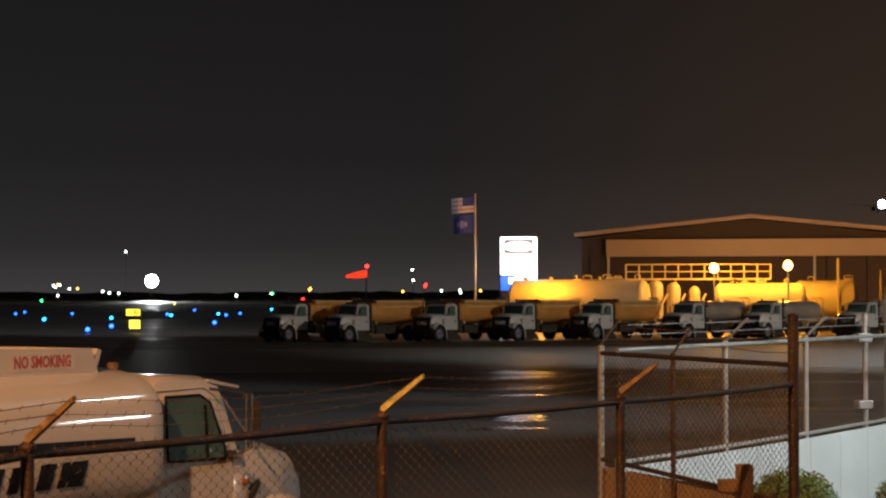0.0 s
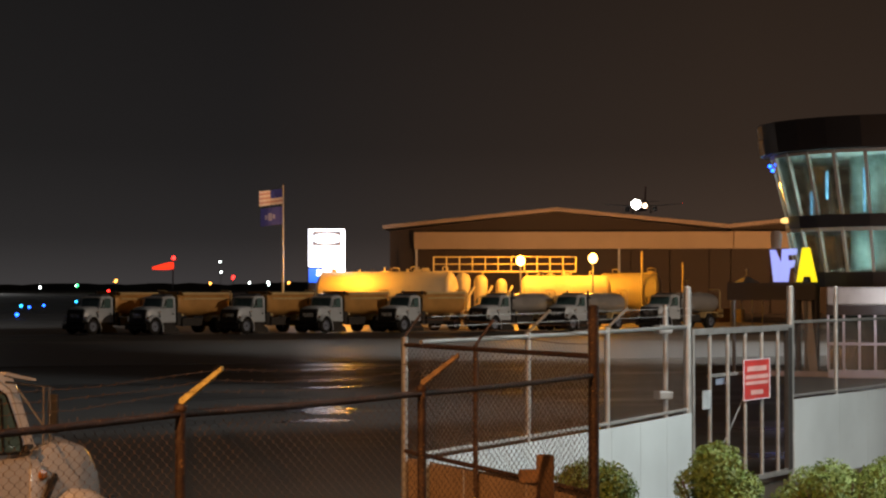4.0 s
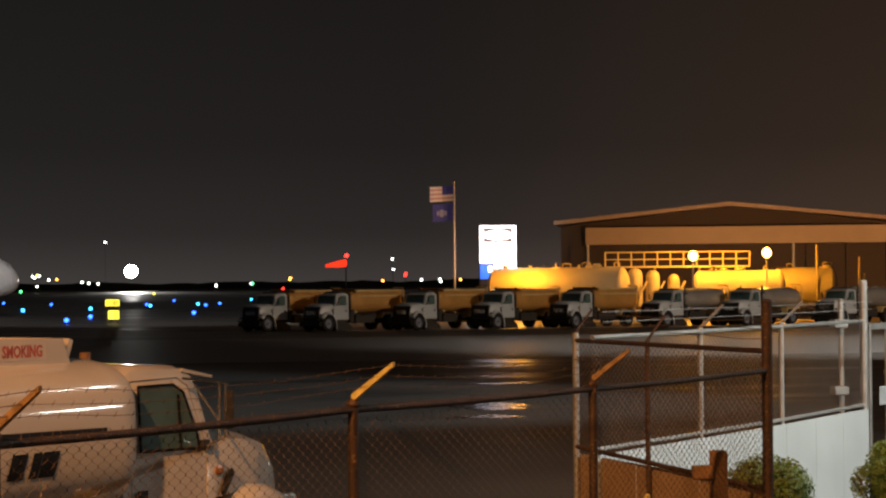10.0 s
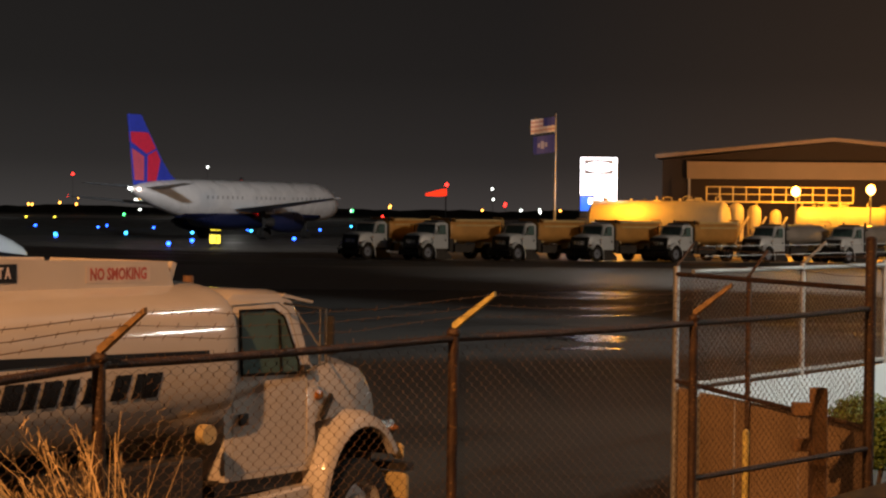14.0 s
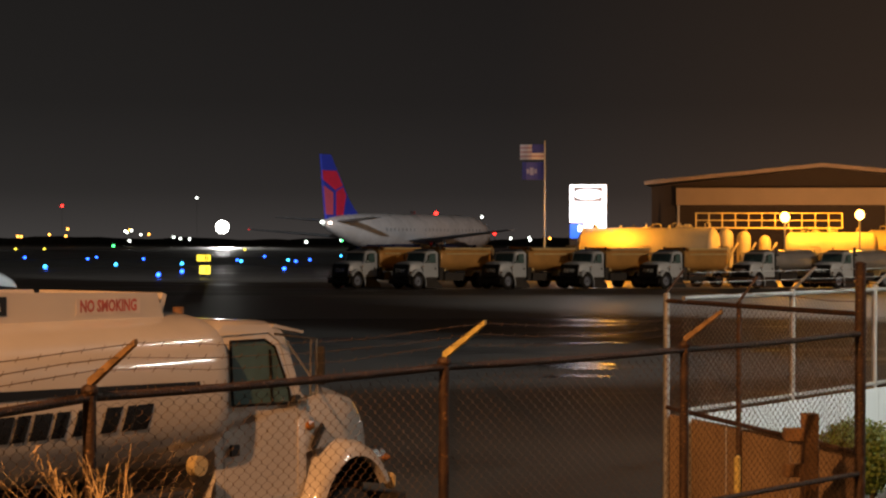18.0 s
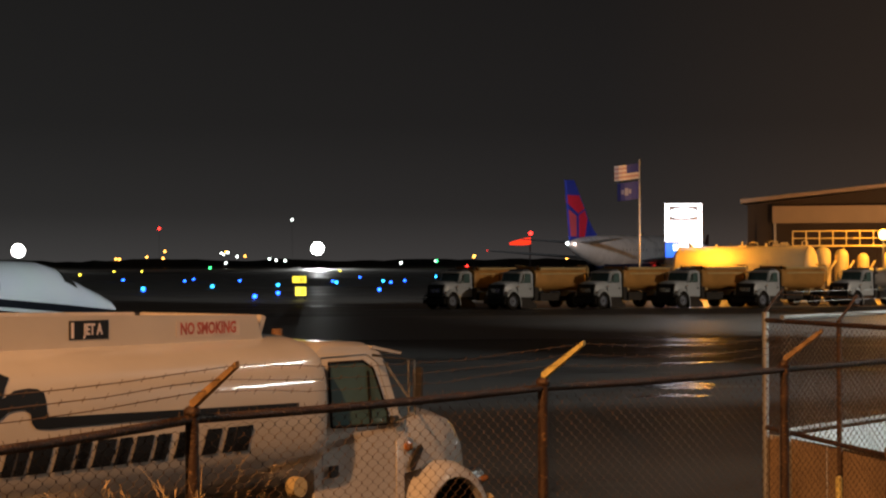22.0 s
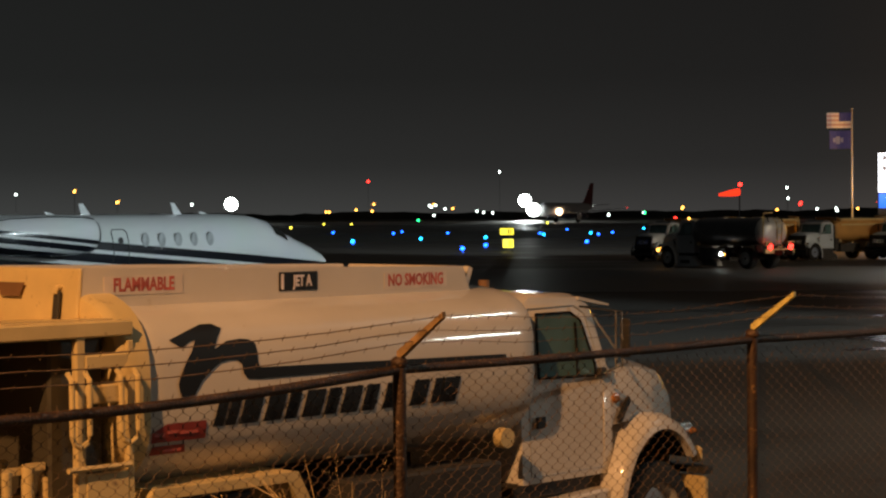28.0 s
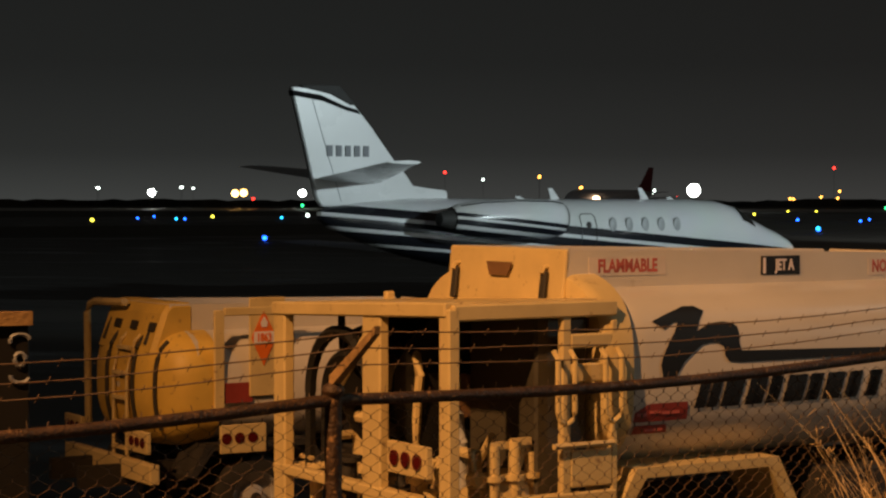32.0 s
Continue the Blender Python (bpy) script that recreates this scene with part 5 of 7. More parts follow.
def striped(name, base, dark, lines):
    """White paint with dark sweeping bands set by height above the ground and distance along the body."""
    m = bpy.data.materials.new(name)
    m.use_nodes = True
    n, l = m.node_tree.nodes, m.node_tree.links
    b = n["Principled BSDF"]
    b.inputs["Roughness"].default_value, b.inputs["Coat Weight"].default_value = 0.25, 0.4
    tcn = n.new("ShaderNodeTexCoord")
    sp = n.new("ShaderNodeSeparateXYZ")
    l.new(tcn.outputs["Object"], sp.inputs[0])
    slope = n.new("ShaderNodeMath")             # bands dip towards the nose
    slope.operation, slope.inputs[1].default_value = "MULTIPLY_ADD", lines[0]
    l.new(sp.outputs[0], slope.inputs[0])
    l.new(sp.outputs[2], slope.inputs[2])
    ramp = n.new("ShaderNodeValToRGB")
    ramp.color_ramp.interpolation = "CONSTANT"
    mr = n.new("ShaderNodeMapRange")
    mr.inputs[1].default_value, mr.inputs[2].default_value = lines[1], lines[2]
    l.new(slope.outputs[0], mr.inputs[0])
    l.new(mr.outputs[0], ramp.inputs[0])
    els = ramp.color_ramp.elements
    els[0].position, els[0].color = 0, (*dark, 1)
    els[1].position, els[1].color = lines[3][0], (*base, 1)
    for k, pos in enumerate(lines[3][1:]):
        e = els.new(pos)
        e.color = (*(dark if k % 2 == 0 else base), 1)
    noise_node = n.new("ShaderNodeTexNoise")
    noise_node.inputs["Scale"].default_value = 0.8
    l.new(tcn.outputs["Object"], noise_node.inputs["Vector"])
    mx = n.new("ShaderNodeMix")
    mx.data_type, mx.blend_type, mx.inputs[0].default_value = "RGBA", "MULTIPLY", 0.12
    l.new(ramp.outputs[0], mx.inputs[6])
    l.new(noise_node.outputs["Color"], mx.inputs[7])
    l.new(mx.outputs[2], b.inputs["Base Color"])
    return m


JETBODY = striped("banded_jet_paint", (0.74, 0.75, 0.76), (0.012, 0.013, 0.018), (0.085, 1.9, 3.1, (0.04, 0.11, 0.34, 0.43, 0.65, 0.74, 0.94)))
NACELLE = striped("banded_nacelle_paint", (0.74, 0.75, 0.76), (0.012, 0.013, 0.018), (0.10, 1.9, 3.8, (0.40, 0.46, 0.54, 0.58, 0.64)))


JETPANE = mat("shaded_cabin_window", (0.36, 0.37, 0.38), 0.4, vary=0.2)


def business_jet(m):
    jet = thing("business_jet", "white business jet with sweeping dark stripes, parked on the ramp", "aircraft", m=m)
    bm = B()
    rings = []
    for x, rad, z in ((0.9, 0.14, 2.62), (1.2, 0.30, 2.55), (2.2, 0.56, 2.42), (3.6, 0.82, 2.26), (5.2, 0.99, 2.10), (7.0, 1.05, 2.02), (14.0, 1.05, 2.02), (15.0, 1.02, 2.00), (15.7, 0.93, 1.93), (16.3, 0.76, 1.80), (17.0, 0.58, 1.68), (17.7, 0.40, 1.60), (18.2, 0.24, 1.54), (18.5, 0.06, 1.50)):
        rings.append(superring(x, 0, z, rad, rad, 30))
    loft(bm, rings)
    part("fuselage", bm, JETBODY, jet, "white fuselage with dark bands towards the tail", smooth=True)
    for s in (-1, 1):
        bm = B()
        grid = []
        for x, rad, z in ((15.62, 0.945, 1.94), (15.85, 0.895, 1.902), (16.05, 0.84, 1.86), (16.28, 0.775, 1.805)):
            row = []
            for k in range(7):
                a = radians(30 + 52 * k / 6)
                row.append(Vector((x, s * (rad + 0.014) * math.cos(a), z + (rad + 0.014) * math.sin(a))))
            grid.append(row)
        loft(bm, grid, cap=False, closed=False)
        part("cockpit_window", bm, GLASS, jet, "dark wraparound cockpit window", smooth=True)
    for k in range(5):
        for s in (-1, 1):
            bm = B()
            bmesh.ops.create_uvsphere(bm, u_segments=16, v_segments=8, radius=1, matrix=Matrix.Translation((10.32 + k * 0.616, s * 1.005, 2.28)) @ Matrix.Diagonal((0.15, 0.05, 0.25, 1)))
            part("cabin_window", bm, JETPANE, jet, smooth=True)
    bm = B()
    hatch = [(9.15, 1.52), (9.15, 2.55), (9.23, 2.63), (9.62, 2.63), (9.70, 2.55), (9.70, 1.52), (9.62, 1.46), (9.23, 1.46), (9.15, 1.52)]
    pts = []
    for (x0, z0), (x1, z1) in zip(hatch, hatch[1:]):
        for k in range(6):
            x, z = x0 + (x1 - x0) * k / 6, z0 + (z1 - z0) * k / 6
            pts.append((x, -math.sqrt(1.055 ** 2 - (z - 2.02) ** 2), z))
    pipe(bm, pts + pts[:1], 0.014, 5)
    exit_door = part("exit_door", bm, DARK, jet, "dark-seamed cabin door")
    bm = B()
    bmesh.ops.create_uvsphere(bm, u_segments=14, v_segments=8, radius=1, matrix=Matrix.Translation((9.43, -1.005, 2.24)) @ Matrix.Diagonal((0.11, 0.03, 0.17, 1)))
    part("door_window", bm, DARK, exit_door, smooth=True)
    # fin with dorsal fillet
    def fin_sheet(outline, half):
        bm = B()
        prism(bm, outline, 2 * half, Matrix.Translation((0, -half, 0)))
        return bm

    fin = part("fin", fin_sheet([(0.95, 2.85), (0.77, 3.1), (0.0, 6.10), (1.48, 6.10), (1.95, 5.66), (2.54, 5.02), (3.17, 4.24), (3.73, 3.69), (3.86, 3.40), (5.0, 3.32), (5.06, 3.26), (5.08, 2.85)], 0.10), JETWHITE, jet, "white swept fin", bevel=0.04)
    part("fin_cap", fin_sheet([(0.30, 6.09), (0.34, 6.15), (1.50, 6.16), (2.00, 5.66), (1.85, 5.64), (1.2, 5.93)], 0.108), DARK, fin, "dark fin cap")
    part("fin_band", fin_sheet([(0.02, 6.00), (0.9, 5.90), (1.65, 5.62), (2.06, 5.52), (2.16, 5.40), (1.7, 5.50), (0.95, 5.74), (0.04, 5.86)], 0.112), MATTBLACK, fin)
    for k in range(5):
        bm = B()
        x = 1.18 + k * 0.29
        box(bm, (x, -0.115, 4.38), (0.17, 0.03, 0.30))
        part("registration_bar", bm, SIGNGREY, fin)
    bm = B()
    cyl(bm, (1.55, -0.10, 3.0), (0.62, -0.10, 5.85), 0.012, seg=4)
    part("rudder_seam", bm, GREYPAINT, fin)
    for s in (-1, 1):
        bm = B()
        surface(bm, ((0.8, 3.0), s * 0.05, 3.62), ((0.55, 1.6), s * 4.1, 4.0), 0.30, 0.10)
        # far tailplane is grey: its shade is put into the paint
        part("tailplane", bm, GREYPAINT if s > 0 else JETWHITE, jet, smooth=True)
        # engine
        bm = B()
        rings = []
        for x, r2 in ((4.1, 0.34), (4.3, 0.42), (5.0, 0.52), (6.2, 0.575), (7.3, 0.56), (7.75, 0.50), (7.85, 0.43)):
            rings.append(superring(x, s * 1.72, 2.50, r2, r2, 26))
        loft(bm, rings, cap=False)
        eng = part("engine_nacelle", bm, NACELLE, jet, "banded engine nacelle", smooth=True)
        bm = B()
        loft(bm, [superring(3.7, s * 1.72, 2.50, 0.19, 0.19, 20), superring(4.15, s * 1.72, 2.50, 0.32, 0.32, 20), superring(7.6, s * 1.72, 2.50, 0.40, 0.40, 20)])
        part("exhaust_nozzle", bm, DARK, eng, smooth=True)
        bm = B()
        loft(bm, [superring(7.80, s * 1.72, 2.50, 0.482, 0.482, 26), superring(7.86, s * 1.72, 2.50, 0.445, 0.445, 26)], cap=False)
        part("intake_lip", bm, BLACKPAINT, eng, smooth=True)
        bm = B()
        pipe(bm, [(x, s * (1.72 + (r2 + 0.006) * math.cos(radians(62))), 2.50 + (r2 + 0.006) * math.sin(radians(62))) for x, r2 in ((4.3, 0.42), (5.0, 0.52), (5.6, 0.55), (6.2, 0.575), (7.3, 0.56), (7.75, 0.50))], 0.016, 6)
        part("trim_line", bm, BLACKPAINT, eng)
        bm = B()
        box(bm, (5.8, s * 1.1, 2.5), (2.2, 0.6, 0.22))
        part("pylon", bm, JETWHITE, jet)
        bm = B()
        surface(bm, ((6.6, 10.2), s * 0.6, 1.25), ((5.2, 6.7), s * 10.2, 1.65), 0.36, 0.10)
        part("wing", bm, NAVY, jet, "dark-bellied wing", smooth=True)
        bm = B()
        cyl(bm, (8.0, s * 1.5, 1.2), (8.0, s * 1.5, 0.3), 0.07)
        leg = part("main_gear_leg", bm, CHROME, jet)
        bm = B()
        for o in (-0.16, 0.10):
            cyl(bm, (8.0, s * 1.5 + o, 0.28), (8.0, s * 1.5 + o + 0.12, 0.28), 0.28, seg=18)
        part("main_wheel", bm, RUBBER, leg, smooth=True)
    bm = B()
    cyl(bm, (15.9, 0, 1.1), (15.9, 0, 0.2), 0.05)
    leg = part("nose_gear_leg", bm, CHROME, jet)
    bm = B()
    cyl(bm, (15.9, -0.1, 0.21), (15.9, 0.1, 0.21), 0.21, seg=18)
    part("nose_wheel", bm, RUBBER, leg, smooth=True)
    for x, h in ((7.6, 0.10), (8.8, 0.34), (12.2, 0.36), (13.3, 0.08)):
        bm = B()
        surface(bm, ((x, x + 0.34), 0, 3.03), ((x - 0.12, x + 0.04), 0, 3.05 + h), 0.05, 0.03, "y")
        part("aerial", bm, JETWHITE, jet)
    bm = B()
    surface(bm, ((5.5, 11.5), -0.9, 1.12), ((6.0, 11.0), 0.9, 1.12), 0.5, 0.5)
    part("belly_fairing", bm, NAVY, jet, smooth=True)
    bm = B()
    ball(bm, (0.55, 0, 2.62), 0.05, sub=1)
    part("tail_lamp", bm, WHITEGLOW, jet)
    return jet


business_jet(pose(-15.84, 50.05, 0, 0, 0, 46.2))


# ---- airliners ----
def airliner(name, label, m, body, fin_colours, belly):
    """A twin-engined airliner, 33.8 m long; origin below the fin's upper rear corner."""
    al = thing(name, label, "aircraft", m=m)
    bm = B()
    rings = []
    for x, rad, z in ((0.6, 0.25, 4.75), (1.6, 0.65, 4.62), (4.0, 1.20, 4.35), (7.0, 1.66, 4.05), (10.5, 1.95, 3.82), (13.0, 1.98, 3.78), (29.0, 1.98, 3.78), (30.6, 1.86, 3.72), (31.9, 1.60, 3.58), (32.9, 1.15, 3.40), (33.5, 0.70, 3.25), (33.84, 0.12, 3.15)):
        rings.append(superring(x, 0, z, rad, rad * 1.03, 34))
    loft(bm, rings)
    part("fuselage", bm, body, al, "long white fuselage", smooth=True)
    bm = B()
    rings = []
    for x, rad, z in ((7.5, 0.9, 2.72), (10.5, 1.5, 2.42), (13.0, 1.72, 2.30), (21.0, 1.72, 2.30), (29.0, 1.5, 2.38), (31.0, 0.9, 2.6)):
        rings.append(superring(x, 0, z, rad, 0.62, 24))
    loft(bm, rings)
    part("belly", bm, belly, al, "dark painted belly", smooth=True)
    bm = B()
    loft(bm, [superring(x, 0, z, ry, rz, 24, 2.6) for x, ry, rz, z in ((9.5, 0.9, 0.3, 2.2), (11.0, 1.7, 0.75, 1.95), (13.5, 2.05, 0.95, 1.85), (18.5, 2.05, 0.95, 1.85), (21.0, 1.6, 0.7, 1.95), (22.5, 0.8, 0.3, 2.2))])
    part("wing_fairing", bm, belly, al, "dark bulged fairing under the wing", smooth=True)
    bm = B()
    prism(bm, [(0.95, 5.1), (0.0, 11.76), (1.85, 11.76), (5.0, 7.4), (6.1, 6.2), (7.8, 5.2)], 0.24, Matrix.Translation((0, -0.12, 0)))
    fin = part("fin", bm, fin_colours[0], al, "blue fin with angular red panels" if len(fin_colours) > 1 else "dark red fin", bevel=0.05)
    if len(fin_colours) > 1:
        # angular panels of the painted fin, a hand's width proud on each side
        for s in (-1, 1):
            for colour, pts in ((fin_colours[1], [(0.28, 10.1), (2.80, 10.1), (3.95, 8.65), (2.62, 8.10), (0.40, 9.15)]),
                                (fin_colours[1], [(2.78, 7.95), (4.02, 8.45), (4.62, 7.55), (4.05, 5.56), (2.75, 5.50)]),
                                (fin_colours[2], [(0.50, 8.55), (2.25, 7.85), (2.25, 5.56), (0.93, 5.60)])):
                bm = B()
                prism(bm, pts, 0.02, Matrix.Translation((0, s * 0.13 - 0.01, 0)))
                part("fin_panel", bm, colour, fin)
    for s in (-1, 1):
        bm = B()
        surface(bm, ((1.9, 5.2), s * 0.4, 4.9), ((0.7, 2.2), s * 6.2, 5.3), 0.34, 0.14)
        part("tailplane", bm, GREYPAINT, al, smooth=True)
        bm = B()
        surface(bm, ((14.0, 21.5), s * 1.2, 2.9), ((12.4, 16.0), s * 6.3, 3.25), 0.7, 0.42)
        surface(bm, ((12.4, 16.0), s * 6.3, 3.25), ((9.6, 11.1), s * 16.6, 4.1), 0.42, 0.14)
        wing = part("wing", bm, GREYPAINT, al, "swept grey wing", smooth=True)
        bm = B()
        rings = []
        for x, r2 in ((14.6, 0.62), (15.6, 0.90), (17.2, 1.10), (18.6, 1.10), (19.0, 0.98)):
            rings.append(superring(x, s * 5.75, 1.72, r2, r2, 26))
        loft(bm, rings, cap=False)
        eng = part("engine", bm, belly, al, "dark blue engine nacelle", smooth=True)
        bm = B()
        loft(bm, [superring(13.6, s * 5.75, 1.72, 0.2, 0.2, 18), superring(14.9, s * 5.75, 1.72, 0.55, 0.55, 18), superring(18.7, s * 5.75, 1.72, 0.92, 0.92, 18)])
        part("engine_core", bm, DARK, eng, smooth=True)
        bm = B()
        box(bm, (16.6, s * 5.75, 2.85), (3.0, 0.3, 0.5))
        part("pylon", bm, GREYPAINT, eng)
        bm = B()
        cyl(bm, (16.2, s * 3.8, 2.8), (16.2, s * 3.8, 0.6), 0.16)
        leg = part("main_gear_leg", bm, DARK, al)
        bm = B()
        for o in (-0.45, 0.10):
            cyl(bm, (16.2, s * 3.8 + o, 0.58), (16.2, s * 3.8 + o + 0.35, 0.58), 0.58, seg=20)
        part("main_wheels", bm, RUBBER, leg, smooth=True)
    bm = B()
    cyl(bm, (28.6, 0, 2.2), (28.6, 0, 0.4), 0.12)
    leg = part("nose_gear_leg", bm, DARK, al)
    bm = B()
    cyl(bm, (28.6, -0.35, 0.4), (28.6, 0.35, 0.4), 0.4, seg=20)
    part("nose_wheels", bm, RUBBER, leg, smooth=True)
    bm = B()
    for y in (-0.62, 0.05):
        prism(bm, [(32.0, 3.85), (31.75, 4.45), (32.4, 4.35), (32.8, 3.80)], 0.55, Matrix.Translation((0.03, y, 0.06)))
    part("cockpit_windows", bm, GLASS, al, "dark cockpit windows")
    for k in range(26):
        if k in (8, 9, 17):
            continue
        bm = B()
        box(bm, (9.6 + k * 0.78, -1.965, 4.1), (0.22, 0.03, 0.32))
        part("cabin_window", bm, JETPANE, al)
    for x in (30.4, 7.2):
        bm = B()
        for a, b in (((x, 3.0), (x, 4.8)), ((x, 4.8), (x + 0.85, 4.8)), ((x + 0.85, 4.8), (x + 0.85, 3.0))):
            r2 = 1.9 if x > 20 else 1.68
            cyl(bm, (a[0], -math.sqrt(max(0.1, r2 ** 2 - (a[1] - 3.8) ** 2)) - 0.02, a[1]), (b[0], -math.sqrt(max(0.1, r2 ** 2 - (b[1] - 3.8) ** 2)) - 0.02, b[1]), 0.03, seg=4)
        part("door_outline", bm, GREYPAINT, al)
    for c, g in (((0.35, 0, 4.8), WHITEGLOW), ((1.0, -0.65, 4.72), PALELAMP), ((10.2, 16.7, 4.1), REDGLOW)):
        bm = B()
        ball(bm, c, 0.16 if abs(c[1]) < 5 else 0.09, sub=1)
        part("navigation_lamp", bm, g, al)
    return al


FINRED = mat("red_fin_paint", (0.86, 0.03, 0.09), 0.75, vary=0.1)
FINBLUE = mat("blue_fin_paint", (0.030, 0.06, 0.60), 0.75, vary=0.1)
FINPINK = mat("pale_red_fin_paint", (0.78, 0.12, 0.20), 0.75, vary=0.1)
DARKBODY = mat("dark_red_tail_paint", (0.16, 0.02, 0.03), 0.4, vary=0.15)
taxiing = airliner("airliner", "white airliner with blue and red fin taxiing past", pose(-4.5, 178, 0, 0, 0, 49), JETWHITE, (FINBLUE, FINRED, FINPINK), NAVY)
landing = airliner("landing_airliner", "distant airliner rolling along the runway with landing lamps lit", pose(0, 430, 0, 0, 0, 195), GREYPAINT, (DARKBODY,), NAVY)
# glowing balls far larger than the lamps, shaped to imitate their glare
bm = B()
ball(bm, (0, 0, 0), 1.9, sub=3)
nose_lamp = part("landing_lamp", bm, HOTWHITE, landing, "landing lamp swollen to the size of its glare", smooth=True)
bm = B()
ball(bm, (25.0, 2.4, 3.2), 1.0, sub=3)
part("wing_root_lamp", bm, WARMLAMP, landing, "wing root lamp swollen to the size of its glare", smooth=True)

# turning beacons above and below the taxiing airliner, each with one lit side
BEACONS = []
for y, z in ((0, 6.0), (-2.12, 2.55)):
    bm = B()
    cyl(bm, (0, 0, -0.16), (0, 0, 0.16), 0.15, seg=12)
    for x in (-0.13, 0.13):
        box(bm, (x, -0.22, 0), (0.03, 0.22, 0.32))
    spin = part("anti_collision_beacon", bm, DARK, taxiing, "turning red beacon", m=pose(17.6, y, z))
    bm = B()
    box(bm, (0, -0.17, 0), (0.20, 0.06, 0.28))
    part("beacon_lens", bm, REDGLOW, spin)
    BEACONS.append((spin, y, z))

# lamps of the driving tanker
for x, y, z, g, r in ((4.0, 0.70, 0.88, HOTWHITE, 0.09), (4.0, -0.70, 0.88, HOTWHITE, 0.09), (3.98, 1.12, 0.86, AMBERGLOW, 0.10), (2.2, 0.7, 2.40, AMBERGLOW, 0.07), (-3.14, 0.86, 1.06, REDGLOW, 0.15), (-3.14, -0.86, 1.06, REDGLOW, 0.15), (-0.24, 1.17, 0.70, HOTWHITE, 0.09), (-0.46, 1.17, 0.68, AMBERGLOW, 0.06)):
    bm = B()
    ball(bm, (x, y, z), r, sub=1)
    part("lit_lamp", bm, g, moving_truck)
bm = B()
loft(bm, [superring(x, 0, 1.75, 1.19 * k, 0.68 * k, 48, 2.3) for x, k in ((-2.44, 1.015), (-2.53, 1.007), (-2.652, 0.972), (-2.776, 0.876), (-2.88, 0.675), (-2.937, 0.36), (-2.952, 0.05))], cap=False)
part("tank_head", bm, PALEPOLE, moving_truck, "pale bare tank head", smooth=True)


# ---- fuel farm, sign, flags, hangar ----
def storage_tank(place, turn, length, r):
    ob = thing("storage_tank", "pale horizontal fuel storage tank under sodium lamps", "tank", m=pose(*place, 0, 0, turn), group="fuel tanks")
    bm = B()
    rings = []
    for x, k in ((-0.5, 0.05), (-0.46, 0.4), (-0.36, 0.75), (-0.2, 0.93), (0, 1), (length, 1), (length + 0.2, 0.93), (length + 0.36, 0.75), (length + 0.46, 0.4), (length + 0.5, 0.05)):
        rings.append(superring(x, 0, r + 0.9, r * k, r * k, 36))
    loft(bm, rings)
    shell = part("shell", bm, TANKPAINT, ob, smooth=True)
    for x in (0.02, length * 0.33, length * 0.66, length - 0.02):
        bm = B()
        loft(bm, [superring(x - 0.05, 0, r + 0.9, r + 0.02, r + 0.02, 36), superring(x + 0.05, 0, r + 0.9, r + 0.02, r + 0.02, 36)], cap=False)
        part("hoop", bm, TANKPAINT, shell, smooth=True)
    for x in (length * 0.15, length * 0.85):
        bm = B()
        prism(bm, [(-r * 0.8, 0), (r * 0.8, 0), (r * 0.95, 1.4), (-r * 0.95, 1.4)], 0.35, pose(x, 0, 0, 0, 0, 90))
        part("saddle", bm, PALEWALL, ob)
    rnd = random.Random(int(length * 10))
    for k in range(int(length * 1.8)):
        x = rnd.uniform(0.2, length - 0.2)
        y, h, w = rnd.uniform(-0.5, 0.5), rnd.uniform(0.10, 0.42), rnd.uniform(0.08, 0.30)
        bm = B()
        z = 2 * r + 0.86
        if k % 3 == 0:
            pipe(bm, [(x, y, z - 0.1), (x, y, z + h), (x + w, y, z + h + 0.05), (x + 2.4 * w, y, z + h), (x + 2.5 * w, y, z - 0.1)], 0.045, 6)
        elif k % 3 == 1:
            cyl(bm, (x, y, z - 0.1), (x, y, z + h), w * 0.5, seg=10)
            cyl(bm, (x, y, z + h), (x, y, z + h + 0.05), w * 0.7, seg=10)
        else:
            box(bm, (x, y, z + h * 0.35), (w * 2, w, h * 0.9))
        part("tank_fitting", bm, TANKPAINT if k % 4 else OLIVEGREY, ob)
    return ob


storage_tank((35.6, 143.2, 0), -32, 9.8, 1.55)
storage_tank((50.6, 139.6, 0), -22, 6.0, 1.40)
storage_tank((57.5, 140.8, 0), -22, 4.0, 1.5)
for x, y, r, h in ((46.0, 141.2, 0.58, 3.35), (47.3, 140.8, 0.52, 3.2), (48.9, 140.6, 0.45, 2.9)):
    vessel = thing("filter_vessel", "pale upright domed filter vessel beside the fuel tanks", "vessel", m=pose(x, y, 0), group="filter vessels")
    bm = B()
    loft(bm, [[Vector((r * f * math.cos(a * math.tau / 20), r * f * math.sin(a * math.tau / 20), z)) for a in range(20)] for f, z in ((0.9, 0.5), (1, 0.6), (1, h), (0.93, h + 0.22), (0.72, h + 0.42), (0.4, h + 0.54), (0.05, h + 0.58))])
    part("shell", bm, TANKPAINT, vessel, smooth=True)
    for a in range(3):
        bm = B()
        cyl(bm, (r * 0.8 * math.cos(a * 2.1), r * 0.8 * math.sin(a * 2.1), 0), (r * 0.8 * math.cos(a * 2.1), r * 0.8 * math.sin(a * 2.1), 0.62), 0.06, seg=6)
        part("leg", bm, TANKPAINT, vessel)
    bm = B()
    pipe(bm, [(0, -r, 1.2), (0, -r - 0.3, 1.3), (0.25, -r - 0.3, 2.2), (0.7, -r - 0.2, 2.9)], 0.09, 8)
    part("pipe", bm, TANKPAINT, vessel, smooth=True)
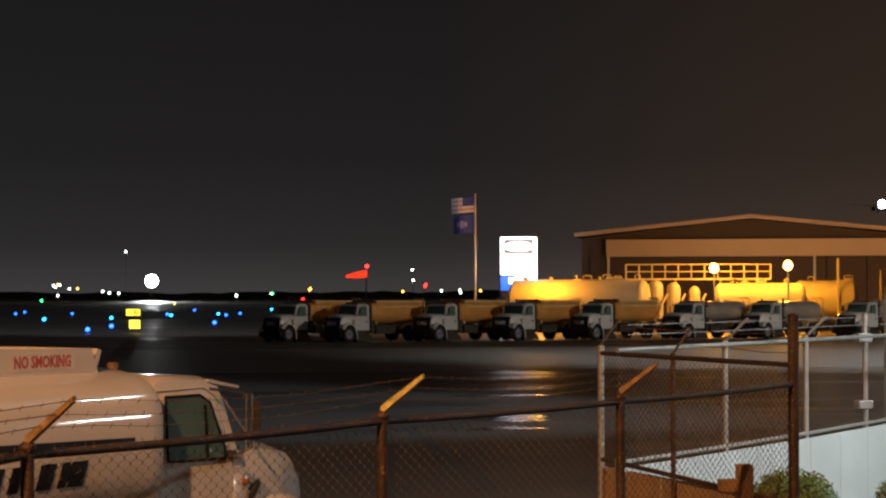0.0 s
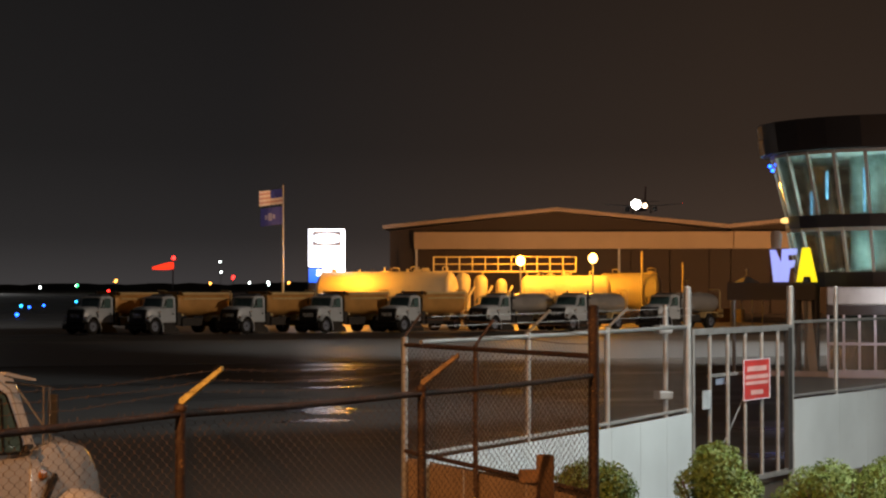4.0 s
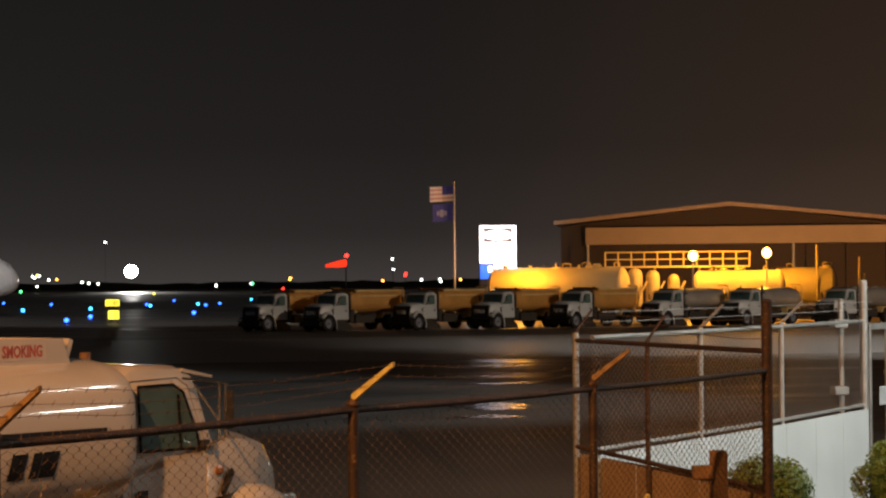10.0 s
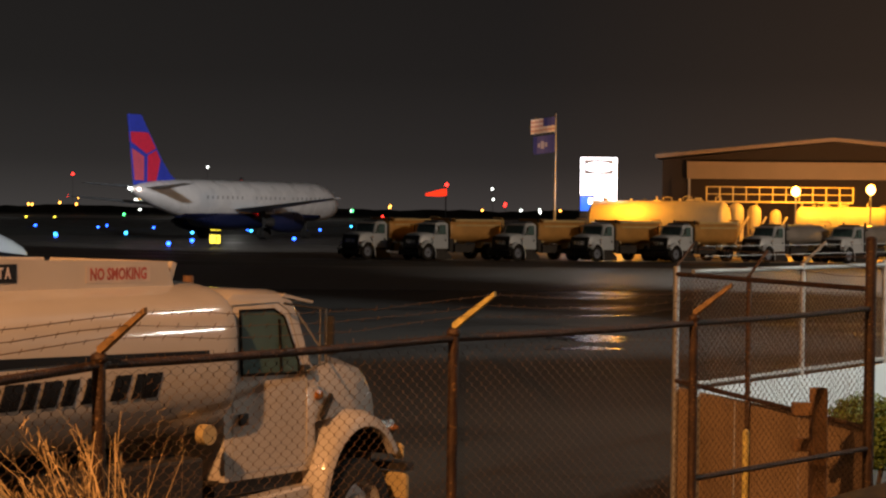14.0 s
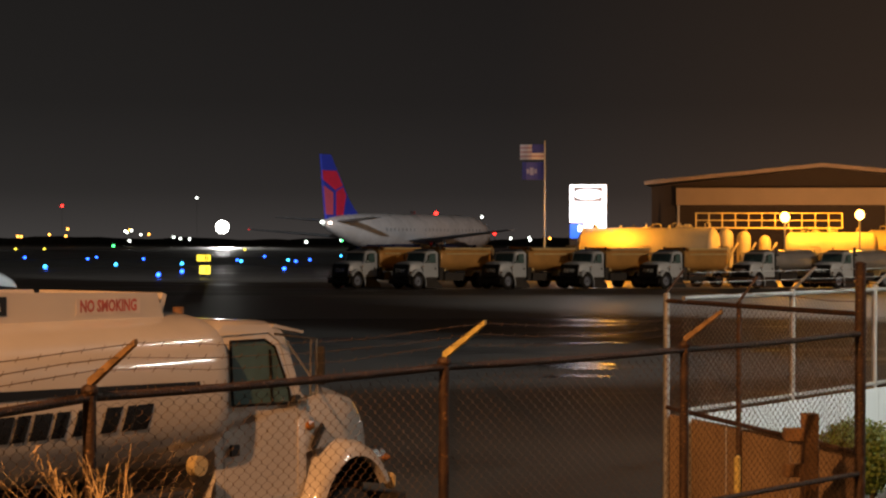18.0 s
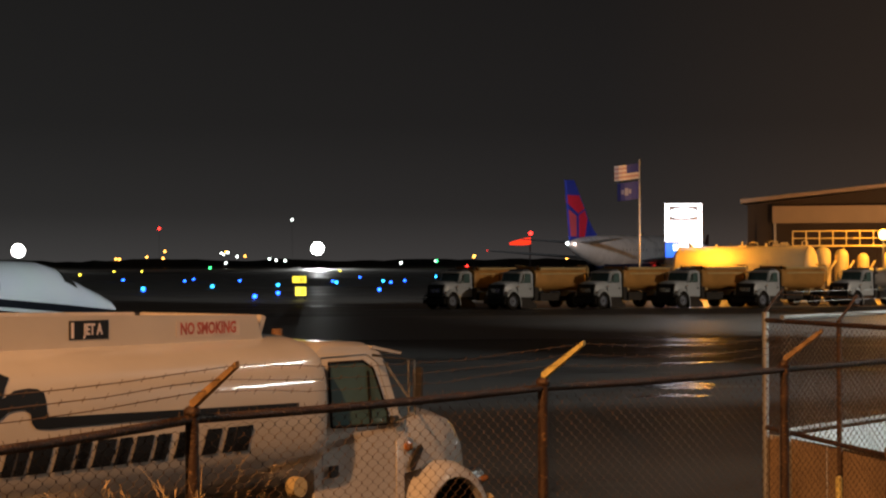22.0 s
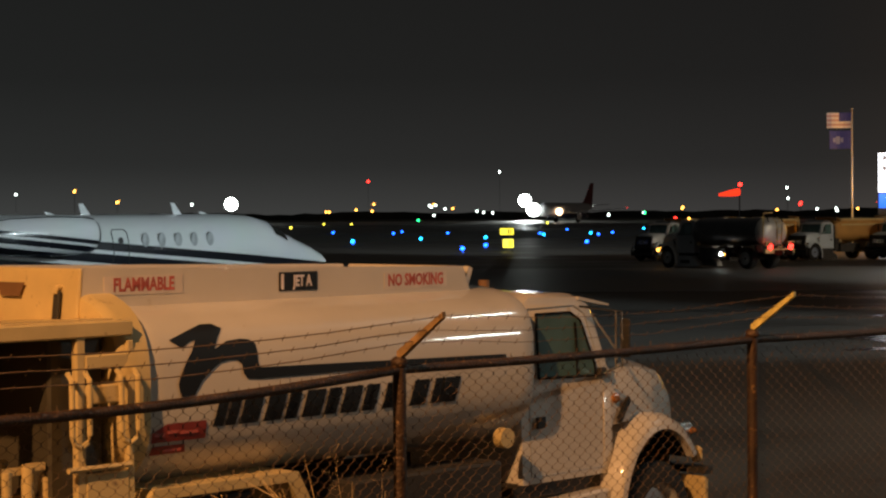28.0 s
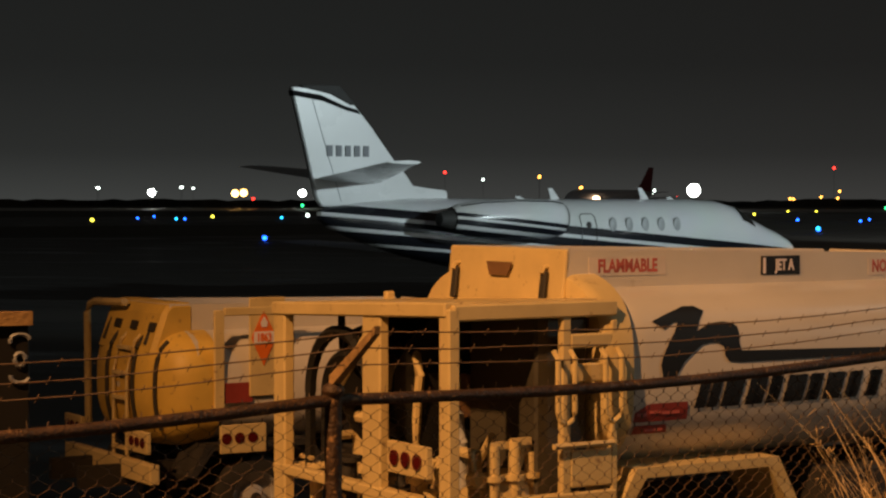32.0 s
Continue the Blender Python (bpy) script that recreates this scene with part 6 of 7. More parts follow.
stack = thing("vent_stack", "thin upright vent stacks by the fuel tanks", "pipe", m=pose(59.6, 138.2, 0))
for x, y, z in ((0.0, 0.0, 5.6), (3.2, -0.6, 4.7), (3.6, -0.5, 3.4)):
    bm = B()
    cyl(bm, (x, y, 0), (x, y, z), 0.09, seg=8)
    part("stack_pipe", bm, TANKPAINT, stack, smooth=True)

cat_walk = thing("catwalk", "elevated steel catwalk with handrails above the fuel tanks", "catwalk", m=pose(44.2, 143.0, 0, 0, 0, -19))
bm = B()
box(bm, (5.5, 0, 4.02), (11.0, 1.0, 0.12))
part("deck", bm, TANKPAINT, cat_walk)
for k in range(12):
    for y in (-0.5, 0.5):
        bm = B()
        cyl(bm, (k, y, 4.05), (k, y, 5.15), 0.036, seg=6)
        part("handrail_post", bm, TANKPAINT, cat_walk)
for z in (4.6, 5.15):
    for y in (-0.5, 0.5):
        bm = B()
        cyl(bm, (0, y, z), (11, y, z), 0.036, seg=6)
        part("handrail", bm, TANKPAINT, cat_walk)
for x in (0.4, 3.8, 7.2, 10.6):
    bm = B()
    cyl(bm, (x, 0, 0), (x, 0, 4), 0.09, seg=8)
    part("support", bm, TANKPAINT, cat_walk)

for x, y, z in ((49.3, 137.3, 4.8), (54.4, 135.4, 4.98)):
    lampost = thing("sodium_lamp", "glaring orange sodium lamp on a short post by the tanks", "lamp", m=pose(x, y, 0), group="sodium lamps")
    bm = B()
    cyl(bm, (0, 0, 0), (0, 0, z - 0.25), 0.07, seg=8)
    part("post", bm, PALEPOLE, lampost)
    bm = B()
    ball(bm, (0, 0, z), 0.34, (1, 1, 1.1), 2)
    part("globe", bm, HOTAMBER, lampost, smooth=True)
    lamp("sodium_lamp_light", (x, y, z + 0.75), (x, y - 2, 0), 2100, (1.0, 0.40, 0.025), "POINT", 0.4)
lamp("sodium_lamp_light", (36.2, 139.0, 4.5), (39, 140, 0), 1300, (1.0, 0.40, 0.025), "POINT", 0.4)

sign = thing("pylon_sign", "tall white lit pylon sign with a grey band", "sign", m=pose(36.3, 145.5, 0, 0, 0, -14))
bm = B()
box(bm, (0, 0, 4.3), (2.95, 0.5, 6.2))
part("casing", bm, SIGNGREY, sign, bevel=0.08)
bm = B()
box(bm, (0, -0.27, 5.86), (2.80, 0.05, 2.90))
part("light_panel", bm, SIGNGLOW, sign, "white glowing panel", bevel=0.02)
bm = B()
box(bm, (0.0, -0.31, 6.58), (2.24, 0.03, 1.14))
band = part("grey_band", bm, BANDGLOW, sign, "grey band with a white oval")
bm = B()
loft(bm, [[Vector((1.12 * math.cos(k * math.tau / 28), y, 6.58 + 0.38 * math.sin(k * math.tau / 28))) for k in range(28)] for y in (-0.325, -0.345)])
part("white_oval", bm, SIGNGLOW, band)
bm = B()
box(bm, (0.55, -0.27, 3.7), (1.7, 0.05, 1.35))
part("lower_light_panel", bm, SIGNGLOW, sign, bevel=0.02)
bm = B()
box(bm, (-0.92, -0.27, 3.75), (0.92, 0.05, 1.1))
part("blue_panel", bm, SIGNBLUE, sign, "blue glowing panel")
bm = B()
box(bm, (-0.6, -0.30, 3.95), (0.3, 0.03, 0.45))
part("blue_mark", bm, SIGNGLOW, sign)

pole = thing("flagpole", "tall pale flagpole beside the lit sign", "flagpole", m=pose(32.6, 144.4, 0))
bm = B()
cyl(bm, (0, 0, 0), (0, 0, 10.6), 0.09, 0.05, seg=10)
part("shaft", bm, PALEPOLE, pole, smooth=True)
bm = B()
ball(bm, (0, 0, 10.66), 0.09, sub=1)
part("finial", bm, CHROME, pole)

# added fill without a fixture, lifts the flags out of the dark
lamp("flag_fill_light", (32.0, 140.5, 0.6), (31.8, 144.4, 9), 400, (0.95, 0.95, 1.0), cone=60)
FLAGS = []
EMBLEM = mat("faded_emblem_cloth", (0.26, 0.30, 0.55), 0.8, vary=0.1)


def flag(name, label, z, width, height, colours):
    ob = thing(name, label, "flag", m=pose(32.6, 144.4, z))
    n = 6
    for k in range(n):
        bm = B()
        w = width / n
        if name == "striped_flag":
            rows = 7
            loft(bm, [[Vector((0, -0.01, z)), Vector((-w, -0.01, z)), Vector((-w, 0.01, z)), Vector((0, 0.01, z))] for z in [-height * r / rows for r in range(rows + 1)]])
        else:
            box(bm, (-w / 2, 0, -height / 2), (w, 0.02, height))
        strip = part("cloth_strip", bm, colours, ob)
        if name == "striped_flag":
            for i, p in enumerate(strip.data.polygons):
                r = min(6, i // 4)
                p.material_index = 2 if (k < 3 and r < 4) else (0 if r % 2 == 0 else 1)
        else:
            if k in (2, 3, 4):
                bm = B()
                box(bm, (-w / 2, 0, -height * 0.52), (w * (1 if k == 3 else 0.7), 0.03, height * (0.42 if k == 3 else 0.25)))
                part("emblem", bm, EMBLEM, strip)
        FLAGS.append((strip, ob, k, w))
    return ob


flag("striped_flag", "red and white striped flag with a blue corner, waving", 10.35, 1.95, 1.15, [WHITEFLAG, REDFLAG, BLUEFLAG])
flag("blue_flag", "dark blue flag with a pale emblem, waving", 9.0, 1.75, 1.35, [BLUEFLAG])

hangar = thing("hangar", "large dark gabled hangar with a tan door header", "hangar", m=pose(71.1, 187.0, 0, 0, 0, -21))
bm = B()
prism(bm, [(-17.3, 0), (-17.3, 8.6), (0, 10.5), (17.3, 8.6), (17.3, 0)], 60)
part("wall", bm, HANGARWALL, hangar)
for s in (-1, 1):
    bm = B()
    prism(bm, [(0, 10.55), (0, 10.95), (s * 18.0, 9.15), (s * 18.0, 8.75)], 61, Matrix.Translation((0, -0.8, 0)))
    part("roof", bm, HANGARTRIM, hangar, "pale-edged shallow roof")
bm = B()
box(bm, (1.9, -0.5, 7.55), (33.2, 0.9, 1.75))
part("door_header", bm, HANGARBAND, hangar, "tan horizontal door header")
for k in range(9):
    bm = B()
    box(bm, (-14.4 + k * 4.0, -0.25, 3.3), (3.9, 0.2, 6.6))
    part("door_leaf", bm, HANGARWALL, hangar)
for x in (-14.5, 6.4):
    bm = B()
    cyl(bm, (x, -0.6, 0), (x, -0.6, 6.7), 0.13, seg=8)
    part("door_post", bm, PALEWALL, hangar)
annex = thing("annex_building", "second dark gabled hangar joined to the first", "hangar", m=pose(88.0, 180.2, 0, 0, 0, -21))
bm = B()
prism(bm, [(-0.3, 0), (-0.3, 8.75), (18.0, 10.6), (36.0, 8.75), (36.0, 0)], 40)
part("wall", bm, HANGARWALL, annex)
for x0, z0, x1, z1 in ((-0.7, 8.75, 18.0, 10.6), (18.0, 10.6, 36.4, 8.75)):
    bm = B()
    prism(bm, [(x0, z0 + 0.02), (x0, z0 + 0.42), (x1, z1 + 0.42), (x1, z1 + 0.02)], 41, Matrix.Translation((0, -0.8, 0)))
    part("roof", bm, HANGARTRIM, annex, "pale-edged shallow roof")
bm = B()
box(bm, (17.6, -0.5, 7.55), (35.4, 0.9, 1.75))
part("door_header", bm, HANGARBAND, annex, "tan horizontal door header")
for k in range(9):
    bm = B()
    box(bm, (1.6 + k * 4.0, -0.2, 3.3), (3.9, 0.2, 6.6))
    part("door_leaf", bm, HANGARWALL, annex)
# added fills without fixtures, brighten the hangar fronts from below
lamp("hangar_fill_light", (88.0, 158.0, 3.5), (88, 180, 8), 6500, (1.0, 0.52, 0.22), cone=130)
lamp("hangar_fill_light", (62.0, 165.0, 3.5), (71, 187, 8), 8000, (1.0, 0.52, 0.22), cone=125)

pad = B()
box(pad, (44, 133, 0.01), (50, 30, 0.02))
solid("concrete_pad", pad, CONCRETE, "pale wet concrete pad under the fuel tanks", "pavement", kind="structure")
STRIP = mat("worn_grey_concrete", (0.125, 0.118, 0.108), 0.56, vary=0.25, scale=0.25, bump=0.2, bump_scale=14)
strip = B()
box(strip, (46, 88.5, 0.008), (104, 31, 0.016))
solid("concrete_strip", strip, STRIP, "worn grey concrete strip across the ramp", "pavement", kind="structure")

bm = B()
loft(bm, [superring(z, 0, 0, r, r, 18) for z, r in ((0, 0.44), (0.30, 0.45), (0.33, 0.47), (0.36, 0.45), (0.66, 0.45), (0.69, 0.47), (0.72, 0.45), (1.02, 0.44))])
bmesh.ops.rotate(bm, verts=bm.verts, matrix=Matrix.Rotation(radians(-90), 3, "Y"))
solid("drum", bm, CREAM, "pale ribbed steel drum beyond the parked tankers", "drum", m=pose(69.0, 140.5, 0), smooth=True)
crate = thing("crate", "brown slatted wooden crate beside a drum", "crate", m=pose(67.4, 140.6, 0, 0, 0, 12))
bm = B()
box(bm, (0, 0, 0.55), (1.06, 0.94, 1.10))
part("case", bm, TIMBER, crate)
for k in range(5):
    bm = B()
    box(bm, (0, -0.5, 0.12 + 0.22 * k), (1.1, 0.04, 0.18))
    part("slat", bm, TIMBER, crate)

# ---- terminal tower building ----
TOWER = pose(36.05, 60.0, 0, 0, 0, -31)
tower = thing("terminal_building", "round two-storey terminal tower with outward-leaning dark glass bands", "building", m=TOWER)
FACETS = 26


def facet(k, r, z, o=0.0):
    """A corner of the many-sided tower; corners are counted clockwise from its front."""
    a = radians(16.9 + 360 / FACETS * (k + o))
    return Vector((-r * math.sin(a), -r * math.cos(a), z))


def drum(bm, levels, span=range(FACETS)):
    """Closed bands of flat facets between levels (radius, height)."""
    ring = [[facet(k, r, z) for k in span] for r, z in levels]
    loft(bm, ring, cap=False)


for name, levels in (("roof_fascia", ((4.5, 7.56), (5.08, 7.57), (5.25, 8.62), (0.3, 8.8))), ("floor_band", ((2.0, 4.97), (4.26, 4.97), (4.30, 5.40), (2.0, 5.40))),
                     ("ground_band", ((2.0, 2.95), (3.95, 2.95), (3.98, 3.45), (2.0, 3.45))), ("upper_ceiling", ((2.0, 7.52), (4.62, 7.52), (4.62, 7.55), (2.0, 7.55)))):
    bm = B()
    drum(bm, levels)
    part(name, bm, PALEWALL if "ceiling" in name else CLAD, tower)
bm = B()
drum(bm, ((2.0, 0.0), (2.0, 7.8)))
part("core_wall", bm, ROOMWALL, tower, "dim inner wall behind the glass")
for z0, z1, r0, r1 in ((5.40, 7.57, 4.22, 4.75), (3.45, 4.97, 3.87, 4.20)):
    for k in range(-4, 10):
        bm = B()
        loft(bm, [[facet(k, r - 0.08, z, -0.045), facet(k, r + 0.05, z, -0.045), facet(k, r + 0.05, z, 0.045), facet(k, r - 0.08, z, 0.045)] for r, z in ((r0, z0), (r1, z1))])
        part("mullion", bm, PALEWALL, tower, "pale leaning mullion")
        solid_facet = k in (5, 6)
        bm = B()
        loft(bm, [[facet(k, r, z, 0.045), facet(k, r, z, 0.955), facet(k, r - 0.02, z, 0.955), facet(k, r - 0.02, z, 0.045)] for r, z in ((r0, z0), (r1, z1))])
        pane = part("corner_panel" if solid_facet else "pane", bm, PALEWALL if solid_facet else PANE, tower)
        pane.visible_shadow = solid_facet
        bm = B()
        loft(bm, [[facet(k, r + o, z, 0.0), facet(k, r + o, z, 1.0), facet(k, r - 0.06, z, 1.0), facet(k, r - 0.06, z, 0.0)] for r, z, o in ((r1 - 0.03, z1 - 0.13, 0.03), (r1, z1 - 0.01, 0.03))])
        part("transom", bm, PALEWALL, tower)
for x, y, z0, z1 in ((-1.44, -2.85, 5.5, 7.0), (-2.73, -1.75, 6.0, 6.95), (-3.30, -0.8, 5.45, 6.3)):
    bm = B()
    cyl(bm, (x, y, z0), (x, y, z1), 0.042, seg=8)
    part("light_tube", bm, TUBE, tower, "pale blue upright light tube", smooth=True)
# added fills facing up from the floors, to brighten the rooms evenly
for c in ((-2.3, -2.2, 5.46), (-2.1, -2.0, 3.5), (0.6, -3.0, 5.46), (0.6, -2.9, 3.5)):
    upward_fill = lamp("room_fill_light", TOWER @ Vector(c), TOWER @ Vector((c[0] - 0.001, c[1], 20)), 46, (0.60, 1.0, 0.92), "AREA")
    upward_fill.data.size = 1.0
for k, o, r, z in ((5, 0.1, 4.80, 7.25), (4, 0.35, 4.76, 7.05)):
    bm = B()
    ball(bm, facet(k, r, z, o), 0.07, sub=1)
    part("blue_lamp", bm, BLUEGLOW, tower)
bm = B()
ball(bm, facet(4, 4.36, 5.28, 0.18), 0.17, (1, 1, 0.6), 2)
part("dome_lamp", bm, DOMEGLOW, tower, "small warm dome lamp under the upper glass", smooth=True)
for k in (4, 5):
    bm = B()
    loft(bm, [[facet(k, r + 0.03, z, 0.1), facet(k, r + 0.03, z, 0.92), facet(k, r - 0.02, z, 0.92), facet(k, r - 0.02, z, 0.1)] for r, z in ((5.10, 7.56), (5.18, 8.10))])
    part("fascia_panel", bm, PALEWALL, tower, "pale panel on the dark fascia")
# ground floor: a white-framed glass front under a pale porch
bm = B()
box(bm, (0.7, -4.6, 2.66), (6.6, 2.9, 0.58))
part("porch", bm, PALEWALL, tower, "pale porch roof", bevel=0.05)
bm = B()
box(bm, (0.7, -5.0, 2.20), (6.6, 2.0, 0.32))
part("lintel", bm, CLAD, tower)
bm = B()
box(bm, (0.7, -5.98, 0.13), (6.5, 0.16, 0.26))
part("sill_wall", bm, WHITEFLAG, tower, bevel=0.01)
for k in range(13):
    x = -2.55 + 0.5 * k
    bm = B()
    box(bm, (x, -5.98, 1.15), (0.075, 0.12, 1.78))
    part("window_post", bm, WHITEFLAG, tower)
    if k < 12:
        for z0, z1 in ((0.27, 1.06), (1.15, 2.03)):
            bm = B()
            box(bm, (x + 0.25, -5.96, (z0 + z1) / 2), (0.42, 0.02, z1 - z0))
            part("window_pane", bm, GLASS, tower)
bm = B()
box(bm, (0.7, -5.98, 1.105), (6.5, 0.13, 0.085))
part("window_rail", bm, WHITEFLAG, tower)
bm = B()
box(bm, (0.7, -4.2, 1.1), (6.4, 2.9, 2.1))
part("ground_wall", bm, ROOMWALL, tower)
for x, r in ((-3.63, 0.10), (-3.05, 0.13)):
    bm = B()
    cyl(bm, (x, -3.6, 0), (x, -3.6, 2.98), r, seg=12)
    part("column", bm, CLAD, tower, smooth=True)
bm = B()
loft(bm, [[Vector((x - w, y, z)), Vector((x + w, y, z)), Vector((x + w, y + 0.25, z)), Vector((x - w, y + 0.25, z))] for x, y, z, w in ((-3.10, -4.0, 0.0, 0.13), (-3.42, -3.7, 2.98, 0.16))])
part("raking_pier", bm, PALEWALL, tower, "pale leaning pier")

bm = B()
box(bm, (0, 0, 0.09), (4.8, 0.28, 0.18))
solid("kerb", bm, WHITEFLAG, "white painted kerb before the terminal", "kerb", m=pose(30.9, 56.9, 0, 0, 0, -38), kind="structure", bevel=0.03)

letter_sign = thing("lit_sign", "lit blue and yellow emblem standing on a dark beam", "sign", m=pose(30.03, 58.8, 0, 0, 0, -27))
for ma, out in ((LETTERBLUE, [(0.12, 3.12), (0.0, 4.20), (0.20, 4.20), (0.38, 3.78), (0.40, 4.22), (0.92, 4.24), (0.90, 4.04), (0.62, 4.02), (0.62, 3.84), (0.86, 3.84), (0.80, 3.62), (0.68, 3.58), (0.62, 3.12)]),
                (LETTERYELLOW, [(0.88, 3.12), (1.08, 4.27), (1.34, 4.27), (1.58, 3.12), (1.38, 3.12), (1.34, 3.30), (1.12, 3.30), (1.08, 3.12)])):
    bm = B()
    prism(bm, out, 0.15)
    part("lit_shape", bm, ma, letter_sign)
bm = B()
box(bm, (0.04, 0.2, 2.80), (2.92, 0.3, 0.60))
part("beam", bm, CLAD, letter_sign)
for x in (-1.2, 1.2):
    bm = B()
    cyl(bm, (x, 0.2, 0), (x, 0.2, 2.55), 0.06, seg=8)
    part("leg", bm, GALV, letter_sign)

bm = B()
loft(bm, [superring(0, 0, 0, 0.16, 0.16, 14), superring(0.45, 0, 0, 0.21, 0.21, 14), superring(0.58, 0, 0, 0.13, 0.13, 14)])
bmesh.ops.rotate(bm, verts=bm.verts, matrix=Matrix.Rotation(radians(-90), 3, "Y"))
part("lamp_housing", bm, PALEWALL, letter_sign, "pale cup-shaped lamp housing", smooth=True, m=pose(0.22, 0.1, 4.26))

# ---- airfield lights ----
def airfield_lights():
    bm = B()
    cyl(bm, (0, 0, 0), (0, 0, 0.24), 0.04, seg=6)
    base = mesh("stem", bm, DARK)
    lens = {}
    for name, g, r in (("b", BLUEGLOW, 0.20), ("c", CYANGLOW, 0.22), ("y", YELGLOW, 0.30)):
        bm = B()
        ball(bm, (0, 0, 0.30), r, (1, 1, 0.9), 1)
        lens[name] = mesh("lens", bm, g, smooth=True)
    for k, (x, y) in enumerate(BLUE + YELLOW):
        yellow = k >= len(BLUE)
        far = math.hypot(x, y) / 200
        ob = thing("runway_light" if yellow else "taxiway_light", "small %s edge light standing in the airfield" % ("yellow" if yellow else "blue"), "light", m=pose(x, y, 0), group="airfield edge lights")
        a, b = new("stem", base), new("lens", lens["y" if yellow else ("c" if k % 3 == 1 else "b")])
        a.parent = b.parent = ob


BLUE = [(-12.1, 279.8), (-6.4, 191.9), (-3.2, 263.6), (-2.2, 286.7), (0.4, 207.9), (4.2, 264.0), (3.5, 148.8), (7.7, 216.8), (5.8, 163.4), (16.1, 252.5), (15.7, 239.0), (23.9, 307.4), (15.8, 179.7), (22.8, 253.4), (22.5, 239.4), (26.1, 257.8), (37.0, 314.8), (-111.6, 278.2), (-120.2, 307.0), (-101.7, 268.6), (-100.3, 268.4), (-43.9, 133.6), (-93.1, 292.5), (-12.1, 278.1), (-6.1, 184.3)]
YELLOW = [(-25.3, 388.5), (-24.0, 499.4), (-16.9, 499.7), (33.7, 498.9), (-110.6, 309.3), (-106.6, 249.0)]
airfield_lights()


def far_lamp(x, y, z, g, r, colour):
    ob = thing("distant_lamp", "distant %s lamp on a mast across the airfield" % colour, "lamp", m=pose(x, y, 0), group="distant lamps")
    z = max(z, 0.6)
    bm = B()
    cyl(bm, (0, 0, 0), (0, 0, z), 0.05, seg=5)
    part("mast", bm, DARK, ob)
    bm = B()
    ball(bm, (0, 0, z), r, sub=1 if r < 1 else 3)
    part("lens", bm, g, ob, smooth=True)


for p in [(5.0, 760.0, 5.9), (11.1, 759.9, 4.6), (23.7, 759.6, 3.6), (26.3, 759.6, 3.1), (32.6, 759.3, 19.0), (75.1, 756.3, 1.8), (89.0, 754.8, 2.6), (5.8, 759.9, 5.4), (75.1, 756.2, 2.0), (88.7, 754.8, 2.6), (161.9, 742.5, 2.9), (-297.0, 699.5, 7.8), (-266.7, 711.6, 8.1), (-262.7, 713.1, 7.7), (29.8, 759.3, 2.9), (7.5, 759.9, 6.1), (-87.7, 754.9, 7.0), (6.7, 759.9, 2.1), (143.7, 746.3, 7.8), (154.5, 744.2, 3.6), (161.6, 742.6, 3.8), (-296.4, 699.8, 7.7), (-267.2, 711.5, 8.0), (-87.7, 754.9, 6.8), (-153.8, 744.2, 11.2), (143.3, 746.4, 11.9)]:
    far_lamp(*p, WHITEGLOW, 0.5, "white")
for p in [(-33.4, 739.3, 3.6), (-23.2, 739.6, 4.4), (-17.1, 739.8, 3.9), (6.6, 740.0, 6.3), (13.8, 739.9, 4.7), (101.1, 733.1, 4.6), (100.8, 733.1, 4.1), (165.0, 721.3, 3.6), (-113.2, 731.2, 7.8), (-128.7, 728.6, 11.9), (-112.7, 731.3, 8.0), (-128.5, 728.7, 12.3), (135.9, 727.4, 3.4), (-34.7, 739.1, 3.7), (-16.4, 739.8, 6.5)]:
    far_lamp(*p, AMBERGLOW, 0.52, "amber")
# these lenses are oversized balls that imitate the core of the glare
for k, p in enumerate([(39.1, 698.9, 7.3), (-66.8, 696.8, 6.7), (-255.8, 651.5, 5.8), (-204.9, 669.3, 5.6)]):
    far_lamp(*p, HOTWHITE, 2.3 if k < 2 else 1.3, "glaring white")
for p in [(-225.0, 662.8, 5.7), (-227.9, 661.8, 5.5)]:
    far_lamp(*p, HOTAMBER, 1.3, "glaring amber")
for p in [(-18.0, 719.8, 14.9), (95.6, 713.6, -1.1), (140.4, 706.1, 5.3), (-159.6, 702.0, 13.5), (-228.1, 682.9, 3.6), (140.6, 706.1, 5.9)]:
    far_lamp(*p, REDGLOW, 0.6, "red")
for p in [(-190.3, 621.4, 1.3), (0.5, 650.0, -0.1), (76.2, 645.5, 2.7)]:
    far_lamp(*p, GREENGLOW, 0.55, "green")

# lit guidance signs
for x, y, z, w, h in ((9.96, 214.2, 0.93, 1.50, 0.72), (7.16, 151.8, 0.62, 0.82, 0.66)):
    gs = thing("guidance_sign", "lit yellow taxiway guidance sign with a dark border", "sign", m=pose(x, y, 0, 0, 0, -3), group="guidance signs")
    bm = B()
    box(bm, (0, 0.06, z), (w + 0.14, 0.12, h + 0.12))
    part("case", bm, DARK, gs, bevel=0.02)
    bm = B()
    box(bm, (0, -0.02, z), (w, 0.03, h))
    part("panel", bm, TAXISIGN, gs)
    bm = B()
    box(bm, (w * 0.12, -0.04, z), (w * 0.10, 0.01, h * 0.7)), box(bm, (w * 0.3, -0.04, z), (w * 0.08, 0.01, h * 0.7))
    part("mark", bm, BLACKPAINT, gs)
    for s in (-1, 1):
        bm = B()
        cyl(bm, (s * w * 0.4, 0.06, 0), (s * w * 0.4, 0.06, z), 0.04, seg=6)
        part("leg", bm, DARK, gs)

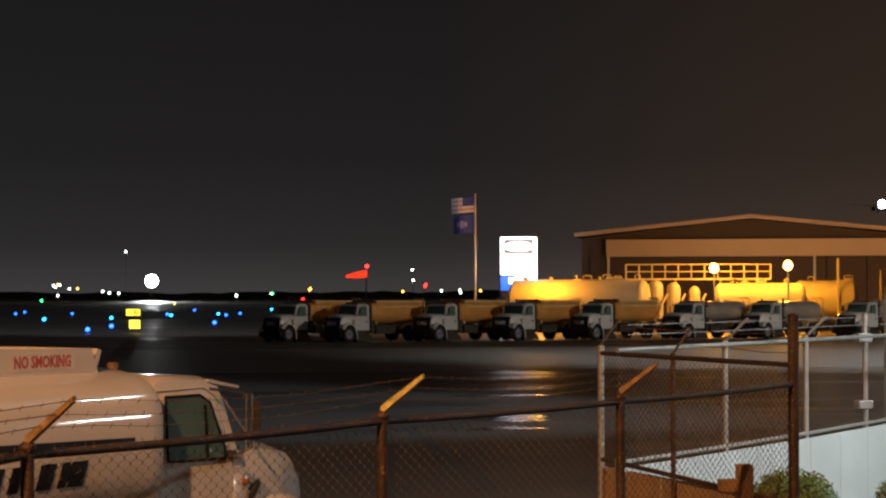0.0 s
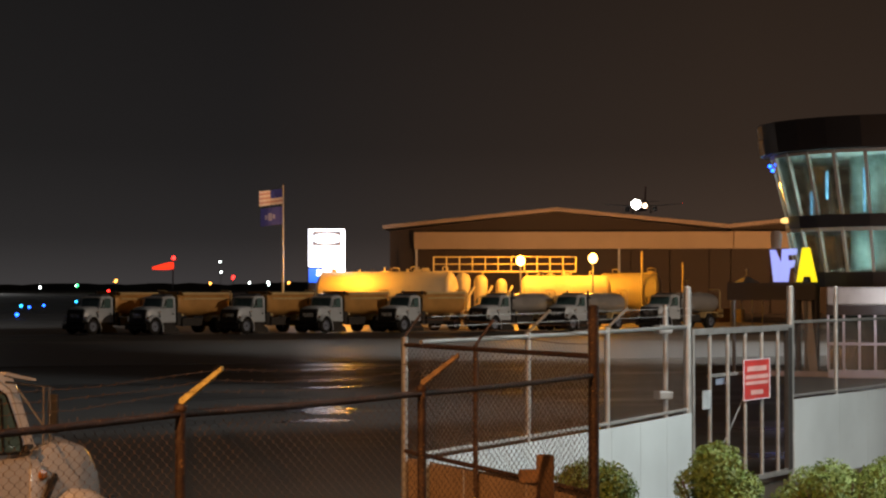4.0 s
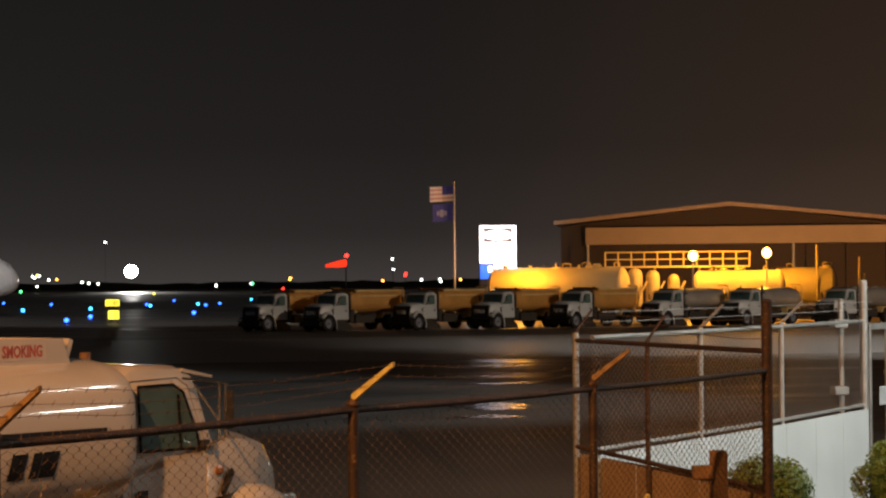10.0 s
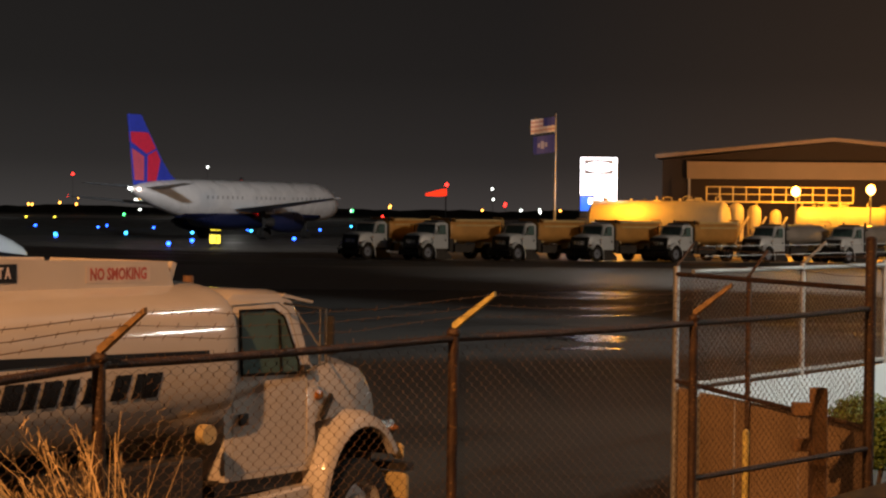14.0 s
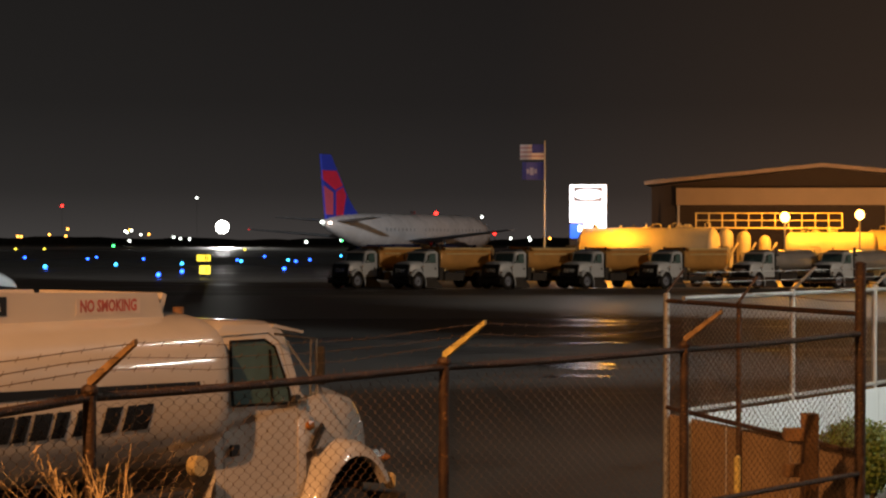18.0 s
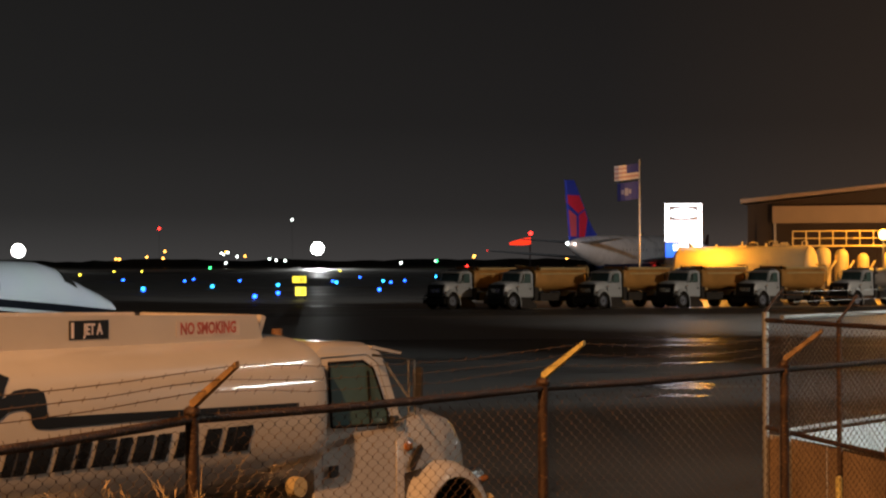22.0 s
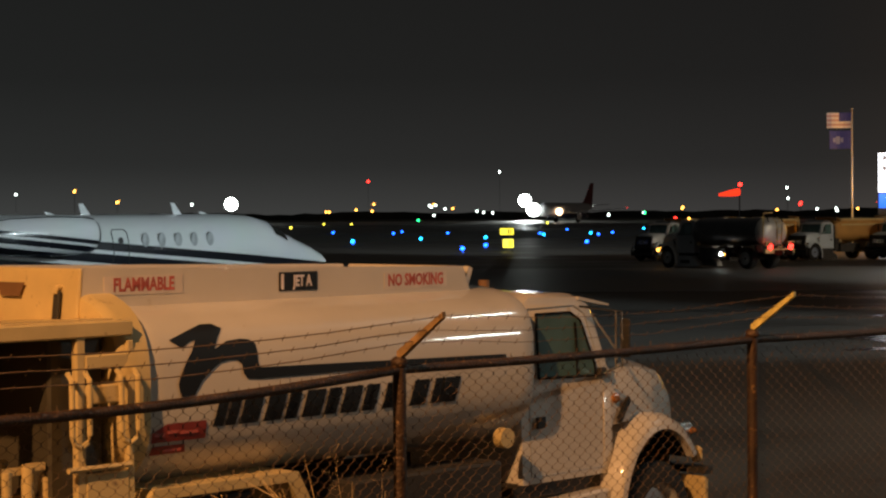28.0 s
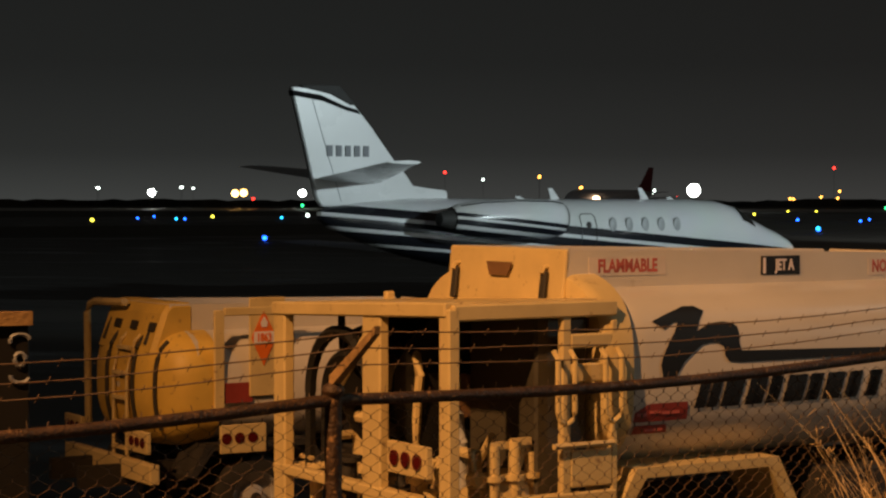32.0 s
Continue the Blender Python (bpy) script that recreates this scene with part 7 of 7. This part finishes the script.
# lit windsock
sock = thing("windsock", "lit orange windsock on a pole with a red lamp", "windsock", m=pose(49.5, 295.9, 0))
bm = B()
cyl(bm, (0, 0, 0), (0, 0, 7.0), 0.10, seg=6)
part("pole", bm, DARK, sock)
bm = B()
loft(bm, [[Vector((-x * 0.97, -0.2, 5.95 - x * 0.13)) + Vector((0, r * math.cos(a * math.tau / 14), r * math.sin(a * math.tau / 14))) for a in range(14)] for x, r in ((0.0, 0.55), (0.7, 0.56), (1.5, 0.48), (2.4, 0.34), (3.3, 0.2))])
part("sleeve", bm, WINDCONE, sock, smooth=True)
bm = B()
ball(bm, (0.1, 0, 7.1), 0.35, sub=1)
part("obstruction_lamp", bm, REDGLOW, sock)

bm = B()
box(bm, (0, 600, 0.01), (1500, 170, 0.04))
solid("runway", bm, CONCRETE, "pale floodlit runway across the far field", "runway", kind="structure")
for x, y, z in ((39.1, 698.9, 7.3), (-66.8, 696.8, 6.7)):
    lamp("far_floodlight", (x, y - 6, z + 2), (x, y - 30, 0), 200000, (0.92, 1.0, 0.95), cone=46, size=1.5)
canopy = thing("canopy", "small pale peaked canopy beyond the ramp", "canopy", m=pose(62.5, 126.0, 0))
bm = B()
loft(bm, [[Vector((sx * 0.92, sy * 0.92, 3.0)) for sx, sy in ((-1, -1), (1, -1), (1, 1), (-1, 1))], [Vector((sx * 0.05, sy * 0.05, 3.6)) for sx, sy in ((-1, -1), (1, -1), (1, 1), (-1, 1))]])
part("roof", bm, PALEWALL, canopy)
bm = B()
cyl(bm, (0, 0, 3.55), (0, 0, 3.95), 0.05, seg=6)
ball(bm, (0, 0, 4.05), 0.14, sub=1)
part("finial", bm, PALEPOLE, canopy)
for sx, sy in ((-1, -1), (1, -1), (1, 1), (-1, 1)):
    bm = B()
    cyl(bm, (sx * 0.85, sy * 0.85, 0), (sx * 0.85, sy * 0.85, 3.02), 0.04, seg=6)
    part("leg", bm, GALV, canopy)

# distant woods and sheds along the horizon
def woods():
    verts, faces = [], []
    rnd = random.Random(5)
    n = 260
    for k in range(n):
        a = radians(-48 + 96 * k / n)
        d = 980 + 40 * math.sin(k * 0.4)
        h = 3.3 + 1.2 * noise.noise(Vector((k * 0.13, 0, 0))) + rnd.uniform(-0.5, 0.5)
        verts += [(d * math.sin(a), d * math.cos(a), -0.5), (d * math.sin(a), d * math.cos(a), h), ((d + 60) * math.sin(a), (d + 60) * math.cos(a), h * 0.9)]
        if k:
            i = 3 * k
            faces += [(i - 3, i, i + 1, i - 2), (i - 2, i + 1, i + 2, i - 1)]
    me = bpy.data.meshes.new("distant_woods")
    me.from_pydata(verts, [], faces)
    me.materials.append(TREES)
    tagged(new("distant_woods", me), "dark wooded skyline beyond the airfield", "woods", kind="stuff")


woods()


# ---- what moves ----
def motions():
    rows = [(0, -71, 111), (6, -45, 137), (10, -22.5, 160), (11, -16, 166.5), (12, -10.5, 172.5), (13, -5.1, 178), (14.5, 3.1, 185), (16.5, 13.3, 191.5), (18, 20.9, 196.5), (19, 25.0, 199.0),
            (20, 30.5, 202.5), (21.5, 36.8, 206.5), (23, 42.6, 210.6), (24.5, 49, 215), (26.5, 57, 220), (27, 59.5, 222), (32, 80, 240)]
    walk(taxiing, [(t, pose(x, y, 0, 0, 0, 49)) for t, x, y in rows])
    for spin, y, z in BEACONS:
        # one turn in 2.5 s
        walk(spin, [(0.4 * i, pose(17.6, y, z, 0, 0, (0.4 * i - 20) * 360 / 2.5 - 60)) for i in range(81)])
    aim_rows = [(23.5, 12.1), (24.5, 10.6), (26.5, 7.0), (27, 5.9), (28, 3.45), (29, 0.7), (30, -2.5), (30.5, -4.2), (31, -5.9), (32, -9.4)]
    rows = [(0, pose(391, 846, 40, 0, 2, 240)), (3.5, pose(338.5, 778, 34, 0, 2, 240)), (6, pose(315.3, 737, 30.2, 0, 2, 239)), (7, pose(303, 724, 26, 0, 2, 239)), (9, pose(285, 704, 13, 0, 2, 238)), (16, pose(240, 690, 2, 0, 1, 237)), (20, pose(200, 685, 0, 0, 0, 236))]
    for t, az in aim_rows:
        ny = 500 + 18 * (31 - t)
        nx = ny * math.tan(radians(az))
        a = radians(236)
        rows.append((t, pose(nx - 35.8 * math.cos(a), ny - 35.8 * math.sin(a), 0, 0, 0, 236)))
    walk(landing, rows)
    # the glare ball slides into the fuselage when the glare should vanish
    walk(nose_lamp, [(0, pose(35.8, 0, 3.78)), (30.4, pose(35.8, 0, 3.78)), (31.1, pose(27.0, 0, 3.78)), (32, pose(27.0, 0, 3.78))])
    rows = [(0, 148, 85, 170), (20, 58, 98, 160), (23, 41.5, 99.6, 152), (24.5, 33.5, 100.4, 146), (26.5, 23.6, 101.0, 138), (27, 21.1, 101.3, 134.5), (28.2, 15.8, 102.5, 128.5), (29.4, 11.2, 103.8, 121), (30.5, 8.1, 105.3, 111), (32, 5.2, 108.5, 102)]
    walk(moving_truck, [(t, pose(x, y, 0.016, 0, 0, a)) for t, x, y, a in rows])
    # dry grass bowing in the gusts: time, bow along the fence, bow off the fence
    gusts = [(0, -3, 2), (2, -16, 12), (4, -2, 0), (6, -12, 8), (8, -4, 2), (10, -8, 4), (12, -2, 0), (13, -8, 3), (14, -6, 2), (16, -2, 0), (18, -3, 1), (19, -4, 2), (20, -3, 2), (22, -8, 4), (24, -3, 1), (25.5, -20, 16),
             (26.5, -26, 26), (26.9, -26, 26), (27.2, -20, 20), (27.5, -4, 2), (27.6, 0, 0), (27.8, -20, 18), (28, -24, 24), (28.2, -16, 11), (28.4, 0, 0), (28.6, -4, 2), (28.8, -1, 0), (29.2, 0, 0), (29.45, -8, 5),
             (29.6, -12, 8), (29.8, -14, 10), (30, -10, 5), (30.2, 0, 0), (30.6, 1, 0), (31, 2, 0), (31.2, 3, 0), (31.6, 5, 0), (32, 6, 1)]
    for (clump, at), f in zip(CLUMPS, (1.0, 1.08, 0.95, 1.04)):
        walk(clump, [(t, pose(*at, b * f, a * f, 0)) for t, a, b in gusts])
    step = 0.5
    for strip, owner, k, w in FLAGS:
        speed = 5.2 if owner.name.startswith("striped") else 4.6
        rows = []
        for i in range(int(32 / step) + 1):
            t = i * step
            x = y = 0.0
            drop = 0.0
            for j in range(k + 1):
                bend = 14 + 30 * math.sin(speed * t - j * 0.95) * (0.35 + 0.13 * j) + 14 * math.sin(0.8 * t + j * 0.3)
                a = radians(bend)
                if j < k:
                    x -= w * math.cos(a)
                    y += w * math.sin(a)
                    drop -= w * 0.16 * (0.5 + 0.5 * math.sin(0.6 * t))
            rows.append((t, pose(x, y, drop, 0, 0, -bend)))
        walk(strip, rows)


motions()
